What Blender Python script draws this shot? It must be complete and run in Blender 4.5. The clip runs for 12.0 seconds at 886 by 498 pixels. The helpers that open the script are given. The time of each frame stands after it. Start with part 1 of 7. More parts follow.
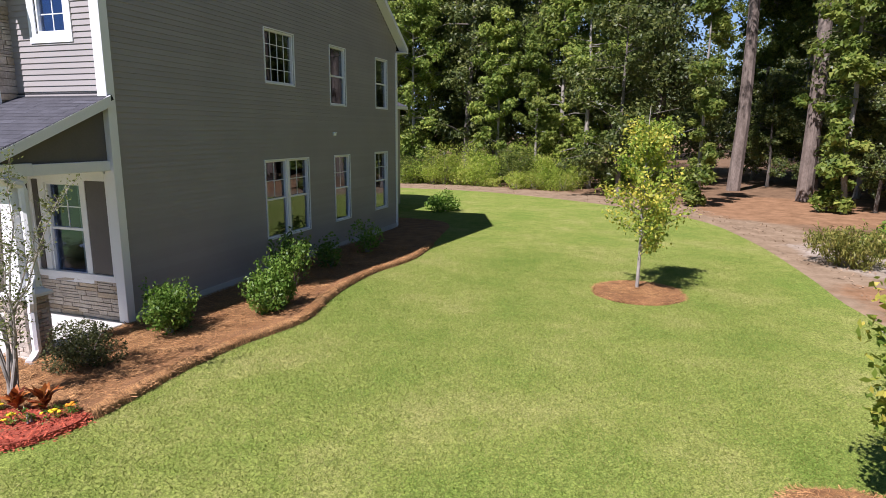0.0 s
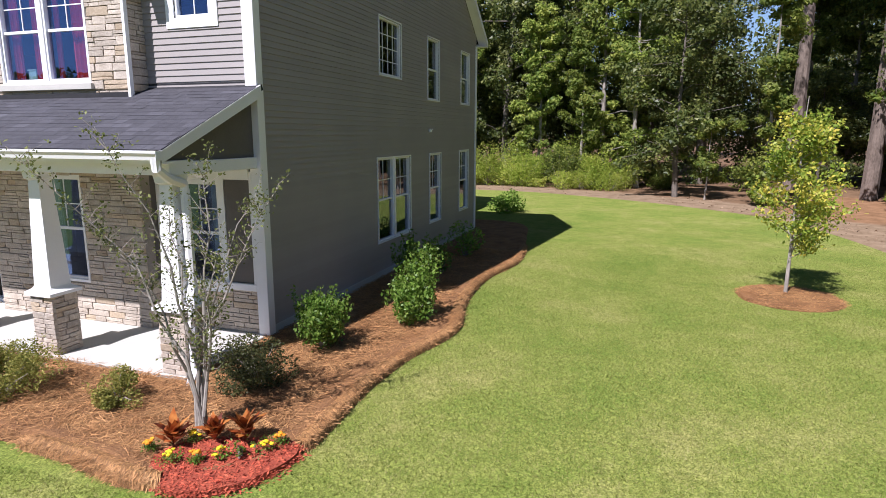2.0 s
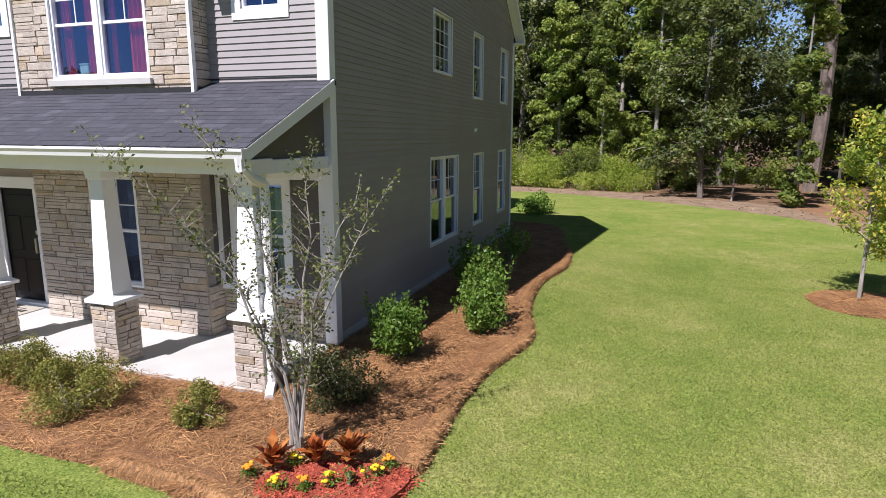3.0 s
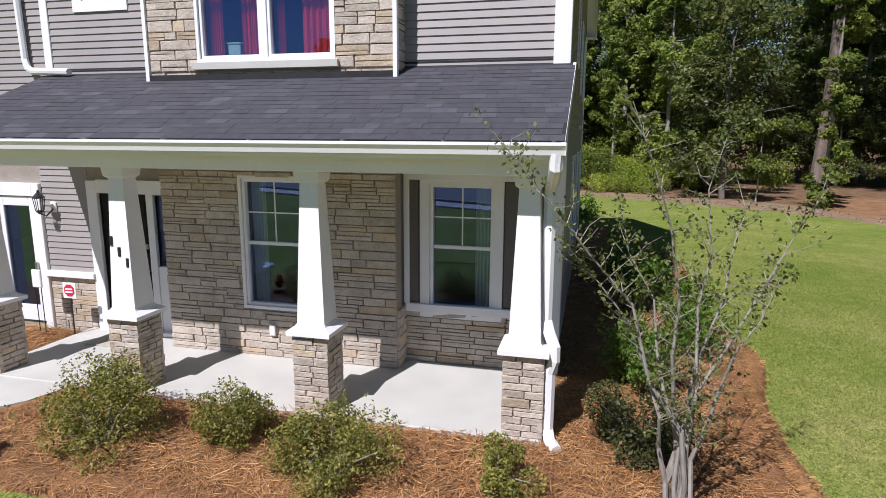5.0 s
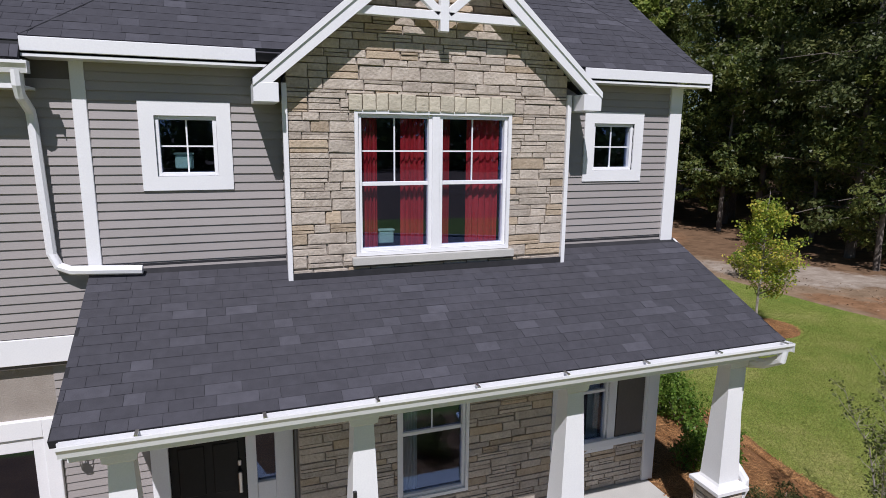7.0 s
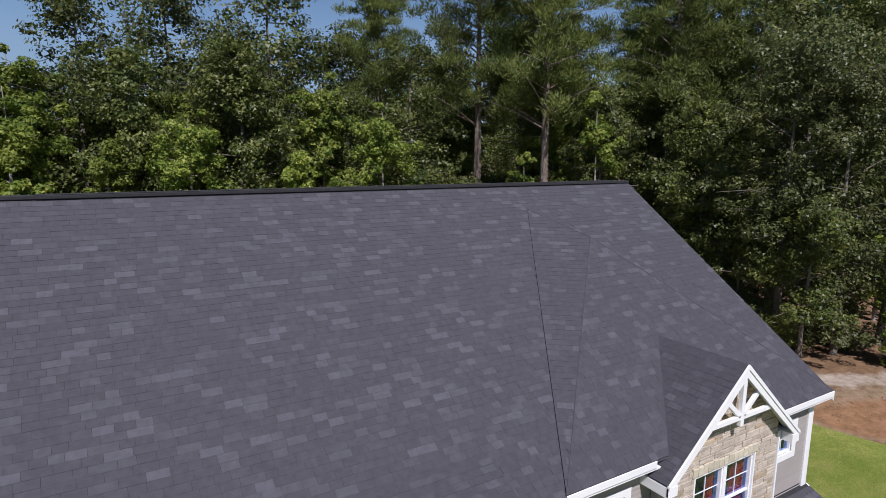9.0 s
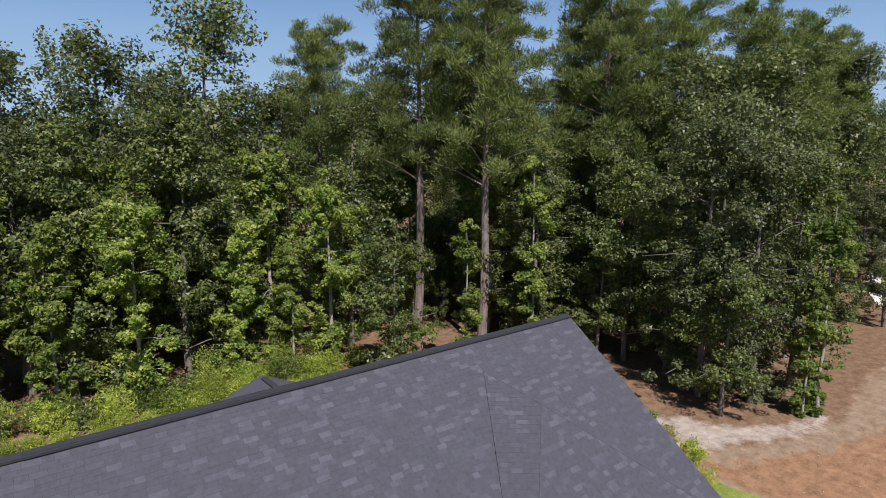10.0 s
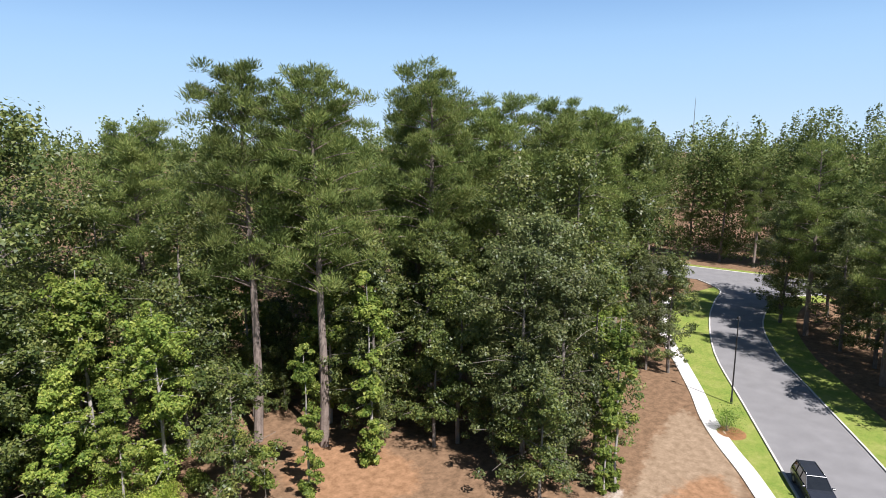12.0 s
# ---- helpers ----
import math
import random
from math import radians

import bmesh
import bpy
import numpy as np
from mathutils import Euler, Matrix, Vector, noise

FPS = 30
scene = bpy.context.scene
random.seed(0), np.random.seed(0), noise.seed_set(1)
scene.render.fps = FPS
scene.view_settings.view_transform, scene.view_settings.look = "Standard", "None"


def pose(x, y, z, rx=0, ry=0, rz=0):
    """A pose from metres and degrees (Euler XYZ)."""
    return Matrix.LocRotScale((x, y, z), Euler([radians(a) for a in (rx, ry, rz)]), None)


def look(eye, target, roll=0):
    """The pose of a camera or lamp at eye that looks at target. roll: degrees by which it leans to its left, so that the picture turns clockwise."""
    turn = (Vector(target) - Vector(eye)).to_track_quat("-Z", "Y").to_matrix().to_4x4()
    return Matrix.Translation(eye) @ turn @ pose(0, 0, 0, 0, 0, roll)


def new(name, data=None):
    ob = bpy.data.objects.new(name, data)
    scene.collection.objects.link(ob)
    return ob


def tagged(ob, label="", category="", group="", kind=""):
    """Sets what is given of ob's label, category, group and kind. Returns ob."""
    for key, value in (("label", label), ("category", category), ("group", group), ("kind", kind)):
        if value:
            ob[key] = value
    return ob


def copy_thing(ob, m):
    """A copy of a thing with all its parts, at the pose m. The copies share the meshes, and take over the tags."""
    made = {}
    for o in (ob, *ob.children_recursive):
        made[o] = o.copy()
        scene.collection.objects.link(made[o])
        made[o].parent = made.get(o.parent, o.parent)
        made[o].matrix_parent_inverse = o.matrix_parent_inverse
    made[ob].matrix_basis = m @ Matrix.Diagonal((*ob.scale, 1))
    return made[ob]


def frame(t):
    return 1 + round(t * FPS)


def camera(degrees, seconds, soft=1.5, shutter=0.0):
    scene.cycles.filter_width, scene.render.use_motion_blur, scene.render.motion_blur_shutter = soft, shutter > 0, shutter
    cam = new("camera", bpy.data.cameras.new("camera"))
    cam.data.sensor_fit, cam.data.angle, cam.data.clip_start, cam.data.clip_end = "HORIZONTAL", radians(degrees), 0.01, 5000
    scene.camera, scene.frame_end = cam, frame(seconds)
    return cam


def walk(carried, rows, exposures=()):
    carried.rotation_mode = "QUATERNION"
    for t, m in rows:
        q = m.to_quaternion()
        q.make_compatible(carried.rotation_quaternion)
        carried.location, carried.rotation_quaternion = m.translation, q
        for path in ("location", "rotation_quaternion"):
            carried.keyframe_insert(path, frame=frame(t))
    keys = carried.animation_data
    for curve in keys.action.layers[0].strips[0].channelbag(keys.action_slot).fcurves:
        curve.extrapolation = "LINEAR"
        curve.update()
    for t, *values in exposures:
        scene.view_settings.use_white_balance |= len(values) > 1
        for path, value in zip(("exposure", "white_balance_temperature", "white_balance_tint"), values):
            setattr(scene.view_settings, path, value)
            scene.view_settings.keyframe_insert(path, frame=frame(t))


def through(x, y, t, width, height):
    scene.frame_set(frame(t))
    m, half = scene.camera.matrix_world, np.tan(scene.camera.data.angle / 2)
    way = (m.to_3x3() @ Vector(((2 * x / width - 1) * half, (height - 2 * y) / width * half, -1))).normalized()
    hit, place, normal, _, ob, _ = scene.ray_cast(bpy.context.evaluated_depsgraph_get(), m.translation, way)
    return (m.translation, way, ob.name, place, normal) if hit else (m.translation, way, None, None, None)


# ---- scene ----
cam = camera(73.0, 12.0, soft=0.6)
PATH = [
    (0.0, 9.173, -8.368, 3.689, 78.95, -0.43, 18.97),
    (0.5, 8.400, -8.382, 3.659, 78.96, -0.27, 18.82),
    (1.0, 7.558, -8.392, 3.600, 79.06, -0.07, 18.85),
    (1.5, 6.760, -8.406, 3.565, 79.06, -0.16, 18.87),
    (2.0, 6.056, -8.386, 3.522, 79.10, -0.13, 18.91),
    (2.5, 5.400, -8.360, 3.504, 79.16, -0.20, 18.88),
    (4.5, 1.698, -8.032, 3.349, 79.29, -0.09, 17.68),
    (5.0, 0.397, -8.057, 3.339, 79.44, -0.30, 13.92),
    (5.5, -1.087, -8.089, 3.699, 79.42, -0.39, 8.60),
    (6.0, -2.779, -8.061, 4.316, 79.23, -0.52, 2.79),
    (6.5, -4.496, -8.000, 5.028, 79.20, -0.57, -9.32),
    (7.0, -6.542, -7.642, 5.842, 79.33, -0.61, -19.77),
    (7.5, -8.689, -6.955, 6.933, 79.74, -0.94, -25.00),
    (9.5, -15.799, -6.962, 14.857, 80.47, -0.41, -34.60),
    (10.0, -15.839, -6.874, 17.402, 80.16, -0.27, -38.08),
    (10.5, -15.827, -6.931, 19.820, 79.93, -0.12, -40.44),
    (11.0, -15.776, -7.146, 22.165, 79.83, -0.11, -44.39),
    (11.5, -15.654, -7.486, 24.426, 79.84, -0.04, -49.11),
    (12.0, -15.562, -7.843, 26.630, 79.79, 0.02, -53.07),
]
walk(cam, [(t, pose(*p)) for t, *p in PATH],
     exposures=[(t, e, k, tint) for t, e, k, tint in ((0.0, 0.75, 6100, 23), (2.5, 0.66, 6050, 22), (4.5, 0.31, 6050, 20), (5.5, 0.18, 6050, 19), (6.5, -0.13, 6050, 19), (7.5, -0.17, 6100, 20), (9.5, 0.25, 6150, 21), (10.2, 0.54, 6150, 19), (11.0, 0.90, 6200, 17), (12.0, 0.96, 6200, 16))])

# ---- light ----
SUN_TO = Vector((-0.27, -0.715, 1.0)).normalized()
world = bpy.data.worlds.new("sky")
scene.world = world
world.use_nodes = True
wn = world.node_tree
sky = wn.nodes.new("ShaderNodeTexSky")
sky.sky_type, sky.sun_disc = "NISHITA", False
sky.sun_elevation = math.asin(SUN_TO.z)
sky.sun_rotation = math.atan2(SUN_TO.x, SUN_TO.y)
sky.air_density, sky.dust_density, sky.ozone_density = 0.9, 0.0, 5.0
# pale haze low in the sky, clear deep blue overhead
where = wn.nodes.new("ShaderNodeTexCoord")
height = wn.nodes.new("ShaderNodeSeparateXYZ")
wn.links.new(where.outputs["Generated"], height.inputs[0])
thick = wn.nodes.new("ShaderNodeValToRGB")
for k, (p, v) in enumerate(((0.0, 0.80), (0.16, 0.88), (0.42, 0.30), (0.85, 0.05))):
    e = thick.color_ramp.elements[k] if k < 2 else thick.color_ramp.elements.new(p)
    e.position, e.color = p, (v, v, v, 1)
wn.links.new(height.outputs["Z"], thick.inputs[0])
haze = wn.nodes.new("ShaderNodeMix")
haze.data_type = "RGBA"
pale = wn.nodes.new("ShaderNodeValToRGB")
for k, (p, c) in enumerate(((0.0, (0.58, 0.80, 0.97)), (0.12, (0.45, 0.70, 0.93)), (0.26, (0.26, 0.50, 0.85)))):
    e = pale.color_ramp.elements[k] if k < 2 else pale.color_ramp.elements.new(p)
    e.position, e.color = p, (*c, 1)
wn.links.new(height.outputs["Z"], pale.inputs[0])
glow = wn.nodes.new("ShaderNodeMix")
glow.data_type, glow.blend_type = "RGBA", "MULTIPLY"
glow.inputs[0].default_value = 1.0
glow.inputs[7].default_value = (14.0, 14.0, 14.0, 1)
wn.links.new(pale.outputs[0], glow.inputs[6])
wn.links.new(glow.outputs[2], haze.inputs[7])
wn.links.new(thick.outputs[0], haze.inputs[0])
wn.links.new(sky.outputs[0], haze.inputs[6])
wn.links.new(haze.outputs[2], wn.nodes["Background"].inputs[0])
wn.nodes["Background"].inputs[1].default_value = 0.040
sun_data = bpy.data.lights.new("sun", "SUN")
sun_data.energy, sun_data.angle, sun_data.color = 5.0, radians(0.53), (1.0, 0.975, 0.935)
sun = new("sun", sun_data)
sun.matrix_world = look(SUN_TO * 60, (0, 0, 0))

rnd = random.Random(7)
nrs = np.random.RandomState(5)


# ---- materials ----
def material(name, low, high, scale=4.0, rough=0.7, bump=0.0, fine=40.0, vary="", spread=0.25, metal=0.0, streak=(1, 1, 1), spec=0.5, few=0.0):
    """Two-scale noise between two colours, with relief; vary: 'object' or 'island' shifts the value piece by piece."""
    m = bpy.data.materials.new(name)
    m.use_nodes = True
    nt = m.node_tree
    bsdf = nt.nodes["Principled BSDF"]
    geo = nt.nodes.new("ShaderNodeNewGeometry")
    mp = nt.nodes.new("ShaderNodeVectorMath")
    mp.operation = "MULTIPLY"
    mp.inputs[1].default_value = streak
    nt.links.new(geo.outputs["Position"], mp.inputs[0])
    big, small = (nt.nodes.new("ShaderNodeTexNoise") for _ in range(2))
    for n, sc, det in ((big, scale, 3.0), (small, fine, 4.0)):
        n.inputs["Scale"].default_value, n.inputs["Detail"].default_value = sc, det
        nt.links.new(mp.outputs[0], n.inputs["Vector"])
    add = nt.nodes.new("ShaderNodeMath")
    add.operation = "MULTIPLY_ADD"
    add.inputs[1].default_value = 0.5
    nt.links.new(small.outputs["Fac"], add.inputs[0])
    half = nt.nodes.new("ShaderNodeMath")
    half.operation = "MULTIPLY"
    half.inputs[1].default_value = 0.5
    nt.links.new(big.outputs["Fac"], half.inputs[0])
    nt.links.new(half.outputs[0], add.inputs[2])
    ramp = nt.nodes.new("ShaderNodeValToRGB")
    ramp.color_ramp.elements[0].position, ramp.color_ramp.elements[1].position = 0.32, 0.68
    ramp.color_ramp.elements[0].color, ramp.color_ramp.elements[1].color = (*low, 1), (*high, 1)
    nt.links.new(add.outputs[0], ramp.inputs[0])
    col = ramp.outputs[0]
    if vary:
        if vary == "object":
            src = nt.nodes.new("ShaderNodeObjectInfo").outputs["Random"]
        else:
            src = geo.outputs["Random Per Island"]
        mr = nt.nodes.new("ShaderNodeMapRange")
        mr.inputs["To Min"].default_value, mr.inputs["To Max"].default_value = 1 - spread, 1 + spread
        if few:
            pw = nt.nodes.new("ShaderNodeMath")
            pw.operation = "POWER"
            pw.inputs[1].default_value = few
            nt.links.new(src, pw.inputs[0])
            src = pw.outputs[0]
            mr.inputs["To Min"].default_value, mr.inputs["To Max"].default_value = 0.92, 1 + spread
        nt.links.new(src, mr.inputs["Value"])
        hsv = nt.nodes.new("ShaderNodeHueSaturation")
        nt.links.new(mr.outputs[0], hsv.inputs["Value"])
        nt.links.new(col, hsv.inputs["Color"])
        col = hsv.outputs[0]
    nt.links.new(col, bsdf.inputs["Base Color"])
    bsdf.inputs["Roughness"].default_value = rough
    bsdf.inputs["Metallic"].default_value = metal
    bsdf.inputs["Specular IOR Level"].default_value = spec
    if bump:
        b = nt.nodes.new("ShaderNodeBump")
        b.inputs["Strength"].default_value, b.inputs["Distance"].default_value = bump, 0.02
        nt.links.new(small.outputs["Fac"], b.inputs["Height"])
        nt.links.new(b.outputs[0], bsdf.inputs["Normal"])
    return m


def leaf_material(name, stops, rough=0.5, through=0.35, patch=0.6, spec=0.22):
    """Foliage: colour by leaf and by patch, light passing through."""
    m = bpy.data.materials.new(name)
    m.use_nodes = True
    nt = m.node_tree
    bsdf, out = nt.nodes["Principled BSDF"], nt.nodes["Material Output"]
    geo = nt.nodes.new("ShaderNodeNewGeometry")
    noise_n = nt.nodes.new("ShaderNodeTexNoise")
    noise_n.inputs["Scale"].default_value = patch
    nt.links.new(geo.outputs["Position"], noise_n.inputs["Vector"])
    mix = nt.nodes.new("ShaderNodeMath")
    mix.operation = "MULTIPLY_ADD"
    mix.inputs[1].default_value = 0.85
    nt.links.new(geo.outputs["Random Per Island"], mix.inputs[0])
    sh = nt.nodes.new("ShaderNodeMath")
    sh.operation = "MULTIPLY_ADD"
    sh.inputs[1].default_value, sh.inputs[2].default_value = 1.3, -0.58
    nt.links.new(noise_n.outputs["Fac"], sh.inputs[0])
    nt.links.new(sh.outputs[0], mix.inputs[2])
    ramp = nt.nodes.new("ShaderNodeValToRGB")
    els = ramp.color_ramp.elements
    while len(els) < len(stops):
        els.new(0.5)
    for k, c in enumerate(stops):
        els[k].position, els[k].color = k / (len(stops) - 1), (*c, 1)
    nt.links.new(mix.outputs[0], ramp.inputs[0])
    obj = nt.nodes.new("ShaderNodeObjectInfo")
    mr = nt.nodes.new("ShaderNodeMapRange")
    mr.inputs["To Min"].default_value, mr.inputs["To Max"].default_value = 0.75, 1.25
    nt.links.new(obj.outputs["Random"], mr.inputs["Value"])
    hsv = nt.nodes.new("ShaderNodeHueSaturation")
    nt.links.new(mr.outputs[0], hsv.inputs["Value"])
    nt.links.new(ramp.outputs[0], hsv.inputs["Color"])
    nt.links.new(hsv.outputs[0], bsdf.inputs["Base Color"])
    bsdf.inputs["Roughness"].default_value = rough
    bsdf.inputs["Specular IOR Level"].default_value = spec
    tr = nt.nodes.new("ShaderNodeBsdfTranslucent")
    nt.links.new(hsv.outputs[0], tr.inputs["Color"])
    ms = nt.nodes.new("ShaderNodeMixShader")
    ms.inputs[0].default_value = through
    nt.links.new(bsdf.outputs[0], ms.inputs[1])
    nt.links.new(tr.outputs[0], ms.inputs[2])
    nt.links.new(ms.outputs[0], out.inputs["Surface"])
    return m


def turf_material():
    """Mown grass: dry and green patches, tufts, and fine speckle between blades."""
    m = bpy.data.materials.new("lawn_turf")
    m.use_nodes = True
    nt = m.node_tree
    bsdf = nt.nodes["Principled BSDF"]
    geo = nt.nodes.new("ShaderNodeNewGeometry")

    def noise_at(scale, detail, rough):
        n = nt.nodes.new("ShaderNodeTexNoise")
        n.inputs["Scale"].default_value, n.inputs["Detail"].default_value, n.inputs["Roughness"].default_value = scale, detail, rough
        nt.links.new(geo.outputs["Position"], n.inputs["Vector"])
        return n.outputs["Fac"]

    def ramp_of(src, stops):
        r = nt.nodes.new("ShaderNodeValToRGB")
        while len(r.color_ramp.elements) < len(stops):
            r.color_ramp.elements.new(0.5)
        for e, (p, c) in zip(r.color_ramp.elements, stops):
            e.position, e.color = p, (*c, 1)
        nt.links.new(src, r.inputs[0])
        return r.outputs[0]

    def mixed(kind, fac, a, b):
        x = nt.nodes.new("ShaderNodeMix")
        x.data_type, x.blend_type = "RGBA", kind
        x.inputs[0].default_value = fac
        nt.links.new(a, x.inputs[6])
        nt.links.new(b, x.inputs[7])
        return x.outputs[2]

    patch = ramp_of(noise_at(0.42, 5.0, 0.62), ((0.32, (0.138, 0.196, 0.034)), (0.52, (0.188, 0.224, 0.048)), (0.72, (0.256, 0.256, 0.080))))
    tuft = ramp_of(noise_at(16.0, 6.0, 0.8), ((0.36, (0.70, 0.73, 0.68)), (0.5, (1.0, 1.0, 1.0)), (0.64, (1.24, 1.20, 1.24))))
    speck = ramp_of(noise_at(38.0, 5.0, 0.85), ((0.38, (0.44, 0.48, 0.40)), (0.5, (1.0, 1.0, 1.0)), (0.60, (1.48, 1.42, 1.46))))
    mottle = ramp_of(noise_at(2.2, 5.0, 0.7), ((0.36, (0.84, 0.90, 0.80)), (0.5, (1.0, 1.0, 1.0)), (0.64, (1.13, 1.07, 1.20))))
    col = mixed("MULTIPLY", 1.0, mixed("MULTIPLY", 1.0, mixed("MULTIPLY", 1.0, patch, mottle), tuft), speck)
    nt.links.new(col, bsdf.inputs["Base Color"])
    bsdf.inputs["Roughness"].default_value = 0.95
    bsdf.inputs["Specular IOR Level"].default_value = 0.1
    b = nt.nodes.new("ShaderNodeBump")
    b.inputs["Strength"].default_value, b.inputs["Distance"].default_value = 0.35, 0.015
    nt.links.new(noise_at(45.0, 3.0, 0.6), b.inputs["Height"])
    nt.links.new(b.outputs[0], bsdf.inputs["Normal"])
    return m


def soil_material(name, layers):
    """Bare ground in layers: the first covers all, each next one lies where its own attribute says, with ragged edges."""
    m = bpy.data.materials.new(name)
    m.use_nodes = True
    nt = m.node_tree
    bsdf = nt.nodes["Principled BSDF"]
    geo = nt.nodes.new("ShaderNodeNewGeometry")

    def noise_at(scale, detail, rough):
        n = nt.nodes.new("ShaderNodeTexNoise")
        n.inputs["Scale"].default_value, n.inputs["Detail"].default_value, n.inputs["Roughness"].default_value = scale, detail, rough
        nt.links.new(geo.outputs["Position"], n.inputs["Vector"])
        return n.outputs["Fac"]

    grain, ragged = noise_at(1.3, 9.0, 0.75), noise_at(0.8, 7.0, 0.68)
    col = None
    for attr, low, high in layers:
        r = nt.nodes.new("ShaderNodeValToRGB")
        r.color_ramp.elements[0].position, r.color_ramp.elements[1].position = 0.30, 0.72
        r.color_ramp.elements[0].color, r.color_ramp.elements[1].color = (*low, 1), (*high, 1)
        nt.links.new(grain, r.inputs[0])
        if col is None:
            col = r.outputs[0]
            continue
        at = nt.nodes.new("ShaderNodeAttribute")
        at.attribute_name = attr
        mad = nt.nodes.new("ShaderNodeMath")
        mad.operation = "MULTIPLY_ADD"
        mad.inputs[1].default_value = 1.7
        nt.links.new(ragged, mad.inputs[0])
        nt.links.new(at.outputs["Fac"], mad.inputs[2])
        mr = nt.nodes.new("ShaderNodeMapRange")
        mr.interpolation_type = "SMOOTHSTEP"
        mr.inputs["From Min"].default_value, mr.inputs["From Max"].default_value = 1.12, 1.58
        nt.links.new(mad.outputs[0], mr.inputs["Value"])
        x = nt.nodes.new("ShaderNodeMix")
        x.data_type = "RGBA"
        nt.links.new(mr.outputs[0], x.inputs[0])
        nt.links.new(col, x.inputs[6])
        nt.links.new(r.outputs[0], x.inputs[7])
        col = x.outputs[2]
    nt.links.new(col, bsdf.inputs["Base Color"])
    bsdf.inputs["Roughness"].default_value = 0.95
    bsdf.inputs["Specular IOR Level"].default_value = 0.15
    b = nt.nodes.new("ShaderNodeBump")
    b.inputs["Strength"].default_value, b.inputs["Distance"].default_value = 0.3, 0.02
    nt.links.new(noise_at(9.0, 6.0, 0.7), b.inputs["Height"])
    nt.links.new(b.outputs[0], bsdf.inputs["Normal"])
    return m


def glass_material(name, reflection_tint=(0.40, 0.56, 1.0)):
    m = bpy.data.materials.new(name)
    m.use_nodes = True
    nt = m.node_tree
    out = nt.nodes["Material Output"]
    nt.nodes.remove(nt.nodes["Principled BSDF"])
    tr, gl = nt.nodes.new("ShaderNodeBsdfTransparent"), nt.nodes.new("ShaderNodeBsdfGlossy")
    tr.inputs[0].default_value = (0.86, 0.88, 0.90, 1)
    gl.inputs["Roughness"].default_value = 0.01
    # reflections get their colour here, on top of what they mirror
    gl.inputs["Color"].default_value = (*reflection_tint, 1)
    lw = nt.nodes.new("ShaderNodeLayerWeight")
    pw = nt.nodes.new("ShaderNodeMath")
    pw.operation = "POWER"
    pw.inputs[1].default_value = 3.0
    nt.links.new(lw.outputs["Facing"], pw.inputs[0])
    fr = nt.nodes.new("ShaderNodeMapRange")
    fr.inputs["To Min"].default_value, fr.inputs["To Max"].default_value = 0.12, 0.95
    nt.links.new(pw.outputs[0], fr.inputs["Value"])
    ms = nt.nodes.new("ShaderNodeMixShader")
    nt.links.new(fr.outputs[0], ms.inputs[0])
    nt.links.new(tr.outputs[0], ms.inputs[1])
    nt.links.new(gl.outputs[0], ms.inputs[2])
    nt.links.new(ms.outputs[0], out.inputs["Surface"])
    return m


M_SIDING = material("taupe_vinyl_siding", (0.29, 0.265, 0.25), (0.345, 0.315, 0.295), 0.8, 0.55, 0.05, 90, "object", 0.04)
M_WHITE = material("white_trim_paint", (0.76, 0.76, 0.76), (0.84, 0.84, 0.83), 1.5, 0.45, 0.03, 60)
M_VINYL = material("white_window_vinyl", (0.78, 0.78, 0.78), (0.84, 0.84, 0.84), 3, 0.35)
M_STONE = material("ledger_stone", (0.35, 0.29, 0.228), (0.58, 0.51, 0.425), 5.0, 0.85, 0.7, 28, "object", 0.15)
M_TAN = material("tan_stone", (0.36, 0.275, 0.185), (0.53, 0.43, 0.31), 5.0, 0.85, 0.7, 28, "object", 0.18)
M_LINTEL = material("lintel_stone", (0.45, 0.40, 0.30), (0.58, 0.53, 0.41), 6.0, 0.85, 0.6, 30, "object", 0.12)
M_MORTAR = material("stone_mortar", (0.27, 0.235, 0.20), (0.36, 0.32, 0.275), 6, 0.95, 0.4, 60)
M_SHINGLE = material("asphalt_shingle", (0.049, 0.048, 0.056), (0.075, 0.074, 0.086), 9.0, 0.85, 0.5, 220, "island", 0.42, spec=0.4, few=5.0)
M_SHINGLE_OBJ = material("porch_shingle", (0.049, 0.048, 0.056), (0.075, 0.074, 0.086), 9.0, 0.85, 0.5, 220, "object", 0.42, spec=0.4, few=5.0)
M_DECK = material("roof_underlay", (0.015, 0.015, 0.017), (0.03, 0.03, 0.033), 8, 0.95, 0.3, 120)
M_CONC = material("porch_concrete", (0.43, 0.42, 0.38), (0.55, 0.535, 0.485), 1.6, 0.85, 0.2, 70)
M_WALK = material("sidewalk_concrete", (0.52, 0.49, 0.44), (0.66, 0.62, 0.56), 0.7, 0.9, 0.2, 40)
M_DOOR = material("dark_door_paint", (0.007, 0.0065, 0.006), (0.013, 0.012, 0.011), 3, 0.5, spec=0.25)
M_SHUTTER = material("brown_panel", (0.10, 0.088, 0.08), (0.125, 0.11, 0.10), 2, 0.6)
M_METAL = material("brushed_nickel", (0.42, 0.41, 0.39), (0.55, 0.54, 0.52), 8, 0.3, metal=1.0)
M_BLACK = material("black_metal", (0.012, 0.012, 0.012), (0.022, 0.022, 0.022), 8, 0.4)
# same glass twice: sky blue painted into the front reflections, grey into the side
M_GLASS = glass_material("window_glass")
M_GLASS_SIDE = glass_material("side_window_glass", (0.55, 0.58, 0.62))
M_RED = material("red_curtain", (0.48, 0.018, 0.028), (0.64, 0.045, 0.06), 2, 0.85, 0.1, 60)
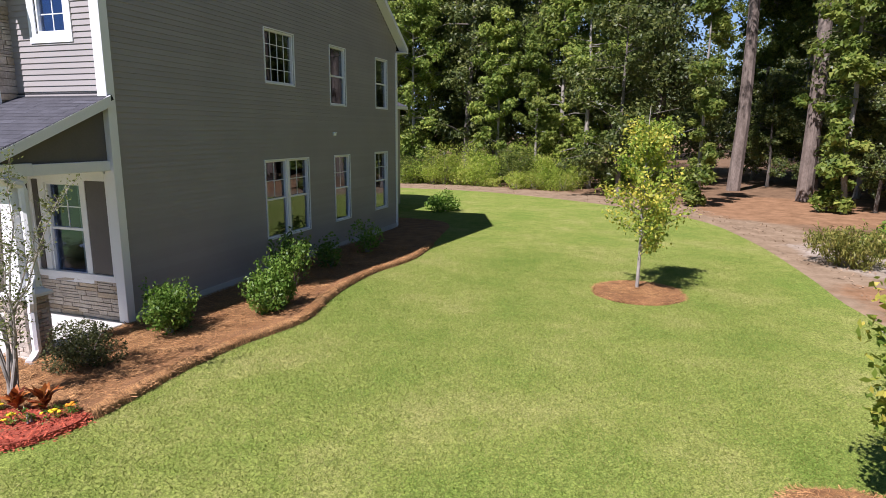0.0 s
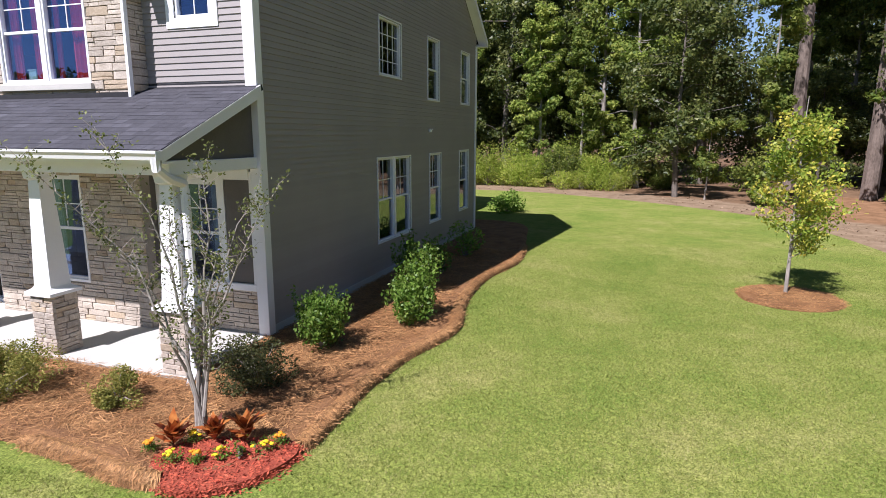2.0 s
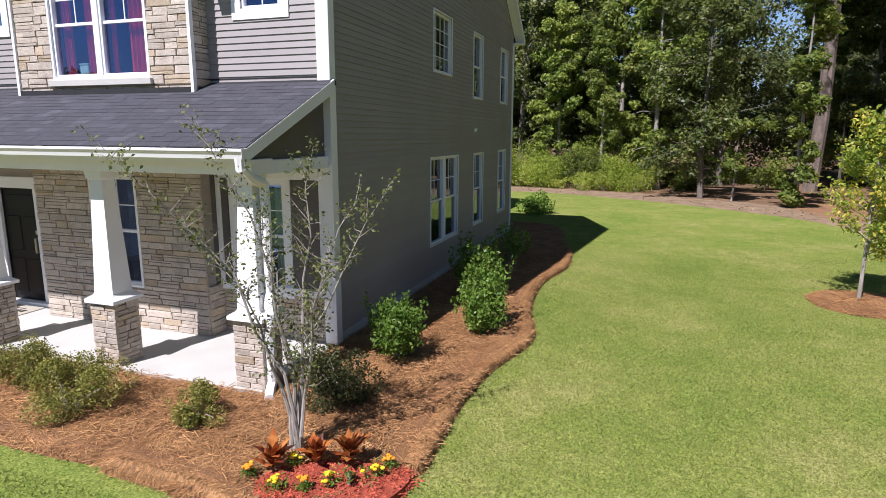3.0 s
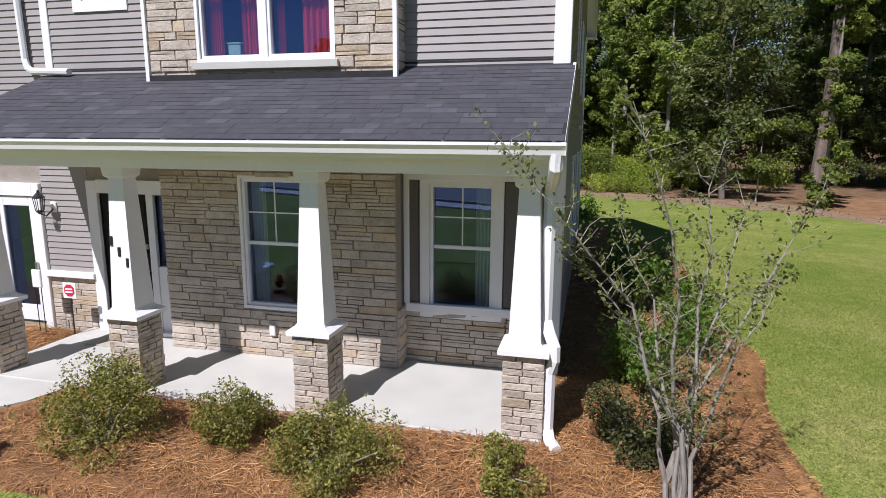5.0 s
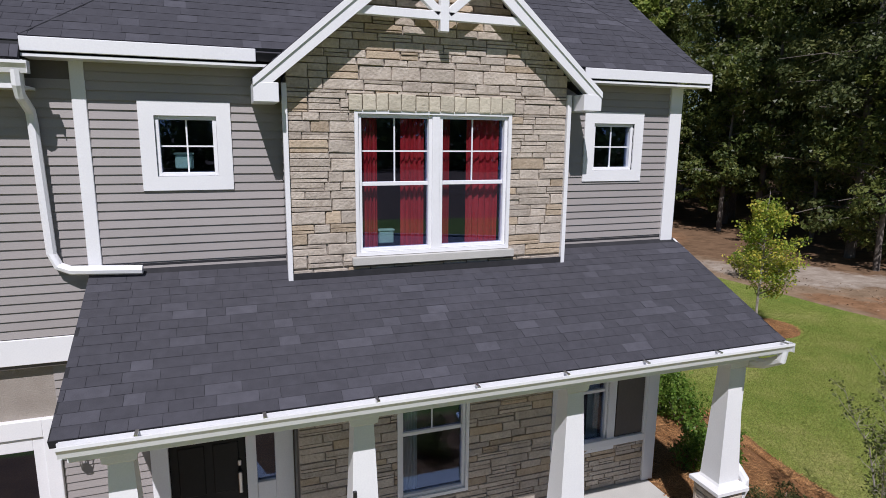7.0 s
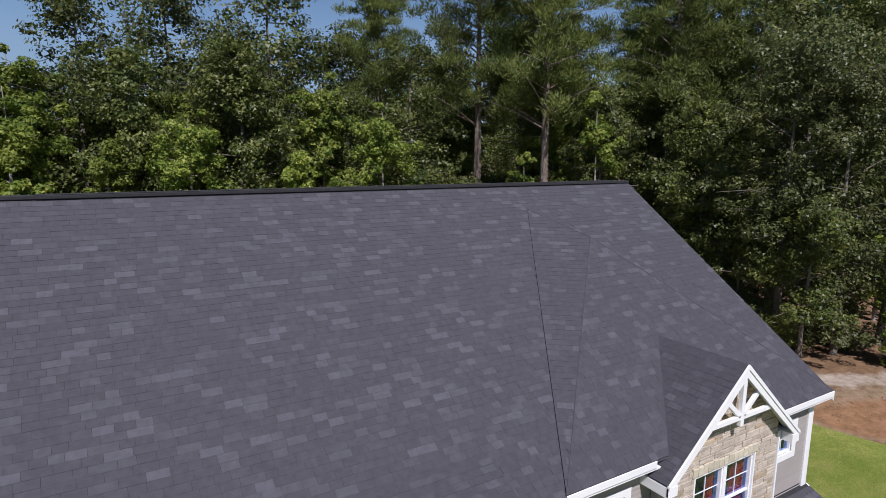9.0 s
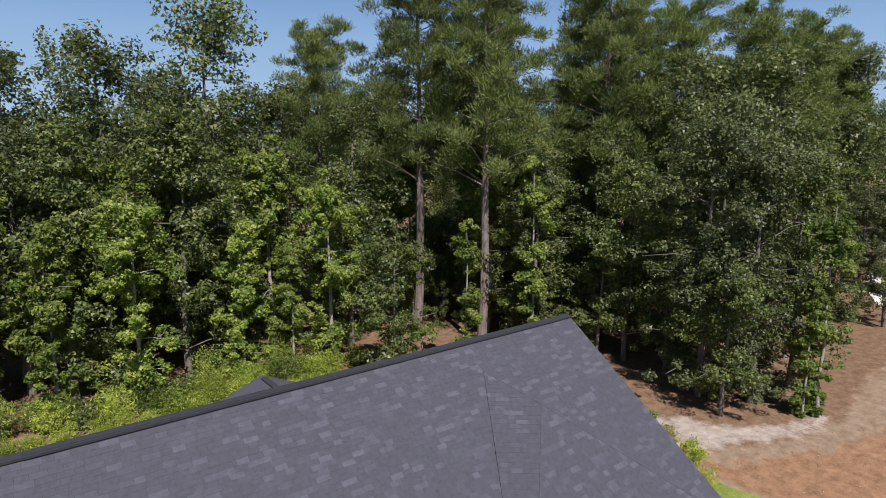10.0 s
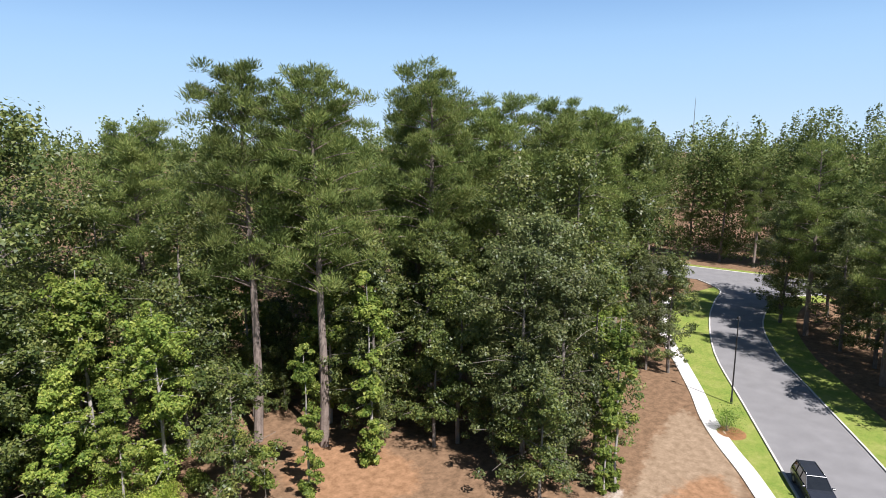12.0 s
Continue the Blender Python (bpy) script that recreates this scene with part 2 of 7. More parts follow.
M_GREEN = material("green_curtain", (0.05, 0.26, 0.07), (0.12, 0.42, 0.14), 3, 0.85, 0.1, 60)
M_PALE = material("pale_curtain", (0.34, 0.42, 0.40), (0.5, 0.58, 0.56), 3, 0.85, 0.1, 60)
M_ROOM = material("room_paint", (0.10, 0.09, 0.08), (0.14, 0.13, 0.12), 1, 0.9)
M_BARK = material("pine_bark", (0.095, 0.072, 0.056), (0.26, 0.205, 0.168), 3.0, 0.95, 0.9, 18, streak=(1, 1, 0.35))
M_GREYBARK = material("grey_bark", (0.18, 0.16, 0.135), (0.40, 0.365, 0.315), 3.0, 0.9, 0.5, 20, streak=(1, 1, 0.5))
M_TWIG = material("crape_bark", (0.20, 0.165, 0.14), (0.42, 0.365, 0.32), 6, 0.8, 0.2, 40)
M_DARKBARK = material("dark_bark", (0.085, 0.072, 0.058), (0.20, 0.17, 0.14), 3.0, 0.9, 0.6, 20, streak=(1, 1, 0.5))
M_FALLEN = material("fallen_leaf", (0.17, 0.11, 0.06), (0.36, 0.25, 0.16), 3.0, 0.85, vary="island", spread=0.4)
SOIL = ((0.085, 0.052, 0.028), (0.26, 0.160, 0.092))
M_FLOOR = soil_material("forest_floor", (("", *SOIL),))
M_EDGE = soil_material("wood_edge_soil", (("", *SOIL), ("litter", (0.150, 0.100, 0.058), (0.335, 0.245, 0.160)), ("straw", (0.135, 0.072, 0.034), (0.36, 0.205, 0.110)), ("sand", (0.20, 0.150, 0.105), (0.46, 0.40, 0.33))))
M_STRAW = material("pine_straw", (0.105, 0.044, 0.015), (0.33, 0.160, 0.060), 2.5, 0.9, 1.0, 45)
M_NEEDLE = material("straw_needle", (0.235, 0.102, 0.032), (0.500, 0.275, 0.110), 2.0, 0.8, vary="island", spread=0.5)
M_REDMULCH = material("red_mulch", (0.32, 0.042, 0.020), (0.56, 0.125, 0.060), 8, 0.9, 0.8, 45, "island", 0.35)
M_LAWN = turf_material()
M_BLADE = leaf_material("grass_blade", ((0.140, 0.195, 0.034), (0.215, 0.258, 0.054), (0.34, 0.345, 0.11)), 0.7, 0.5, 0.35, 0.1)
M_ASPH = material("road_asphalt", (0.145, 0.139, 0.134), (0.21, 0.202, 0.195), 0.5, 0.9, 0.3, 30)
M_KERB = material("kerb_concrete", (0.40, 0.38, 0.34), (0.55, 0.52, 0.47), 1, 0.9, 0.2, 40)
L_OAK = leaf_material("dark_leaf", ((0.046, 0.072, 0.018), (0.105, 0.136, 0.031), (0.225, 0.238, 0.065)), 0.45, 0.42, 0.5, 0.45)
L_GUM = leaf_material("bright_leaf", ((0.085, 0.140, 0.024), (0.180, 0.240, 0.042), (0.36, 0.385, 0.085)), 0.5, 0.45, 0.45)
L_BROWN = leaf_material("olive_leaf", ((0.062, 0.082, 0.027), (0.112, 0.138, 0.043), (0.215, 0.222, 0.078)), 0.45, 0.4, 0.4, 0.4)
L_PINE = leaf_material("pine_needle", ((0.080, 0.118, 0.030), (0.150, 0.195, 0.048), (0.250, 0.275, 0.080)), 0.55, 0.4, 0.25)
L_BRUSH = leaf_material("brush_leaf", ((0.21, 0.32, 0.035), (0.38, 0.47, 0.07), (0.58, 0.58, 0.14)), 0.6, 0.55, 0.5)
L_SHRUB = leaf_material("shrub_leaf", ((0.075, 0.160, 0.020), (0.150, 0.265, 0.036), (0.27, 0.37, 0.075)), 0.42, 0.42, 3.0, 0.3)
L_OLIVE = leaf_material("azalea_leaf", ((0.100, 0.118, 0.022), (0.210, 0.215, 0.045), (0.40, 0.35, 0.10)), 0.5, 0.4, 4.0)
L_DARK = leaf_material("loropetalum_leaf", ((0.040, 0.045, 0.018), (0.080, 0.092, 0.030), (0.15, 0.145, 0.055)), 0.45, 0.3, 4.0)
L_YELLOW = leaf_material("yellowing_leaf", ((0.13, 0.21, 0.03), (0.29, 0.36, 0.052), (0.66, 0.54, 0.10)), 0.45, 0.45, 1.1)
L_CRAPE = leaf_material("crape_leaf", ((0.06, 0.075, 0.022), (0.12, 0.145, 0.038), (0.24, 0.26, 0.09)), 0.5, 0.4, 4.0)


# ---- mesh helpers ----
def part(name, bm, mat, parent=None, label="", flat=False):
    me = bpy.data.meshes.new(name)
    if isinstance(bm, bmesh.types.BMesh):
        bmesh.ops.recalc_face_normals(bm, faces=bm.faces)
        for f in bm.faces:
            if flat and f.normal.z < 0:
                f.normal_flip()
        bm.to_mesh(me)
        bm.free()
    else:
        me.from_pydata(*bm)
    me.materials.append(mat)
    ob = new(name, me)
    ob.parent = parent
    if label:
        ob["label"] = label
    return ob


def thing(name, label, category, group="", kind="", at=None):
    ob = tagged(new(name), label, category, group, kind)
    if at is not None:
        ob.matrix_world = at
    return ob


def box(bm, x0, x1, y0, y1, z0, z1, m=None):
    vs = [bm.verts.new((x, y, z)) for x in (x0, x1) for y in (y0, y1) for z in (z0, z1)]
    for q in ((0, 1, 3, 2), (4, 6, 7, 5), (0, 4, 5, 1), (2, 3, 7, 6), (0, 2, 6, 4), (1, 5, 7, 3)):
        bm.faces.new([vs[k] for k in q])
    if m is not None:
        bmesh.ops.transform(bm, matrix=m, verts=vs)
    return vs


def boxes(*rows):
    bm = bmesh.new()
    for r in rows:
        box(bm, *r)
    return bm


def rounded(bm, w=0.006):
    bmesh.ops.bevel(bm, geom=list(bm.edges), offset=w, segments=1, affect="EDGES")
    return bm


def prism(bm, pts, axis, a, b):
    """A polygon extruded along an axis between a and b; pts are in the two other axes, in order."""
    def at(p, k):
        return {"x": (k, p[0], p[1]), "y": (p[0], k, p[1]), "z": (p[0], p[1], k)}[axis]
    lo, hi = [bm.verts.new(at(p, a)) for p in pts], [bm.verts.new(at(p, b)) for p in pts]
    bm.faces.new(lo)
    bm.faces.new(hi[::-1])
    for k in range(len(pts)):
        j = (k + 1) % len(pts)
        bm.faces.new((lo[k], hi[k], hi[j], lo[j]))
    return lo + hi


def slab(bm, corners, thick):
    """A flat roof or panel piece of given thickness under its corners."""
    c = [Vector(p) for p in corners]
    n = (c[1] - c[0]).cross(c[2] - c[0]).normalized()
    if n.z < 0:
        n = -n
    top, low = [bm.verts.new(p) for p in c], [bm.verts.new(p - n * thick) for p in c]
    bm.faces.new(top)
    bm.faces.new(low[::-1])
    for k in range(len(c)):
        j = (k + 1) % len(c)
        bm.faces.new((top[k], low[k], low[j], top[j]))


def tube(V, F, pts, radii, sides=7):
    """Adds a tapered round limb along pts to the lists V, F."""
    pts = [Vector(p) for p in pts]
    base = len(V)
    for k, p in enumerate(pts):
        d = (pts[min(k + 1, len(pts) - 1)] - pts[max(k - 1, 0)]).normalized()
        a = d.orthogonal().normalized()
        if k and (a - last).length > 1:
            a = -a
        a = (last - d * last.dot(d)).normalized() if k else a
        last = a
        b = d.cross(a)
        for s in range(sides):
            w = 2 * math.pi * s / sides
            V.append(p + (a * math.cos(w) + b * math.sin(w)) * radii[k])
    for k in range(len(pts) - 1):
        for s in range(sides):
            q = (s + 1) % sides
            F.append((base + k * sides + s, base + k * sides + q, base + (k + 1) * sides + q, base + (k + 1) * sides + s))
    F.append(tuple(base + (len(pts) - 1) * sides + s for s in range(sides)))


def leaves(centres, size, rs, flat=0.35, slim=0.6):
    """Leaf blades: one diamond a centre, turned at random, lying flatter as flat grows."""
    n = len(centres)
    a = rs.normal(size=(n, 3))
    a[:, 2] *= 1 - flat
    a /= np.linalg.norm(a, axis=1)[:, None]
    b = np.cross(a, rs.normal(size=(n, 3)) + [0, 0, flat * 2])
    b /= np.linalg.norm(b, axis=1)[:, None] + 1e-9
    s = size * rs.uniform(0.6, 1.35, (n, 1))
    nrm = np.cross(a, b)
    V = np.stack([centres - a * s / 2, centres + b * s * slim / 2 + nrm * s * 0.08, centres + a * s / 2, centres - b * s * slim / 2 + nrm * s * 0.08], 1).reshape(-1, 3)
    F = np.arange(4 * n).reshape(-1, 4)
    return V, F


def leaves_facing(centres, normals, size, rs, slim=0.7, loose=0.55):
    """Three-cornered leaf blades that face roughly along the given normals."""
    n = len(centres)
    nm = normals + rs.normal(size=(n, 3)) * loose
    nm /= np.linalg.norm(nm, axis=1)[:, None] + 1e-9
    a = np.cross(nm, rs.normal(size=(n, 3)))
    a /= np.linalg.norm(a, axis=1)[:, None] + 1e-9
    b = np.cross(nm, a)
    s = size * rs.uniform(0.6, 1.35, (n, 1))
    V = np.stack([centres - a * s * 0.4 - b * s * slim / 2, centres - a * s * 0.3 + b * s * slim / 2, centres + a * s * 0.6], 1).reshape(-1, 3)
    return V, np.arange(3 * n).reshape(-1, 3)


def mesh_np(name, V, F, mat):
    me = bpy.data.meshes.new(name)
    k = F.shape[1]
    me.vertices.add(len(V))
    me.vertices.foreach_set("co", np.asarray(V, np.float32).ravel())
    me.loops.add(F.size)
    me.loops.foreach_set("vertex_index", F.astype(np.int32).ravel())
    me.polygons.add(len(F))
    me.polygons.foreach_set("loop_start", np.arange(0, F.size, k, dtype=np.int32))
    me.update(calc_edges=True)
    me.validate()
    me.materials.append(mat)
    return me


def part_np(name, V, F, mat, parent=None, label=""):
    ob = new(name, mesh_np(name, V, F, mat))
    ob.parent = parent
    if label:
        ob["label"] = label
    return ob


def cut(u0, u1, v0, v1, holes):
    """Rectangles that cover a panel but for its holes."""
    vs = sorted({v0, v1, *(v for h in holes for v in h[2:4] if v0 < v < v1)})
    out = []
    for a, b in zip(vs, vs[1:]):
        x = u0
        for h in sorted(h for h in holes if h[2] < b - 1e-6 and h[3] > a + 1e-6 and h[1] > u0 and h[0] < u1):
            if h[0] > x + 1e-4:
                out.append((x, h[0], a, b))
            x = max(x, h[1])
        if x < u1 - 1e-4:
            out.append((x, u1, a, b))
    return out


# ---- the house ----
house = thing("house", "two-storey taupe house with stone bay and covered porch", "house")
M_ROOF = 0.698                       # rise over run of the main slope
EAVE_Y, EAVE_Z, RIDGE_Y = -0.32, 6.74, 6.49
RIDGE_Z = EAVE_Z + M_ROOF * (RIDGE_Y - EAVE_Y)
X_LEFT, X_RIGHT, Y_REAR = -17.5, 0.0, 12.95


def front(y0):
    return lambda u0, u1, w0, w1, v0, v1: (u0, u1, y0 - w1, y0 - w0, v0, v1)


def side(x0):
    return lambda u0, u1, w0, w1, v0, v1: (x0 + w0, x0 + w1, u0, u1, v0, v1)


def window(face, u0, u1, v0, v1, casing=0.09, units=1, hung=True, grid=(2, 2), lower=False, sill=0.0, drape=None, glass=M_GLASS):
    """A vinyl window with casing, sashes, muntins and panes in an opening."""
    win = new("window")
    win.parent = house
    B = lambda *rows: rounded(boxes(*(face(*r) for r in rows)), 0.004)
    if casing > 0:
        c = casing
        bmc = boxes(*(face(*r) for r in ((u0 - c, u0, -0.05, 0.035, v0 - c, v1 + c), (u1, u1 + c, -0.05, 0.035, v0 - c, v1 + c),
                         (u0, u1, -0.05, 0.035, v0 - c, v0), (u0, u1, -0.05, 0.035, v1, v1 + c))))
        bmesh.ops.remove_doubles(bmc, verts=bmc.verts, dist=1e-4)
        part("casing", bmc, M_WHITE, win)
    if sill:
        part("sill", B((u0 - 0.10, u1 + 0.10, -0.02, 0.10, v0 - sill, v0 - 0.052)), M_CONC, win, "cast stone sill")
    w = (u1 - u0 - 0.10 * (units - 1)) / units
    for k in range(units):
        a = u0 + k * (w + 0.10)
        b = a + w
        if k:
            part("mullion", B((a - 0.10, a, -0.06, 0.02, v0, v1)), M_VINYL, win)
        f = 0.045
        part("frame", B((a, a + f, -0.09, 0.0, v0, v1), (b - f, b, -0.09, 0.0, v0, v1), (a + f, b - f, -0.09, 0.0, v0, v0 + f), (a + f, b - f, -0.09, 0.0, v1 - f, v1)), M_VINYL, win)
        a, b, lo, hi = a + f, b - f, v0 + f, v1 - f
        mid = (lo + hi) / 2
        sashes = ((lo, mid, -0.055), (mid, hi, -0.075)) if hung else ((lo, hi, -0.06),)
        if hung:
            part("meeting_rail", B((a, b, -0.085, -0.03, mid - 0.025, mid + 0.025)), M_VINYL, win)
        for j, (z0, z1, d) in enumerate(sashes):
            pane = part("pane", boxes(face(a, b, d - 0.004, d, z0, z1)), glass, win)
            if not hung or j == 1 or lower:
                nu, nv = grid
                rows = [(a + (b - a) * i / nu - 0.009, a + (b - a) * i / nu + 0.009, d - 0.008, d + 0.008, z0, z1) for i in range(1, nu)]
                rows += [(a, b, d - 0.006, d + 0.006, z0 + (z1 - z0) * i / nv - 0.009, z0 + (z1 - z0) * i / nv + 0.009) for i in range(1, nv)]
                if rows:
                    part("muntin", boxes(*(face(*r) for r in rows)), M_VINYL, win)
        if drape:
            mat, spans = drape[0], drape[1 + k % (len(drape) - 1)]
            for s0, s1 in spans:
                V, F = [], []
                n = 30
                for i in range(n + 1):
                    u = a + (b - a) * (s0 + (s1 - s0) * i / n)
                    d = -0.16 - 0.022 * math.sin(i * 0.95 + k) - 0.008 * math.sin(i * 2.1)
                    for z in (v0 + 0.02, v1):
                        p = face(u, u, d, d, z, z)
                        V.append((p[0], p[2], p[4]))
                for i in range(n):
                    F.append((2 * i, 2 * i + 2, 2 * i + 3, 2 * i + 1))
                cur = part("curtain", (V, [], F), mat, win)
                sol = cur.modifiers.new("thick", "SOLIDIFY")
                sol.thickness = 0.004
    return win


def siding(name, face, u0, u1, v0, v1, holes, parent, lap=0.102, limit=None, mat=M_SIDING):
    """Lapped boards, course by course, each a board of its own."""
    n = max(1, round((v1 - v0) / lap))
    lap = (v1 - v0) / n
    for k in range(n):
        z0, z1 = v0 + k * lap, v0 + (k + 1) * lap
        a, b = (u0, u1) if limit is None else limit(z0 + 0.5 * lap)
        if b - a < 0.1:
            continue
        for p, q, r, s in cut(a, b, z0, z1, holes):
            o0, o1 = (0.021 - 0.018 * (z - z0) / lap for z in (r, s))
            V = []
            for u in (p, q):
                for w, z in ((-0.02, r), (o0, r), (o1, s), (-0.02, s)):
                    f = face(u, u, w, w, z, z)
                    V.append((f[0], f[2], f[4]))
            part("siding_board", (V, [], [(0, 1, 2, 3), (7, 6, 5, 4), (0, 4, 5, 1), (1, 5, 6, 2), (2, 6, 7, 3), (3, 7, 4, 0)]), mat, parent)


STONES = []
for k in range(8):
    bm = bmesh.new()
    box(bm, -0.5, 0.5, -0.5, 0.5, -0.5, 0.5)
    for v in bm.verts:
        if v.co.y < 0:
            v.co.y += rnd.uniform(-0.05, 0.12)
            v.co.x *= rnd.uniform(0.93, 1.0)
            v.co.z *= rnd.uniform(0.86, 1.0)
    bmesh.ops.recalc_face_normals(bm, faces=bm.faces)
    fr = [e for e in bm.edges if all(v.co.y < 0 for v in e.verts)]
    bmesh.ops.bevel(bm, geom=fr, offset=0.06, segments=1, affect="EDGES")
    pair = []
    for mt in (M_STONE, M_TAN, M_LINTEL):
        me = bpy.data.meshes.new("stone")
        bm.to_mesh(me)
        me.materials.append(mt)
        pair.append(me)
    bm.free()
    STONES.append(pair)


def stone(parent, face, u0, u1, v0, v1, depth, kind=0):
    """One stone block on a wall face, from the shared shapes."""
    x0, x1, y0, y1, z0, z1 = face(u0, u1, -0.02, depth, v0, v1)
    ob = new("stone", rnd.choice(STONES)[kind])
    ob.parent = parent
    sideways = abs(face(0, 1, 0, 0, 0, 0)[3] - face(0, 1, 0, 0, 0, 0)[2]) > 0.5
    c = Vector(((x0 + x1) / 2, (y0 + y1) / 2, (z0 + z1) / 2))
    if sideways:
        turn = 90 if face(0, 0, 0, 1, 0, 0)[1] > face(0, 0, 0, 0, 0, 0)[1] else -90
        ob.matrix_basis = Matrix.Translation(c) @ pose(0, 0, 0, 0, 0, turn) @ Matrix.Diagonal((y1 - y0, x1 - x0, z1 - z0, 1))
    else:
        turn = 0 if face(0, 0, 0, 1, 0, 0)[2] < face(0, 0, 0, 0, 0, 0)[3] else 180
        ob.matrix_basis = Matrix.Translation(c) @ pose(0, 0, 0, 0, 0, turn) @ Matrix.Diagonal((x1 - x0, y1 - y0, z1 - z0, 1))


def stones(parent, face, u0, u1, v0, v1, holes=(), limit=None, low=0.07, high=0.125, short=0.17, long=0.48):
    z = v0
    while z < v1 - 0.02:
        h = rnd.uniform(low, high)
        if v1 - z - h < 0.05:
            h = v1 - z
        a0, a1 = (u0, u1) if limit is None else limit(z + h * 0.55)
        x = a0
        while x < a1 - 0.02:
            w = rnd.uniform(short, long)
            if a1 - x - w < 0.12:
                w = a1 - x
            k = 1 if rnd.random() < 0.15 else 0
            split = rnd.random() < 0.36 and h > 0.085
            f = rnd.choice((0.36, 0.5, 0.64))
            for z0, z1 in (((z, z + h * f), (z + h * f, z + h)) if split else ((z, z + h),)):
                for p, q, r, s in cut(x, x + w, z0, z1, holes):
                    if q - p > 0.03 and s - r > 0.025:
                        g = 0.003
                        stone(parent, face, p + g, q - g, r + g, s - g, rnd.uniform(0.024, 0.042), k)
            x += w
        z += h


def backing(name, face, rects, mat, parent, depth=0.16, label=""):
    bm = boxes(*(face(p, q, -depth, 0.0, r, s) for p, q, r, s in rects))
    bmesh.ops.remove_doubles(bm, verts=bm.verts, dist=1e-4)
    return part(name, bm, mat, parent, label)


# side gable wall
FS = side(X_RIGHT - 0.02)
SIDE_HOLES = [(4.76, 6.03, 4.88, 6.17), (7.97, 8.92, 4.48, 6.17), (11.12, 12.06, 4.50, 6.17),
              (4.56, 6.60, 0.93, 2.94), (8.12, 9.08, 0.93, 2.94), (11.00, 12.02, 0.95, 2.96)]


def gable_span(z):
    y = EAVE_Y + (z - EAVE_Z + 0.16) / M_ROOF
    return max(0.02, y), min(Y_REAR, 2 * RIDGE_Y - y)


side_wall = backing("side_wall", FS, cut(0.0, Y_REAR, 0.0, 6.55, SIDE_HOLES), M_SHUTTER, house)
bm = bmesh.new()
prism(bm, [(0.25, 6.55), (Y_REAR - 0.25, 6.55), (RIDGE_Y, RIDGE_Z - 0.25)], "x", X_RIGHT - 0.18, X_RIGHT - 0.02)
part("gable_backing", bm, M_SHUTTER, house)
siding("side", FS, 0.02, Y_REAR, 0.22, 11.05, SIDE_HOLES, side_wall, 0.102, gable_span)
for k, h in enumerate(SIDE_HOLES):
    window(FS, *h, casing=0.03, units=2 if k == 3 else 1, hung=k != 0, grid=((4, 4), (1, 1), (1, 1), (2, 2), (2, 2), (2, 2))[k],
           drape=(M_PALE, [(0.05, 0.3)]) if k in (3, 4) else None, glass=M_GLASS_SIDE)
part("foundation", boxes((-0.1, 0.01, 0.0, Y_REAR, 0.0, 0.22)), M_CONC, house, "low grey concrete footing")
part("corner_board", rounded(boxes((-0.15, 0.066, -0.05, 0.13, 0.1, 6.60))), M_WHITE, house)
part("rear_corner_board", rounded(boxes((-0.13, 0.025, Y_REAR - 0.13, Y_REAR + 0.02, 0.1, 6.54))), M_WHITE, house)
bm = boxes((0.0, 0.06, 8.02, 8.16, 3.56, 3.66), (0.0, 0.10, 8.04, 8.14, 3.63, 3.655))
part("wall_vent", rounded(bm, 0.008), M_WHITE, house)

# rear and left closing walls, floors inside
part("rear_wall", boxes((X_LEFT, -0.2, Y_REAR - 0.16, Y_REAR, 0.0, 6.6)), M_SIDING, house)
part("left_wall", boxes((X_LEFT, X_LEFT + 0.16, 0.0, Y_REAR - 0.16, 0.0, 6.6)), M_SIDING, house)
part("room_floor", boxes((X_LEFT + 0.2, -0.2, 0.25, Y_REAR - 0.2, 0.02, 0.10)), M_ROOM, house)
part("upper_floor", boxes((X_LEFT + 0.2, -0.2, 0.25, Y_REAR - 0.2, 3.15, 3.40)), M_ROOM, house)
part("upper_ceiling", boxes((X_LEFT + 0.2, -0.2, 0.25, Y_REAR - 0.2, 6.50, 6.56)), M_ROOM, house)
part("room_divider", boxes((-9.0, -0.2, 3.9, 4.0, 0.1, 3.15), (-9.0, -0.2, 3.9, 4.0, 3.4, 6.5), (-3.6, -3.5, 4.0, Y_REAR - 0.2, 0.1, 3.15), (-3.6, -3.5, 4.0, Y_REAR - 0.2, 3.4, 6.5)), M_ROOM, house)

# front wall, upper storey either side of the bay
FF = front(0.0)
BIG = (-5.02, -3.02, 4.40, 6.10)
SMALL_R, SMALL_L = (-1.47, -0.77, 5.37, 6.05), (-7.28, -6.62, 5.35, 6.04)
front_wall = backing("front_wall", FF, cut(-9.7, -5.75, 3.2, 6.60, [SMALL_L]), M_SHUTTER, house)
corner_wall = backing("front_wall", FF, cut(-2.25, -0.02, 3.2, 6.60, [SMALL_R]), M_SHUTTER, house)
siding("front", FF, -2.16, -0.13, 4.26, 6.60, [SMALL_R], corner_wall)
siding("front", FF, -7.93, -5.87, 4.26, 6.60, [SMALL_L], front_wall)
siding("front", FF, -9.68, -8.07, 3.56, 6.40, [], front_wall)
part("trim_board", rounded(boxes((-8.07, -7.93, -0.035, 0.0, 4.0, 6.60))), M_WHITE, house)
part("belt_board", rounded(boxes((-9.68, -8.0, -0.035, 0.0, 3.25, 3.55))), M_WHITE, house)
for h in (SMALL_R, SMALL_L):
    window(FF, *h, casing=0.16, hung=False, grid=(2, 2))

# stone bay
FB = front(-0.36)
WIN_A = (-4.50, -3.54, 0.87, 2.745)
A_Z, A_X, A_SLOPE = 8.30, -4.01, 0.86


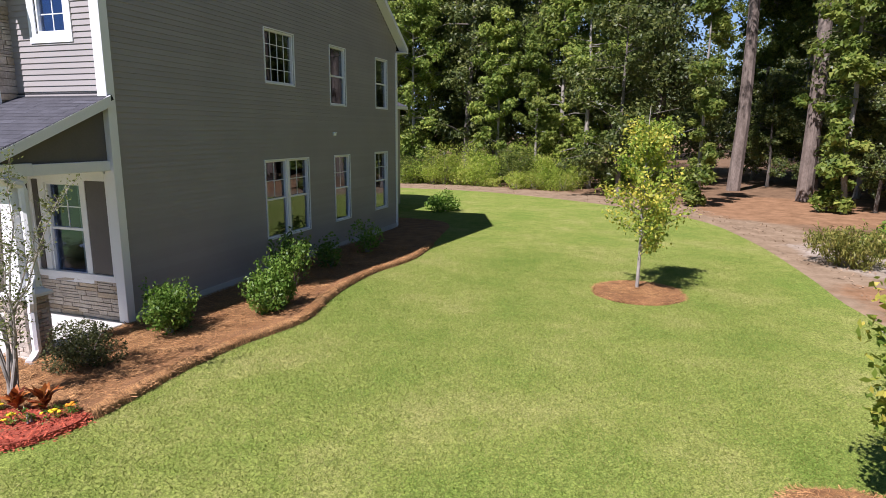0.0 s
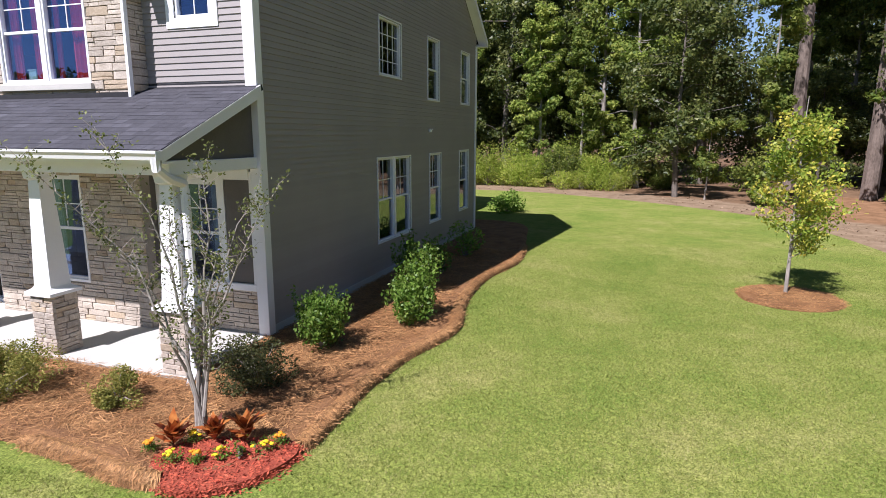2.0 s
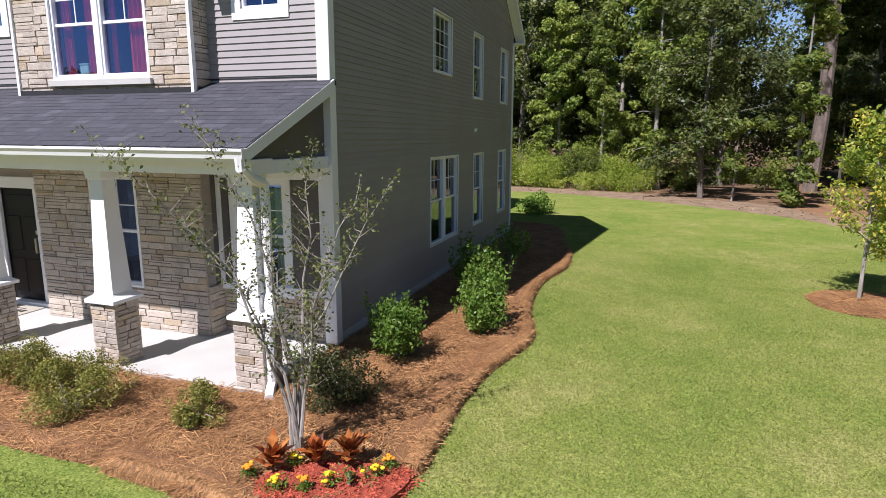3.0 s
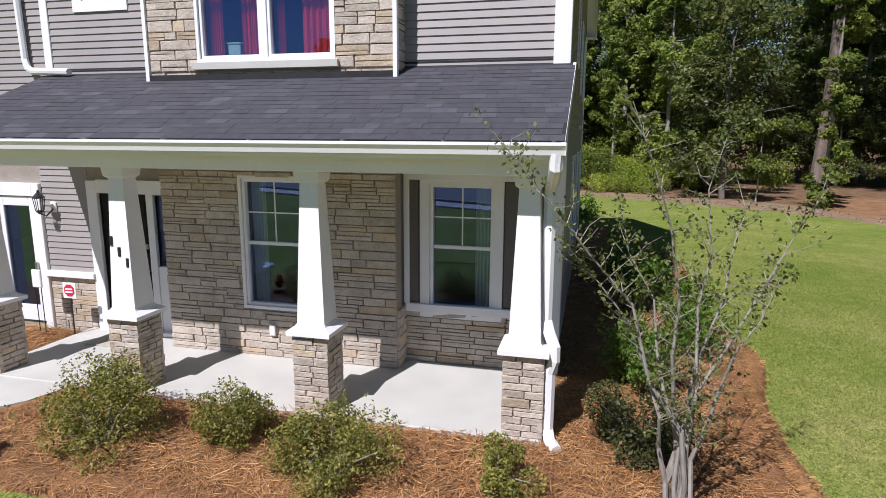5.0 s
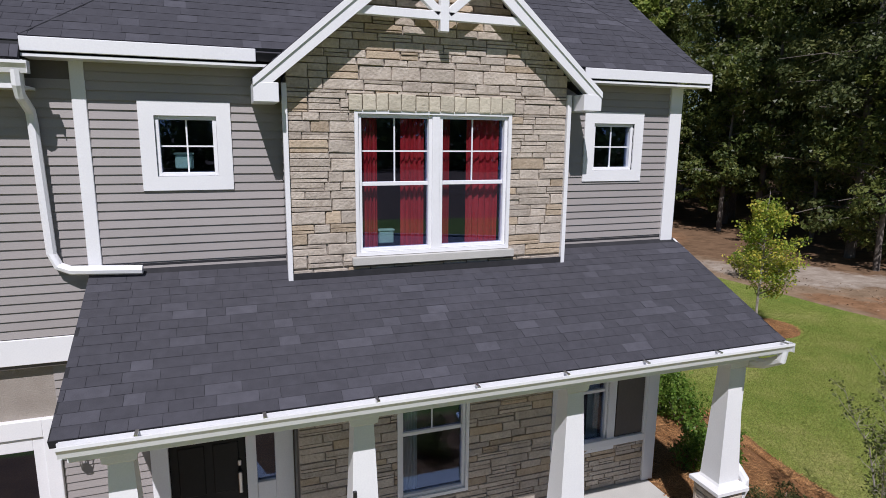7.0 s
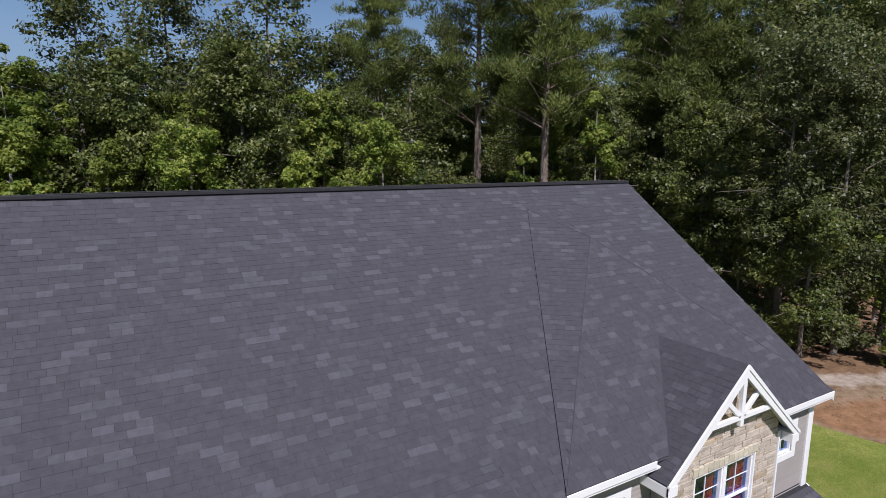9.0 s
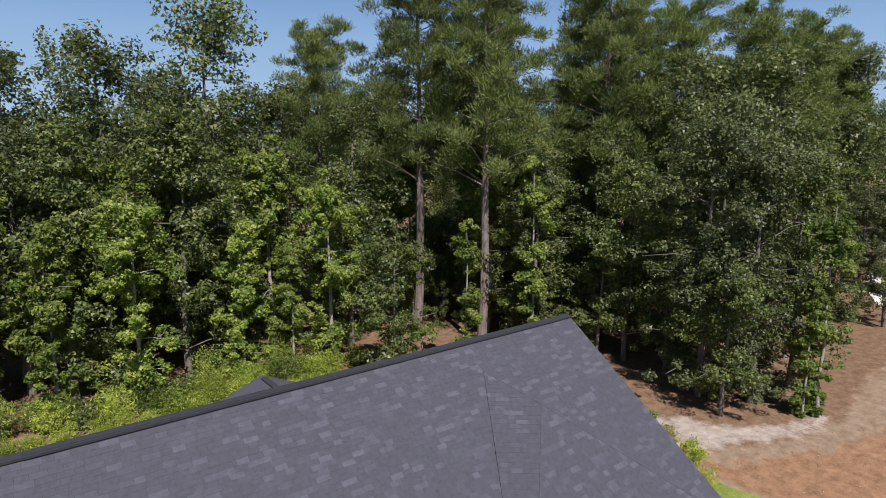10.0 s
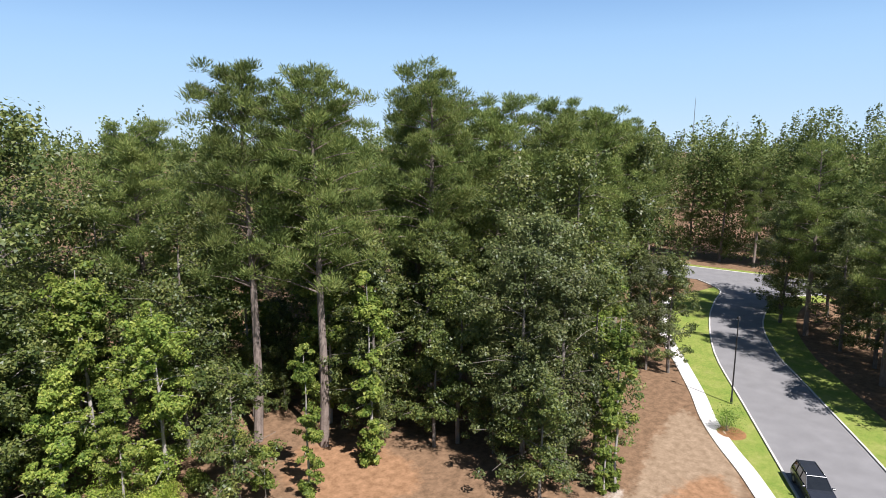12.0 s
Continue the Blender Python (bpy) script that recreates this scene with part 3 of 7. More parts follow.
def bay_span(z):
    if z < 6.42:
        return -5.85, -2.16
    d = max(0.0, (8.24 - z) / A_SLOPE)
    return max(-5.85, A_X - d), min(-2.16, A_X + d)


bay = backing("bay_wall", FB, cut(-5.85, -2.16, 4.0, 6.40, [BIG]) + cut(-5.85, -2.16, 0.0, 3.2, [WIN_A]), M_MORTAR, house, 0.20)
bm = bmesh.new()
prism(bm, [(-5.85, 6.40), (-2.16, 6.40), (-2.16, 6.60), (A_X, 8.22), (-5.85, 6.60)], "y", -0.36, -0.16)
part("bay_gable", bm, M_MORTAR, house)
LINT = (-5.13, -2.93, 6.13, 6.33)
stones(bay, FB, -5.85, -2.16, 4.0, 8.0, [(-5.06, -2.98, 4.22, 6.13), LINT], bay_span, 0.065, 0.17, 0.16, 0.5)
x = LINT[0]
while x < LINT[1] - 0.06:
    w = min(rnd.uniform(0.15, 0.21), LINT[1] - x)
    stone(bay, FB, x + 0.003, x + w - 0.003, LINT[2], LINT[3] + rnd.uniform(-0.01, 0.02), 0.055, 2)
    x += w
lower_bay = new("lower_bay")
lower_bay.parent = house
stones(lower_bay, FB, -5.85, -2.16, 0.10, 3.0, [(-4.54, -3.50, 0.80, 2.76)], None, 0.08, 0.14, 0.2, 0.62)
stones(bay, side(-2.16), -0.36, 0.0, 4.2, 6.4, (), None, 0.075, 0.15, 0.17, 0.36)
stones(lower_bay, side(-2.16), -0.36, 0.0, 0.10, 0.95, (), None, 0.08, 0.14, 0.17, 0.36)
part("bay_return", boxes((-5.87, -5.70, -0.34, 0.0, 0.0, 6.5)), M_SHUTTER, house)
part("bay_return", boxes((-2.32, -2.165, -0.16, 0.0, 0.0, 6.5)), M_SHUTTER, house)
siding("bay_left", lambda u0, u1, w0, w1, v0, v1: (-5.87 - w1, -5.87 - w0, u0, u1, v0, v1), -0.33, -0.03, 4.1, 6.4, [], front_wall)
part("bay_corner", boxes((-5.90, -5.845, -0.425, -0.35, 3.95, 6.42)), M_WHITE, house)
part("bay_corner", boxes((-2.165, -2.11, -0.425, -0.35, 3.95, 6.40)), M_WHITE, house)
window(FB, *BIG, casing=0.045, units=2, grid=(2, 2), sill=0.15, drape=(M_RED, [(0.02, 0.26), (0.62, 0.98)], [(0.03, 0.16), (0.46, 0.98)]))
window(FB, *WIN_A, casing=0.045, grid=(2, 2), drape=(M_PALE, [(0.02, 0.28)]))

# lower wall right of the bay: panels, window, wainscot
FW = front(0.03)
WIN_B = (-1.79, -0.88, 0.92, 2.70)
wall_b = backing("porch_wall", FW, cut(-2.16, -0.02, 0.0, 3.2, [WIN_B]), M_SHUTTER, house)
window(FW, *WIN_B, casing=0.14, grid=(2, 2), drape=(M_PALE, [(0.72, 0.98)]))
part("panel", boxes((-2.10, -1.95, -0.01, 0.03, 1.0, 2.75)), M_SHUTTER, house)
part("panel", boxes((-0.72, -0.16, -0.01, 0.03, 1.0, 2.75)), M_SHUTTER, house)
part("panel_trim", rounded(boxes((-2.14, -0.15, -0.045, 0.02, 0.86, 0.98), (-2.16, -2.08, -0.045, 0.02, 0.98, 2.9), (-0.20, -0.15, -0.045, 0.02, 0.98, 2.9), (-2.08, -0.2, -0.045, 0.02, 2.76, 2.96))), M_WHITE, house)
stones(wall_b, FW, -2.16, -0.10, 0.10, 0.86, (), None, 0.07, 0.13, 0.2, 0.6)

# door wall
FD = front(0.10)
DOOR, LITE = (-7.42, -6.49, 0.17, 2.42), (-6.36, -6.12, 0.20, 2.40)
STORM = (-9.50, -8.72, 0.14, 2.32)
wall_d = backing("entry_wall", FD, cut(-9.7, -5.85, 0.0, 3.3, [DOOR, LITE, STORM]), M_MORTAR, house)
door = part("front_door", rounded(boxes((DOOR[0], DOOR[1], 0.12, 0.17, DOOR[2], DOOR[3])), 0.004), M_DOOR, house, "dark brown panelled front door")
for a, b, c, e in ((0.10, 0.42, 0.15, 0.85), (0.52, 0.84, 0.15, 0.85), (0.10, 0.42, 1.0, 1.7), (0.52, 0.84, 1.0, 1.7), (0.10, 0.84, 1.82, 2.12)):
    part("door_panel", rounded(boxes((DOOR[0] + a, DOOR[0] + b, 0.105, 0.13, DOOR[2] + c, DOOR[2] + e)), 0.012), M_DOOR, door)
part("handle", rounded(boxes((-6.60, -6.55, 0.04, 0.12, 1.15, 1.45), (-6.60, -6.55, 0.085, 0.12, 1.52, 1.60)), 0.01), M_METAL, door, "nickel door handle")
part("door_frame", rounded(boxes((-7.62, -7.42, 0.04, 0.2, 0.1, 2.62), (-6.49, -6.36, 0.04, 0.2, 0.1, 2.42), (-6.12, -5.88, 0.04, 0.2, 0.1, 2.42), (-7.42, -5.88, 0.04, 0.2, 2.42, 2.64), (-6.36, -6.12, 0.06, 0.18, 0.1, 1.25))), M_WHITE, house)
part("sidelight", boxes((LITE[0], LITE[1], 0.12, 0.125, 1.25, LITE[3])), M_GLASS, house)
part("sill", rounded(boxes((-7.5, -6.0, -0.06, 0.12, 0.10, 0.17))), M_WHITE, house, "white door threshold")
siding("entry", FD, -8.56, -7.62, 1.06, 3.2, [], wall_d)
part("wainscot_cap", rounded(boxes((-8.60, -7.6, 0.0, 0.11, 0.97, 1.07))), M_WHITE, house)
wain = new("wainscot")
wain.parent = house
stones(wain, FD, -8.56, -7.62, 0.0, 0.97, (), None, 0.07, 0.13, 0.2, 0.5)
storm = part("storm_door", rounded(boxes((STORM[0], STORM[0] + 0.12, 0.06, 0.11, STORM[2], STORM[3]), (STORM[1] - 0.12, STORM[1], 0.06, 0.11, STORM[2], STORM[3]),
                           (STORM[0] + 0.12, STORM[1] - 0.12, 0.06, 0.11, STORM[2], STORM[2] + 0.28), (STORM[0] + 0.12, STORM[1] - 0.12, 0.06, 0.11, STORM[3] - 0.16, STORM[3]))), M_WHITE, house, "white glazed storm door")
part("pane", boxes((STORM[0] + 0.12, STORM[1] - 0.12, 0.08, 0.085, STORM[2] + 0.28, STORM[3] - 0.16)), M_GLASS, storm)
part("handle", rounded(boxes((STORM[1] - 0.09, STORM[1] - 0.04, 0.01, 0.06, 1.05, 1.20)), 0.008), M_METAL, storm)
part("storm_frame", rounded(boxes((STORM[1], STORM[1] + 0.15, 0.03, 0.12, 0.0, 2.55), (STORM[0] - 0.15, STORM[0], 0.03, 0.12, 0.0, 2.55), (STORM[0], STORM[1], 0.03, 0.12, 2.33, 2.55))), M_WHITE, house)

# left wing with vertical boards
W_Y = -0.33
wing = backing("wing_wall", front(W_Y), cut(X_LEFT, -9.68, 0.0, 6.66, [(-11.62, -10.28, 4.36, 6.0)]), M_SIDING, house)
part("wing_return", boxes((-9.84, -9.68, W_Y + 0.001, 0.0, 0.0, 6.66)), M_SIDING, house)
x = -9.95
while x > X_LEFT:
    part("batten", boxes((x - 0.012, x + 0.012, W_Y - 0.016, W_Y, 6.16, 6.64) if -11.76 < x < -10.14 else (x - 0.012, x + 0.012, W_Y - 0.016, W_Y, 3.8, 6.64)), M_SIDING, wing)
    x -= 0.205
window(front(W_Y), -11.62, -10.28, 4.36, 6.0, casing=0.14, grid=(2, 2), drape=(M_GREEN, [(0.05, 0.35), (0.45, 0.95)]))
part("wing_corner", rounded(boxes((-9.79, -9.62, W_Y - 0.03, W_Y + 0.14, 0.1, 6.66))), M_WHITE, house)
part("wing_belt", rounded(boxes((X_LEFT, -9.63, W_Y - 0.05, W_Y - 0.03, 3.42, 3.74))), M_WHITE, house)

WE_Y, WE_Z, WB_Y = -0.655, 6.875, 0.62

# ---- roofs ----
def shingle_field(O, U, S, width, length, inside=None, rs=nrs, tab=0.31, exposure=0.143, span=None):
    """Tabs laid in courses over a slope: origin, unit along the eave, unit up the slope."""
    O, U, S = (np.array(v, float) for v in (O, U, S))
    N = np.cross(U, S)
    if N[2] < 0:
        N = -N
    rows = int(length / exposure)
    cells = []
    for r in range(rows):
        x = -rs.uniform(0, tab)
        while x < width:
            w = tab * rs.uniform(0.55, 1.25)
            a, b = max(0, x), min(width, x + w)
            if b - a > 0.04 and (inside is None or inside(O + U * (a + b) / 2 + S * (r + 0.5) * exposure)):
                cells.append((a + 0.002, b - 0.002, r * exposure, rs.uniform(0.005, 0.010)))
            x += w
    V, F = [], []
    for a, b, s, t in cells:
        k = len(V)
        e = exposure * 1.08
        lo, hi = O + S * s, O + S * (s + e)
        a1, b1 = a, b
        if span:
            (p0, q0), (p1, q1) = span(s), span(s + e)
            a, b, a1, b1 = max(a, p0), min(b, q0), max(a1, p1), min(b1, q1)
            if b - a < 0.004:
                continue
            if b1 < a1:
                a1 = b1 = min(max((a1 + b1) / 2, a), b)
        V += [lo + U * a, lo + U * b, lo + U * b + N * t, lo + U * a + N * t, hi + U * b1 + N * 0.003, hi + U * a1 + N * 0.003]
        F += [(k, k + 1, k + 2, k + 3), (k + 3, k + 2, k + 4, k + 5), (k, k + 3, k + 5, k + 5), (k + 1, k + 4, k + 4, k + 2)]
    return V, F, cells


def joined_shingles(name, parent, O, U, S, width, length, inside=None, span=None):
    V, F, _ = shingle_field(O, U, S, width, length, inside, span=span)
    F = [tuple(dict.fromkeys(f)) for f in F]
    me = bpy.data.meshes.new(name)
    me.from_pydata([tuple(v) for v in V], [], F)
    me.materials.append(M_SHINGLE)
    ob = new(name, me)
    ob.parent = parent
    ob["kind"] = "stuff"
    return ob


UPS = Vector((0, 1, M_ROOF)).normalized()
SLOPE_LEN = (RIDGE_Y - EAVE_Y) * math.sqrt(1 + M_ROOF ** 2)
XR, XL = 0.32, X_LEFT - 0.3
bm = bmesh.new()
slab(bm, [(XL, EAVE_Y, EAVE_Z), (XR, EAVE_Y, EAVE_Z), (XR, RIDGE_Y, RIDGE_Z), (XL, RIDGE_Y, RIDGE_Z)], 0.10)
slab(bm, [(XL, 2 * RIDGE_Y - EAVE_Y, EAVE_Z), (XR, 2 * RIDGE_Y - EAVE_Y, EAVE_Z), (XR, RIDGE_Y, RIDGE_Z), (XL, RIDGE_Y, RIDGE_Z)], 0.10)
slab(bm, [(-9.66, -0.42, 6.56), (-8.42, -0.42, 6.56), (-8.42, EAVE_Y + 0.02, EAVE_Z + 0.012), (-9.66, EAVE_Y + 0.02, EAVE_Z + 0.012)], 0.05)
roof = part("roof", bm, M_DECK, house)
VX, CX = Vector((-3.98, 3.76, 10.30)), Vector((-4.55, 5.55, EAVE_Z + M_ROOF * (5.55 - EAVE_Y) + 0.034))
QA, QB = Vector((-8.42, EAVE_Y, EAVE_Z + 0.05)), Vector((XR, EAVE_Y, EAVE_Z + 0.045))


def in_tri(p, a, b, c, grow=0.0):
    p, a, b, c = (Vector(v[:2]) for v in (p, a, b, c))
    s = [(b - a).cross(p - a), (c - b).cross(p - b), (a - c).cross(p - c)]
    return all(v >= -grow for v in s) or all(v <= grow for v in s)


joined_shingles("shingles", roof, (XL, EAVE_Y, EAVE_Z), (1, 0, 0), UPS, XR - XL, SLOPE_LEN,
                lambda p: not in_tri(p, QA, QB, CX, -1.0) and not (p[0] < -9.45 and p[1] < WB_Y - 0.22))
low_edge = Vector((0, EAVE_Y + 0.44, EAVE_Z + 0.012 - 6.56))
joined_shingles("shingles", roof, (-9.66, -0.42, 6.564), (1, 0, 0), low_edge.normalized(), 1.24, low_edge.length)
bm = bmesh.new()
for tri in ((QA, QB, VX), (QA, VX, CX), (QB, CX, VX)):
    slab(bm, tri, 0.04)
hip_roof = part("hip_roof", bm, M_SHINGLE, house)


def level_courses(parent, a, b, c):
    """Tabs in level courses over a sloping triangle."""
    n = (b - a).cross(c - a).normalized()
    n = n if n.z > 0 else -n
    u = Vector((-n.y, n.x, 0)).normalized()
    up = n.cross(u)
    up = up if up.z > 0 else -up
    pts = [((p - a).dot(u), (p - a).dot(up)) for p in (a, b, c)]
    lo_u, hi_u = min(p[0] for p in pts), max(p[0] for p in pts)
    hi_v = max(p[1] for p in pts)

    def span(v):
        v = min(max(v, 0.0), hi_v)
        cuts = []
        for (u0, v0), (u1, v1) in zip(pts, pts[1:] + pts[:1]):
            if abs(v1 - v0) > 1e-6 and min(v0, v1) - 1e-6 <= v <= max(v0, v1) + 1e-6:
                cuts.append(u0 + (u1 - u0) * (v - v0) / (v1 - v0))
        return (min(cuts) - lo_u, max(cuts) - lo_u) if cuts else (0.0, 0.0)

    joined_shingles("shingles", parent, a + u * lo_u, u, up, hi_u - lo_u, hi_v, span=span)


for a, b, c in ((QA, QB, VX), (QA, CX, VX), (CX, QB, VX)):
    u = (b - a).normalized()
    s = (c - a) - u * (c - a).dot(u)
    L = s.length
    s.normalize()
    w_, cu = (b - a).length, (c - a).dot(u)
    if CX in (a, b):
        level_courses(hip_roof, a, b, c)
        continue
    joined_shingles("shingles", hip_roof, a + u * min(0.0, cu), u, s, max(w_, cu) - min(0.0, cu), L,
                    span=lambda v, w_=w_, cu=cu, L=L: tuple(x - min(0.0, cu) for x in (cu * min(1.0, v / L), w_ + (cu - w_) * min(1.0, v / L))))
V, F = [], []
for p, q in ((QA, VX), (QB, VX), (VX, CX)):
    tube(V, F, [p + Vector((0, 0, 0.005)), q + Vector((0, 0, 0.005))], [0.012, 0.012], 6)
part("hip_cap", (V, [], F), M_SHINGLE, hip_roof)
bm = boxes((XL, -15.6, RIDGE_Y - 0.14, RIDGE_Y + 0.14, RIDGE_Z - 0.05, RIDGE_Z + 0.02), (-15.6, -0.35, RIDGE_Y - 0.15, RIDGE_Y + 0.15, RIDGE_Z - 0.05, RIDGE_Z + 0.02), (-15.6, -0.35, RIDGE_Y - 0.10, RIDGE_Y + 0.10, RIDGE_Z + 0.02, RIDGE_Z + 0.035), (-0.35, XR, RIDGE_Y - 0.14, RIDGE_Y + 0.14, RIDGE_Z - 0.05, RIDGE_Z + 0.02))
part("ridge_vent", rounded(bm, 0.008), M_DECK, roof)
# fascia, soffit and rake boards
for fx0, fx1 in ((-8.42, -6.16), (-1.86, XR)):
    part("fascia", rounded(boxes((fx0, fx1, EAVE_Y - 0.022, EAVE_Y, EAVE_Z - 0.10, EAVE_Z + 0.042))), M_WHITE, house)
part("soffit", boxes((-8.42, XR, EAVE_Y, 0.0, EAVE_Z - 0.15, EAVE_Z - 0.12)), M_WHITE, house)
bm = bmesh.new()
for s, y0, y1 in ((1, EAVE_Y - 0.02, RIDGE_Y), (-1, 2 * RIDGE_Y - EAVE_Y + 0.02, RIDGE_Y)):
    z0 = EAVE_Z - 0.02
    prism(bm, [(y0, z0 - 0.18), (y1, RIDGE_Z - 0.20), (y1, RIDGE_Z - 0.012), (y0, z0)], "x", XR - 0.025, XR + 0.002)
part("rake_board", bm, M_WHITE, house)
bm = bmesh.new()
for y0 in (EAVE_Y, 2 * RIDGE_Y - EAVE_Y):
    slab(bm, [(0.0, y0, EAVE_Z - 0.13), (XR - 0.025, y0, EAVE_Z - 0.13), (XR - 0.025, RIDGE_Y, RIDGE_Z - 0.13), (0.0, RIDGE_Y, RIDGE_Z - 0.13)], 0.02)
part("rake_soffit", bm, M_WHITE, house)
part("rear_fascia", boxes((X_LEFT, XR, 2 * RIDGE_Y - EAVE_Y - 0.02, 2 * RIDGE_Y - EAVE_Y + 0.02, EAVE_Z - 0.2, EAVE_Z - 0.01), (X_LEFT, XR, Y_REAR, 2 * RIDGE_Y - EAVE_Y - 0.02, EAVE_Z - 0.2, EAVE_Z - 0.17)), M_WHITE, house)
# recess gutter and downspout


def gutter(name, x0, x1, y, z, parent):
    """A K-profile trough along x, with its open top."""
    bm = bmesh.new()
    prof = [(y, z), (y, z - 0.12), (y - 0.07, z - 0.12), (y - 0.085, z - 0.07), (y - 0.115, z - 0.03), (y - 0.115, z), (y - 0.105, z), (y - 0.105, z - 0.025), (y - 0.078, z - 0.065), (y - 0.064, z - 0.11), (y - 0.008, z - 0.11), (y - 0.008, z)]
    prism(bm, prof, "x", x0, x1)
    g = part(name, bm, M_WHITE, parent)
    part("end_cap", boxes((x1, x1 + 0.004, y - 0.115, y, z - 0.12, z)), M_WHITE, g)
    return g


def pipe(name, pts, parent, w=0.07):
    V, F = [], []
    tube(V, F, pts, [w * 0.76] * len(pts), 8)
    return part(name, (V, [], F), M_WHITE, parent)


gutter("gutter", -9.35, -8.34, -0.375, 6.535, house)
part("recess_fascia", boxes((-9.66, -8.4, -0.375, -0.355, 6.27, 6.55), (-9.66, -8.4, -0.355, 0.0, 6.27, 6.30)), M_WHITE, house)
pipe("downspout", [(-8.45, -0.42, 6.45), (-8.45, -0.41, 6.30), (-8.45, -0.36, 6.20), (-8.44, -0.12, 6.06), (-8.44, -0.08, 5.95), (-8.40, -0.08, 4.52), (-8.34, -0.10, 4.38), (-8.22, -0.13, 4.33), (-7.50, -0.16, 4.30)], house)
# wing roof
WB_Z = EAVE_Z + M_ROOF * (WB_Y - EAVE_Y)
bm = bmesh.new()
prism(bm, [(WE_Y, WE_Z - 0.10), (WE_Y, WE_Z), (WB_Y, WB_Z + 0.005), (WB_Y, WB_Z - 0.10), (EAVE_Y, 6.64)], "x", XL, -9.40)
wing_roof = part("wing_roof", bm, M_SHINGLE, house)
wu = Vector((0, WB_Y - WE_Y, WB_Z - WE_Z))
joined_shingles("shingles", wing_roof, (XL, WE_Y, WE_Z), (1, 0, 0), wu.normalized(), -9.40 - XL, wu.length + 0.03)
gutter("gutter", XL, -9.42, WE_Y, WE_Z - 0.01, house)
part("wing_fascia", boxes((XL, -9.45, WE_Y, WE_Y + 0.02, WE_Z - 0.20, WE_Z - 0.10), (XL, -9.66, WE_Y + 0.02, W_Y, WE_Z - 0.20, WE_Z - 0.17)), M_WHITE, house)
# front gable over the bay
GY0 = -0.64
gx0, gx1, gz = -6.22, -1.80, 6.44
bm = bmesh.new()
for gx in (gx0, gx1):
    slab(bm, [(A_X, GY0, A_Z + 0.06), (gx, GY0, gz), (gx, -0.25, gz), (A_X, 1.75, A_Z + 0.06)], 0.07)
gable_roof = part("gable_roof", bm, M_SHINGLE, house)
for gx, sg in ((gx0, 1), (gx1, -1)):
    s = Vector((A_X - gx, 0, A_Z + 0.06 - gz))
    O = Vector((gx, GY0, gz))
    L = s.length
    s.normalize()
    joined_shingles("shingles", gable_roof, O, (0, 1, 0), s, 2.4, L, lambda p, gx=gx: p[1] < -0.25 + 2.0 * abs(p[0] - gx) / abs(A_X - gx))
for gx in (gx0, gx1):
    e = 0.03 if gx < A_X else -0.03
    for nm, depth, y0, y1 in (("rake_board", 0.21, GY0 - 0.02, GY0 + 0.02), ("rake_trim", 0.075, GY0 - 0.04, GY0 - 0.02)):
        bm = bmesh.new()
        prism(bm, [(gx, gz - 0.005), (A_X, A_Z + 0.055), (A_X, A_Z + 0.055 - depth * 1.3), (gx, gz - 0.005 - depth)], "y", y0, y1)
        part(nm, bm, M_WHITE, house)
    bm = bmesh.new()
    slab(bm, [(gx, GY0 + 0.02, gz - 0.08), (A_X, GY0 + 0.02, A_Z - 0.03), (A_X, -0.36, A_Z - 0.03), (gx, -0.36, gz - 0.08)], 0.02)
    part("gable_soffit", bm, M_WHITE, house)
    part("eave_return", rounded(boxes((min(gx, gx + 9 * e), max(gx, gx + 9 * e), GY0 - 0.025, 0.0, gz - 0.25, gz - 0.04))), M_WHITE, house)
truss = new("gable_truss")
truss.parent = house
part("tie_beam", rounded(boxes((-5.10, -2.92, GY0 + 0.02, GY0 + 0.09, 7.19, 7.29))), M_WHITE, truss)
part("king_post", rounded(boxes((A_X - 0.055, A_X + 0.055, GY0 + 0.01, GY0 + 0.10, 7.06, 8.10))), M_WHITE, truss)
for sg in (-1, 1):
    bm = bmesh.new()
    box(bm, -0.05, 0.05, GY0 + 0.02, GY0 + 0.09, 0.0, 0.66, Matrix.Translation((A_X + sg * 0.05, 0, 7.27)) @ pose(0, 0, 0, 0, sg * 50, 0))
    part("strut", rounded(bm), M_WHITE, truss)

# rear extension
RX0, RX1, RY1, REZ, RRZ = -8.72, -2.72, 20.65, 4.95, 6.32
rmid = (RX0 + RX1) / 2
ext = new("rear_extension")
ext.parent = house
part("wall", boxes((RX0 + 0.3, RX1 - 0.3, Y_REAR, RY1 - 0.3, 0.0, REZ - 0.1)), M_SIDING, ext)
bm = bmesh.new()
slab(bm, [(RX0, Y_REAR, REZ), (RX0, RY1, REZ), (rmid, RY1 - 0.35, RRZ), (rmid, Y_REAR, RRZ)], 0.1)
slab(bm, [(RX1, Y_REAR, REZ), (RX1, RY1, REZ), (rmid, RY1 - 0.35, RRZ), (rmid, Y_REAR, RRZ)], 0.1)
slab(bm, [(RX0, RY1, REZ), (RX1, RY1, REZ), (rmid, RY1 - 0.35, RRZ)], 0.1)
part("roof", bm, M_SHINGLE, ext)
part("ridge_vent", boxes((rmid - 0.14, rmid + 0.14, Y_REAR, RY1 - 0.7, RRZ - 0.04, RRZ + 0.035)), M_DECK, ext)
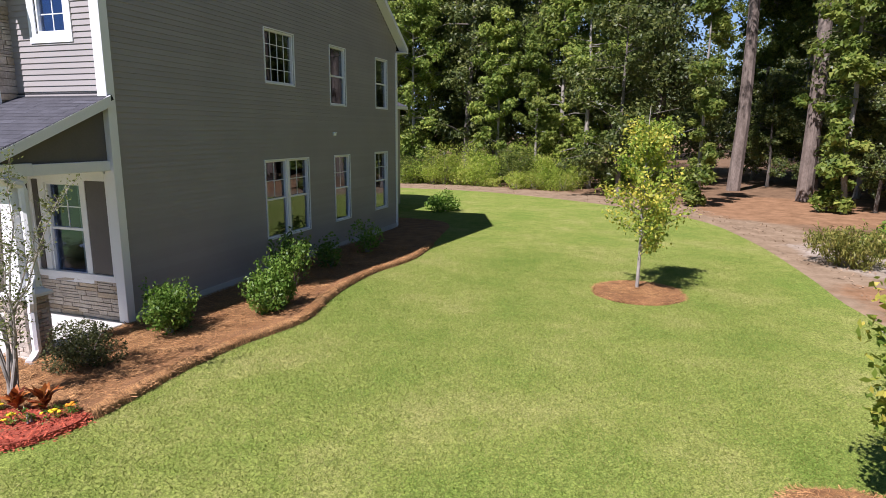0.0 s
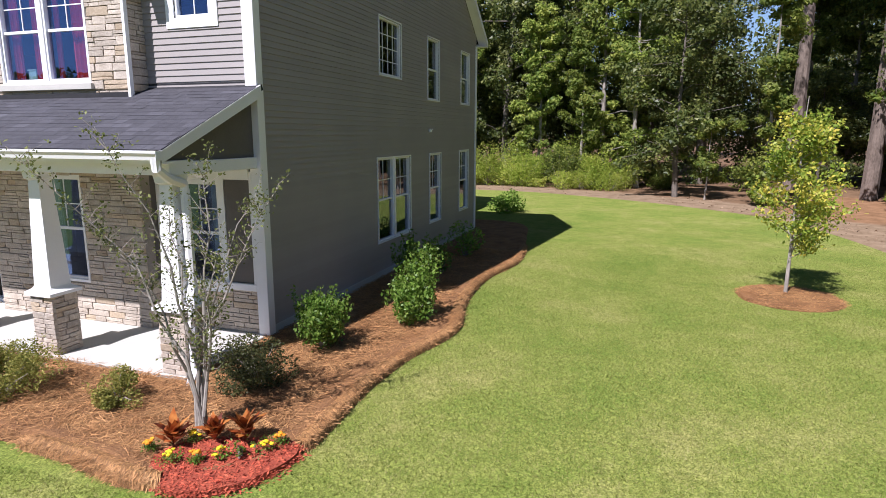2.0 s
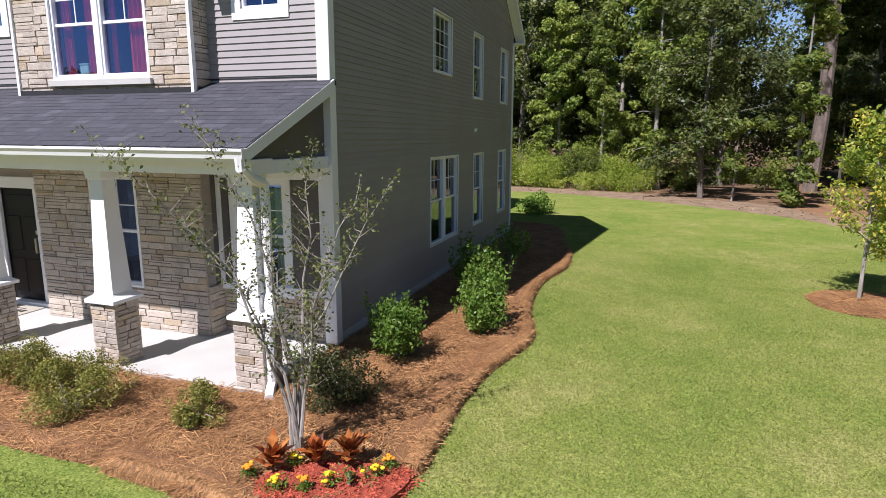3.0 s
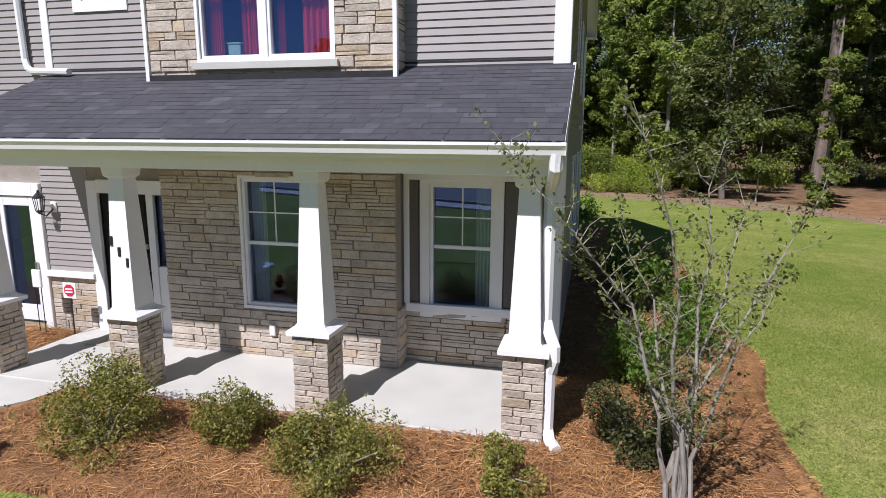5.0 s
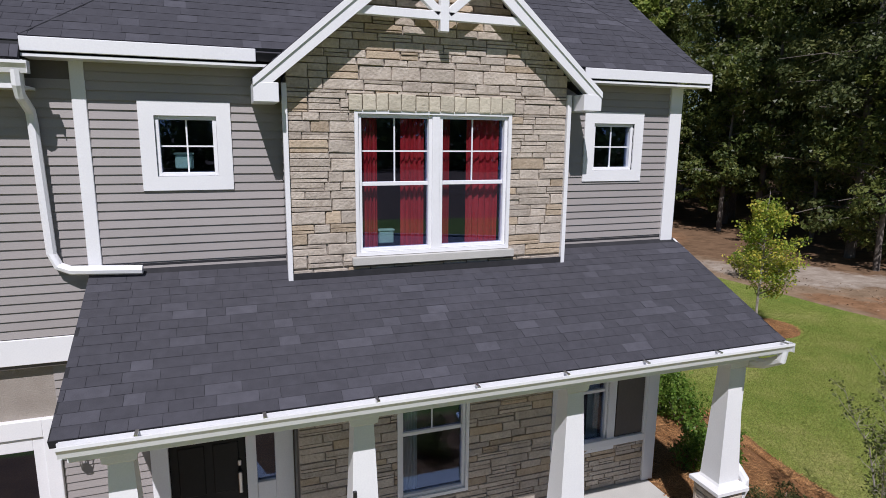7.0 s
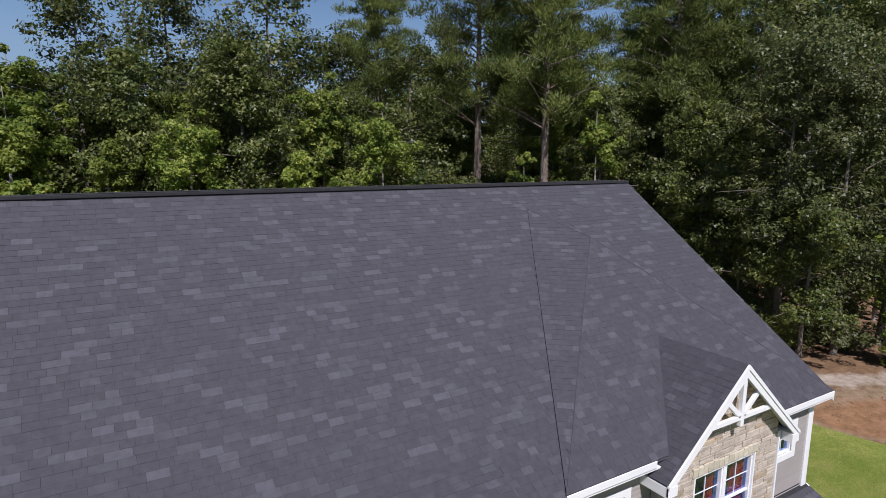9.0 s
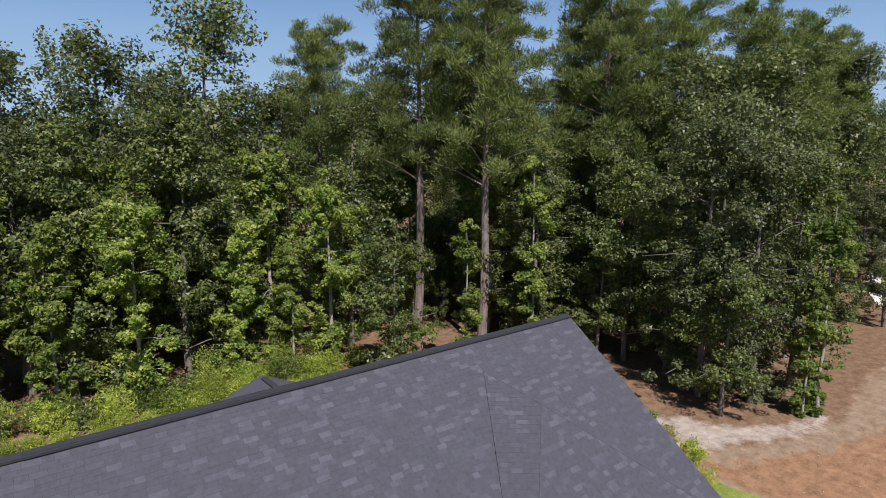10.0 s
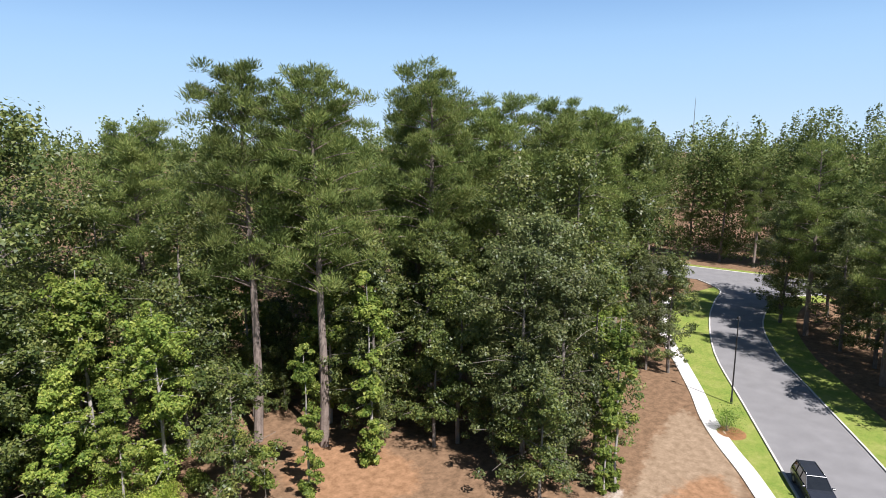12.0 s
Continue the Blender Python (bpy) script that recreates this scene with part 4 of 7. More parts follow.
part("fascia", boxes((RX0 - 0.02, RX0, Y_REAR, RY1, REZ - 0.16, REZ - 0.01), (RX1, RX1 + 0.02, Y_REAR, RY1, REZ - 0.16, REZ - 0.01), (RX0, RX1, RY1, RY1 + 0.02, REZ - 0.16, REZ - 0.01)), M_WHITE, ext)

# ---- the porch ----
PX0, PX1, PE_Y, PE_Z, PT_Z = -8.06, 0.13, -2.22, 3.31, 4.29
porch_up = Vector((0, -PE_Y, PT_Z - PE_Z))
bm = bmesh.new()
slab(bm, [(PX0, PE_Y, PE_Z), (PX1, PE_Y, PE_Z), (PX1, 0, PT_Z), (PX0, 0, PT_Z)], 0.09)
porch_roof = part("porch_roof", bm, M_DECK, house)
part("flashing", boxes((-8.0, 0.0, -0.012, -0.004, PT_Z - 0.05, PT_Z + 0.05), (-5.86, -2.15, -0.42, -0.405, PT_Z - 0.2, PT_Z - 0.10)), M_DECK, house)
V, F, cells = shingle_field((PX0, PE_Y, PE_Z), (1, 0, 0), porch_up.normalized(), PX1 - PX0, porch_up.length)
rest_V, rest_F, count = [], [], 0
for k in range(len(cells)):
    tv = V[6 * k:6 * k + 6]
    tf = [tuple(dict.fromkeys(i - 6 * k for i in f)) for f in F[4 * k:4 * k + 4]]
    if count < 290 and tv[0][1] < -0.9 and -7.5 < tv[0][0] and (count * 7) % 5 != 9:
        me = bpy.data.meshes.new("shingle")
        me.from_pydata([tuple(v) for v in tv], [], tf)
        me.materials.append(M_SHINGLE_OBJ)
        o = new("shingle", me)
        o.parent = porch_roof
        count += 1
    else:
        b = len(rest_V)
        rest_V += [tuple(v) for v in tv]
        rest_F += [tuple(b + i for i in f) for f in tf]
me = bpy.data.meshes.new("shingles")
me.from_pydata(rest_V, [], rest_F)
me.materials.append(M_SHINGLE)
o = new("shingles", me)
o.parent = porch_roof
o["kind"] = "stuff"
pg = gutter("porch_gutter", -7.98, PX1 + 0.02, PE_Y - 0.005, PE_Z - 0.012, house)
for k in range(8):
    x = -7.4 + k * 1.06
    part("gutter_clip", boxes((x, x + 0.03, PE_Y - 0.11, PE_Y + 0.01, PE_Z - 0.012, PE_Z + 0.004)), M_METAL, pg)
part("porch_beam", rounded(boxes((-8.0, 0.0, -1.96, -1.50, 2.96, 3.16), (-0.28, 0.0, -1.50, -0.05, 2.96, 3.14), (-8.0, -7.72, -1.50, 0.0, 2.96, 3.14))), M_WHITE, house)
part("porch_fascia", boxes((-8.0, PX1, PE_Y, PE_Y + 0.02, PE_Z - 0.18, PE_Z - 0.03), (-8.0, PX1, PE_Y + 0.02, -1.96, PE_Z - 0.18, PE_Z - 0.15)), M_WHITE, house)
part("porch_ceiling", boxes((-7.72, -0.28, -1.50, 0.03, 3.05, 3.09)), M_WHITE, house)
bm = bmesh.new()
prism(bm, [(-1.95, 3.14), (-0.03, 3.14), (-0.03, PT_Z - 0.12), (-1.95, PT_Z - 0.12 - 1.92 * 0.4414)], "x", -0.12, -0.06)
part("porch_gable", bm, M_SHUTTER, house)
bm = bmesh.new()
prism(bm, [(PE_Y, PE_Z - 0.17), (-0.03, PT_Z - 0.20), (-0.03, PT_Z - 0.012), (PE_Y, PE_Z - 0.012)], "x", PX1 - 0.03, PX1 + 0.006)
part("porch_rake", bm, M_WHITE, house)
porch_floor = part("porch_floor", rounded(boxes((-7.80, -0.02, -1.98, 0.10, 0.0, 0.10)), 0.012), M_CONC, house, "pale concrete porch slab")
for k, cx in enumerate((-0.22, -2.715, -5.31, -7.61)):
    cy = -1.72
    col = new("porch_column")
    col.parent = house
    pier = part("pier", boxes((cx - 0.19, cx + 0.19, cy - 0.19, cy + 0.19, 0.0, 1.05)), M_MORTAR, col)
    stones(pier, front(cy - 0.19), cx - 0.23, cx + 0.23, 0.0, 1.05, (), None, 0.06, 0.11, 0.12, 0.34)
    stones(pier, side(cx + 0.19), cy - 0.22, cy + 0.22, 0.0, 1.05, (), None, 0.06, 0.11, 0.12, 0.34)
    stones(pier, lambda u0, u1, w0, w1, v0, v1, x0=cx - 0.19: (x0 - w1, x0 - w0, u0, u1, v0, v1), cy - 0.22, cy + 0.22, 0.0, 1.05, (), None, 0.08, 0.13, 0.15, 0.34)
    stones(pier, lambda u0, u1, w0, w1, v0, v1, y0=cy + 0.19: (u0, u1, y0 + w0, y0 + w1, v0, v1), cx - 0.23, cx + 0.23, 0.0, 1.05, (), None, 0.08, 0.13, 0.15, 0.34)
    bm = bmesh.new()
    for (h0, r0), (h1, r1) in zip(((1.05, 0.275), (1.10, 0.275), (1.125, 0.235), (1.15, 0.195), (1.18, 0.174), (2.82, 0.108), (2.85, 0.145), (2.96, 0.160)), ((1.10, 0.275), (1.125, 0.235), (1.15, 0.195), (1.18, 0.174), (2.82, 0.108), (2.85, 0.145), (2.96, 0.160))):
        lo = [bm.verts.new((cx + a * r0, cy + b * r0, h0)) for a, b in ((-1, -1), (1, -1), (1, 1), (-1, 1))]
        hi = [bm.verts.new((cx + a * r1, cy + b * r1, h1)) for a, b in ((-1, -1), (1, -1), (1, 1), (-1, 1))]
        for i in range(4):
            bm.faces.new((lo[i], lo[(i + 1) % 4], hi[(i + 1) % 4], hi[i]))
        if h0 == 1.05:
            bm.faces.new(lo[::-1])
    bmesh.ops.remove_doubles(bm, verts=bm.verts, dist=1e-4)
    part("shaft", bm, M_WHITE, col)
    if k == 2:
        for j in range(3):
            bmn = boxes((cx - 0.135 + j * 0.11, cx - 0.095 + j * 0.11, cy - 0.160, cy - 0.12, 1.98 - j * 0.135, 2.10 - j * 0.135))
            part("number_bar", rounded(bmn, 0.005), M_BLACK, col)
pipe("downspout", [(0.06, -2.25, 3.2), (0.06, -2.24, 3.06), (0.03, -2.02, 2.93), (-0.01, -1.72, 2.84), (-0.01, -1.70, 2.74), (-0.01, -1.70, 1.40), (0.04, -1.80, 1.26), (0.10, -1.86, 1.14), (0.10, -1.86, 1.0), (0.055, -1.84, 0.85), (0.055, -1.84, 0.20), (0.09, -1.94, 0.10), (0.17, -2.08, 0.07)], house, 0.088)
walk_path = part("front_walk", (lambda b: (prism(b, [(-7.6, -1.98), (-6.15, -1.98), (-6.3, -2.5), (-6.9, -3.3), (-8.6, -5.6), (-9.8, -4.7), (-8.2, -3.1), (-7.7, -2.5)], "z", 0.0, 0.085), b)[1])(bmesh.new()), M_CONC)
tagged(walk_path, "pale concrete front walk to the porch", "walkway", kind="structure")


# ---- the ground ----
def sheet(name, outline, z, mat, label, category, thick=0.0, kind="structure"):
    bm = bmesh.new()
    if thick:
        prism(bm, outline, "z", z - thick, z)
    else:
        bm.faces.new([bm.verts.new((x, y, z)) for x, y in outline])
    bmesh.ops.triangulate(bm, faces=[f for f in bm.faces if len(f.verts) > 4])
    return tagged(part(name, bm, mat, flat=not thick), label, category, kind=kind)


def smooth(pts, n=6, closed=True):
    """A rounded outline through corner points."""
    out, m = [], len(pts)
    for k in range(m if closed else m - 1):
        p0, p1, p2, p3 = (Vector(pts[(k + j) % m] if closed else pts[min(max(k + j, 0), m - 1)]) for j in (-1, 0, 1, 2))
        for i in range(n):
            t = i / n
            out.append(tuple(0.5 * (2 * p1 + (p2 - p0) * t + (2 * p0 - 5 * p1 + 4 * p2 - p3) * t * t + (3 * p1 - p0 - 3 * p2 + p3) * t ** 3)))
    if not closed:
        out.append(tuple(pts[-1]))
    return out


def rough(pts, n=6, amount=0.55):
    """A rounded outline with a ragged edge."""
    out = []
    for x, y in smooth(pts, n * 3):
        v = Vector((x * 0.9, y * 0.9, 0.0))
        out.append((x + amount * (noise.noise(v) + 0.5 * noise.noise(v * 3.1)), y + amount * (noise.noise(v + Vector((9, 3, 0))) + 0.5 * noise.noise(v * 3.1 + Vector((4, 7, 0))))))
    return out


sheet("ground", [(-1500, -1500), (1500, -1500), (1500, 1500), (-1500, 1500)], 0.0, M_FLOOR, "brown forest floor of pine straw and leaf litter", "ground")
LAWN = smooth([(-26, 30.0), (-12, 28.9), (-6.8, 28.6), (-0.9, 28.2), (4.0, 25.9), (7.4, 23.6), (11.2, 19.7), (12.7, 14.5), (13.3, 9.4), (13.6, 5.8), (15, 2.0), (20, -2.0), (26, -6), (30, -12), (26, -30), (-40, -30), (-40, 30)], 5)
lawn = sheet("lawn", LAWN, 0.02, M_LAWN, "mown green lawn with paler dry patches", "lawn")


def reach(poly, P):
    """Signed distance of points to a closed outline, positive inside."""
    best = np.full(len(P), 1e9)
    for k in range(len(poly)):
        a, b = np.array(poly[k]), np.array(poly[(k + 1) % len(poly)])
        d = b - a
        t = np.clip(((P - a) @ d) / max(d @ d, 1e-9), 0, 1)
        best = np.minimum(best, np.linalg.norm(P - a - t[:, None] * d, axis=1))
    return np.where(inside(poly, P[:, 0], P[:, 1]), best, -best)


def inside(poly, X, Y):
    X, Y = np.asarray(X), np.asarray(Y)
    r = np.zeros(len(X), bool)
    n = len(poly)
    for k in range(n):
        (x0, y0), (x1, y1) = poly[k], poly[(k + 1) % n]
        c = ((y0 > Y) != (y1 > Y)) & (X < (x1 - x0) * (Y - y0) / (y1 - y0 + 1e-12) + x0)
        r ^= c
    return r


def edge_soil():
    """The strip between lawn and wood: leaf litter, straw and bare sand that run into one another."""
    xs, ys = np.arange(-24.0, 50.0, 0.5), np.arange(-12.0, 40.0, 0.5)
    gx, gy = np.meshgrid(xs, ys)
    P = np.c_[gx.ravel(), gy.ravel()]
    V = np.c_[P, np.full(len(P), 0.008)]
    nx, ny = len(xs), len(ys)
    i = (np.arange(ny - 1)[:, None] * nx + np.arange(nx - 1)).ravel()
    me = mesh_np("wood_edge", V, np.stack([i, i + 1, i + nx + 1, i + nx], 1), M_EDGE)
    areas = {
        "litter": ([(-24, 36), (-12, 34), (-4, 33), (0.5, 31.4), (3.5, 30.2), (9, 27.0), (12.5, 24), (15.5, 17), (17, 10), (20, 7.5), (28, 6), (36, 7), (44, 6.5), (34, -0.5), (24, -1), (15, 3), (12, 8), (11, 20), (3, 25.5), (0, 27.6), (-12, 28.2), (-24, 29)],),
        "straw": ([(13.9, 8.6), (17.5, 6.6), (22, 4.6), (30, 3.0), (33, 1.0), (29, -2.0), (24, -3.8), (19, -1.0), (15, 3), (14, 6)], [(11.6, 22.5), (14.5, 20), (17.5, 19.6), (20, 22.5), (19.6, 28), (16.5, 31.5), (12, 29)]),
        "sand": ([(14.4, 15.0), (16.5, 13.9), (18.8, 12.4), (20.0, 10.0), (22.8, 7.8), (26.4, 6.9), (25, 6.2), (21, 7.0), (18, 8.4), (15.5, 9.4), (14.2, 11.5)],),
    }
    for name, polys in areas.items():
        d = np.max([reach(smooth(p, 4), P) for p in polys], axis=0)
        me.attributes.new(name, "FLOAT", "POINT").data.foreach_set("value", np.clip(0.5 + d / 2.2, 0, 1).astype(np.float32))
    return tagged(new("wood_edge", me), "bare ground of leaf litter, pine straw and pale sand beside the lawn", "ground", kind="structure")


edge_soil()
EDGE_STRIP = smooth([(-12, 33), (-3, 31), (3.5, 29.0), (9, 27), (12.5, 22), (15, 16), (17, 10), (22, 6.5), (30, 4), (24, 0), (15.5, 3.5), (13.8, 8), (13.0, 14), (11.3, 20), (7, 24.2), (3, 27), (-2, 28.3), (-12, 31)], 4)
# pine straw bed round the porch corner
BED = [(-12, -4.3), (-4.0, -4.05), (-1.4, -4.05), (-0.4, -4.02), (0.6, -4.08), (1.3, -4.2), (2.05, -4.0), (2.55, -3.4), (2.58, -2.5), (2.52, -1.3), (2.62, -0.1), (2.86, 0.9), (2.90, 1.7), (2.66, 2.7), (2.48, 3.9), (2.45, 5.6), (2.75, 7.4), (2.6, 9.5), (2.2, 12.0), (1.6, 14.5), (0.0, 15.2), (-2, 14.9), (-2, 13.2)]
edge = smooth(BED, 6, closed=False)


def bed_mesh():
    """A low mound: steep raked rim, nearly flat inside."""
    V, F = [], []
    rows = [(0.0, 0.0), (0.05, 0.035), (0.13, 0.08), (0.24, 0.10), (0.5, 0.07), (1.0, 0.05)]
    n = len(edge)
    for k, (x, y) in enumerate(edge):
        if y <= -3.9 or (x < 2.5 and y < -3.5):
            tgt = Vector((min(x, 0.3), -1.9)) if x > -7 else Vector((x, -2.2))
        elif y > 12.9:
            tgt = Vector((min(x, -0.1), 12.93))
        else:
            tgt = Vector((0.0, min(max(y, -1.9), 12.9)))
        e = Vector((x, y))
        d = tgt - e
        L = d.length
        for s, z in rows:
            w = min(1.0, s / max(L, 0.01)) if s < 0.5 else (0.25 + 0.3 * (s - 0.5) if s < 1 else 1.0)
            p = e + d * max(w, 0.0) if s < 1 else tgt
            hz = z + 0.02 * noise.noise((p.x * 3, p.y * 3, 0)) if s else -0.01
            V.append((p.x, p.y, hz))
    m = len(rows)
    for k in range(n - 1):
        for j in range(m - 1):
            F.append((k * m + j, (k + 1) * m + j, (k + 1) * m + j + 1, k * m + j + 1))
    return V, [], F


bed = tagged(part("straw_bed", bed_mesh(), M_STRAW), "raised bed of orange-brown pine straw round the house", "mulch bed", kind="structure")
part("bed_fill", boxes((-12, 0.4, -2.3, 0.0, -0.05, 0.045)), M_STRAW, bed)


def straw(name, spots, rs, parent, length=0.20, width=0.0038):
    """Loose needles lying on the mulch."""
    n = len(spots)
    q = spots[:, :2]
    a = 3.2 * np.sin(q[:, 0] * 2.3 + 1.7 * np.sin(q[:, 1] * 1.9)) + 2.1 * np.sin(q[:, 1] * 2.9 + q[:, 0]) + rs.normal(0, 0.95, n)
    d = np.stack([np.cos(a), np.sin(a), rs.normal(0, 0.16, n)], 1)
    L = length * rs.uniform(0.5, 1.3, (n, 1))
    w = np.stack([-np.sin(a), np.cos(a), rs.normal(0, 0.4, n)], 1) * width
    V = np.stack([spots - d * L / 2 - w, spots - d * L / 2 + w, spots + d * L / 2 + [0, 0, 0.0]], 1).reshape(-1, 3)
    ob = part_np(name, V, np.arange(3 * n).reshape(-1, 3), M_NEEDLE, parent)
    ob["kind"] = "stuff"
    return ob


RED = smooth([(1.36, -4.04), (1.2, -3.6), (1.52, -3.28), (2.1, -3.08), (2.48, -3.04), (2.62, -3.3), (2.5, -3.72), (2.25, -4.05), (1.85, -4.22)], 5)
BED_AREA = edge + [(-2, 12.9), (0.0, 12.9), (0.0, -1.95), (-12, -1.95)]
n = 190000
X, Y = nrs.uniform(-7.5, 3.1, n), nrs.uniform(-4.3, 9.0, n)
ok = inside(BED_AREA, X, Y) & (X > -6.1 - 0.45 * np.maximum(0, -2.2 - Y)) & ~inside(RED, X, Y)
X, Y = X[ok], Y[ok]
straw("loose_straw", np.stack([X, Y, 0.075 + nrs.uniform(0, 0.03, len(X))], 1), nrs, bed)
X, Y = nrs.uniform(-9.3, -7.84, 9000), nrs.uniform(-2.2, -0.05, 9000)
straw("loose_straw", np.stack([X, Y, 0.05 + 0.07 * nrs.uniform(0, 1, 9000) * np.sin(np.pi * np.clip((X + 9.3) / 1.46, 0, 1)) ** 0.5], 1), nrs, bed)
er = np.array(edge)
k = nrs.randint(18, len(er) - 30, 22000)
t = nrs.uniform(0, 1, (len(k), 1))
keep = ~((er[k, 0] > 1.45) & (er[k, 1] < -3.1))
k, t = k[keep], t[keep]
rim = er[k] * (1 - t) + er[k + 1] * t + nrs.normal(0, 0.035, (len(k), 2))
rim[:, 0] -= 0.05
straw("loose_straw", np.c_[rim, nrs.uniform(0.02, 0.13, len(k))], nrs, bed, 0.19)


def rim_straw(n):
    """Needles raked over the rim: each bends from the crest down to the grass."""
    k = nrs.randint(18, len(er) - 30, n)
    k = k[~((er[k, 0] > 1.45) & (er[k, 1] < -3.1))]
    n = len(k)
    p = er[k] + (er[k + 1] - er[k]) * nrs.uniform(0, 1, (n, 1))
    d = er[k + 1] - er[k]
    d /= np.linalg.norm(d, axis=1)[:, None]
    o = np.stack([d[:, 1], -d[:, 0]], 1)
    skew = nrs.normal(0, 0.045, (n, 1))
    rows = []
    for back, z in ((-0.15, 0.10), (-0.055, 0.14), (0.03, 0.095), (0.045, 0.02)):
        q = p + o * (back + nrs.normal(0, 0.015, (n, 1))) + d * skew * (back * 8 + 1)
        rows.append(np.c_[q, z + nrs.normal(0, 0.012, n)])
    w = np.c_[d * 0.0055, np.zeros(n)]
    V = np.stack([v for r in rows for v in (r - w, r + w)], 1).reshape(-1, 3)
    b = (np.arange(n) * 8)[:, None]
    F = np.concatenate([b + np.array(q) for q in ((0, 1, 3, 2), (2, 3, 5, 4), (4, 5, 7, 6))])
    ob = part_np("rim_straw", V, F, M_NEEDLE, bed)
    ob["kind"] = "stuff"


rim_straw(15000)

def fallen_leaves():
    n = 16000
    X, Y = nrs.uniform(-12, 30, n), nrs.uniform(0, 34, n)
    ok = inside(EDGE_STRIP, X, Y)
    p = np.stack([X[ok], Y[ok], np.full(ok.sum(), 0.035)], 1)
    V, F = leaves_facing(p, np.tile([0.0, 0.0, 1.0], (len(p), 1)), 0.085, nrs, 0.7, 0.4)
    o = part_np("fallen_leaves", V, F, M_FALLEN)
    tagged(o, "scattered brown fallen leaves on bare ground", "leaves", kind="stuff")


fallen_leaves()

# red mulch patch
red = sheet("red_mulch_patch", RED, 0.10, M_REDMULCH, "patch of dyed red wood mulch", "mulch", thick=0.1)
n = 3600
X, Y = nrs.uniform(1.0, 2.75, n), nrs.uniform(-4.35, -2.9, n)
ok = inside(RED, X, Y)
c = np.stack([X[ok], Y[ok], np.full(ok.sum(), 0.108)], 1)
rim_at = np.array(RED)[nrs.randint(0, len(RED), 1500)] + nrs.normal(0, 0.05, (1500, 2))
c = np.concatenate([c, np.c_[rim_at, nrs.uniform(0.02, 0.10, 1500)]])
V, F = leaves(c, 0.05, nrs, 0.8, 0.35)
o = part_np("mulch_chips", V, F, M_REDMULCH, red)
o["kind"] = "stuff"

# grass blades over the near lawn
n = 420000
X = nrs.uniform(-7, 14.5, n)
Y = -7.2 + 30 * nrs.uniform(0, 1, n) ** 1.9
BED_OUT = edge + [(-2, 0), (-12, 0)]
ok = inside(LAWN, X, Y) & ~inside(BED_OUT, X, Y) & ~((X < 0.1) & (Y > -2)) & ((X - 9.1) ** 2 + (Y - 6.1) ** 2 > 1.0) & ~((X < -5.6) & (Y > -5.5))
ok &= nrs.uniform(0, 1, n) < np.clip((19 - Y) / 12, 0, 1)
X, Y = X[ok], Y[ok]
n = len(X)
a = nrs.uniform(0, 2 * math.pi, n)
hgt = nrs.uniform(0.006, 0.024, n)
lean = nrs.normal(0, 0.022, (n, 2))
w = 0.0045 + 0.0004 * np.maximum(Y, 0)
dx, dy = np.cos(a) * w, np.sin(a) * w
V = np.stack([np.c_[X - dx, Y - dy, np.full(n, 0.017)], np.c_[X + dx, Y + dy, np.full(n, 0.017)], np.c_[X + lean[:, 0], Y + lean[:, 1], 0.02 + hgt]], 1).reshape(-1, 3)
g = part_np("grass_blades", V, np.arange(3 * n).reshape(-1, 3), M_BLADE)
tagged(g, "short mown grass blades of the lawn", "grass", kind="stuff")

# ---- road, kerbs, sidewalk ----
rd = Vector((0.916, 0.401)).normalized()
rn = Vector((-rd.y, rd.x))
r0 = Vector((35.36, -3.77))


def along(s, off):
    p = r0 + rd * s + rn * off
    return (p.x, p.y)


KERB_NEAR = smooth([(-40, -36.7), (10, -14.8), (35.4, -3.8), (49.1, 2.1), (63.3, 8.1), (79, 12.4), (90, 14.2), (99, 15.4), (105.6, 21)], 4, closed=False)
KERB_FAR = smooth([(-36, -44.0), (13.5, -22.1), (41, -10.2), (48.2, -7.0), (60.8, -1.2), (68.7, 2.3), (82, 5.8), (98, 6.0), (105.6, 0.5)], 4, closed=False)
mid_line = smooth([(-30, -30.6), (12, -12.4), (26.5, -5.9), (31.65, -2.8), (35.2, -0.75), (39.1, 1.8), (43.5, 4.25), (49.2, 6.7), (56.8, 10.4), (66, 15.0), (76, 18.6), (88, 21.6)], 5, closed=False)


def shifted(line, d):
    """A line of points moved sideways by d, to its left."""
    out = []
    for k, p in enumerate(line):
        a, b = Vector(line[max(k - 1, 0)]), Vector(line[min(k + 1, len(line) - 1)])
        t = (b - a).normalized()
        out.append((p[0] - t.y * d, p[1] + t.x * d))
    return out


def ribbon(line, d0, d1, z0, z1):
    """A solid strip that follows a line between two sideways distances."""
    V = []
    for p, q in zip(shifted(line, d0), shifted(line, d1)):
        V += [(*p, z0), (*p, z1), (*q, z1), (*q, z0)]
    F = [(0, 1, 2, 3), tuple(len(V) - 4 + k for k in (3, 2, 1, 0))]
    for k in range(0, len(V) - 4, 4):
        F += [(k + a, k + b, k + 4 + b, k + 4 + a) for a, b in ((1, 0), (2, 1), (3, 2), (0, 3))]
    return V, [], F


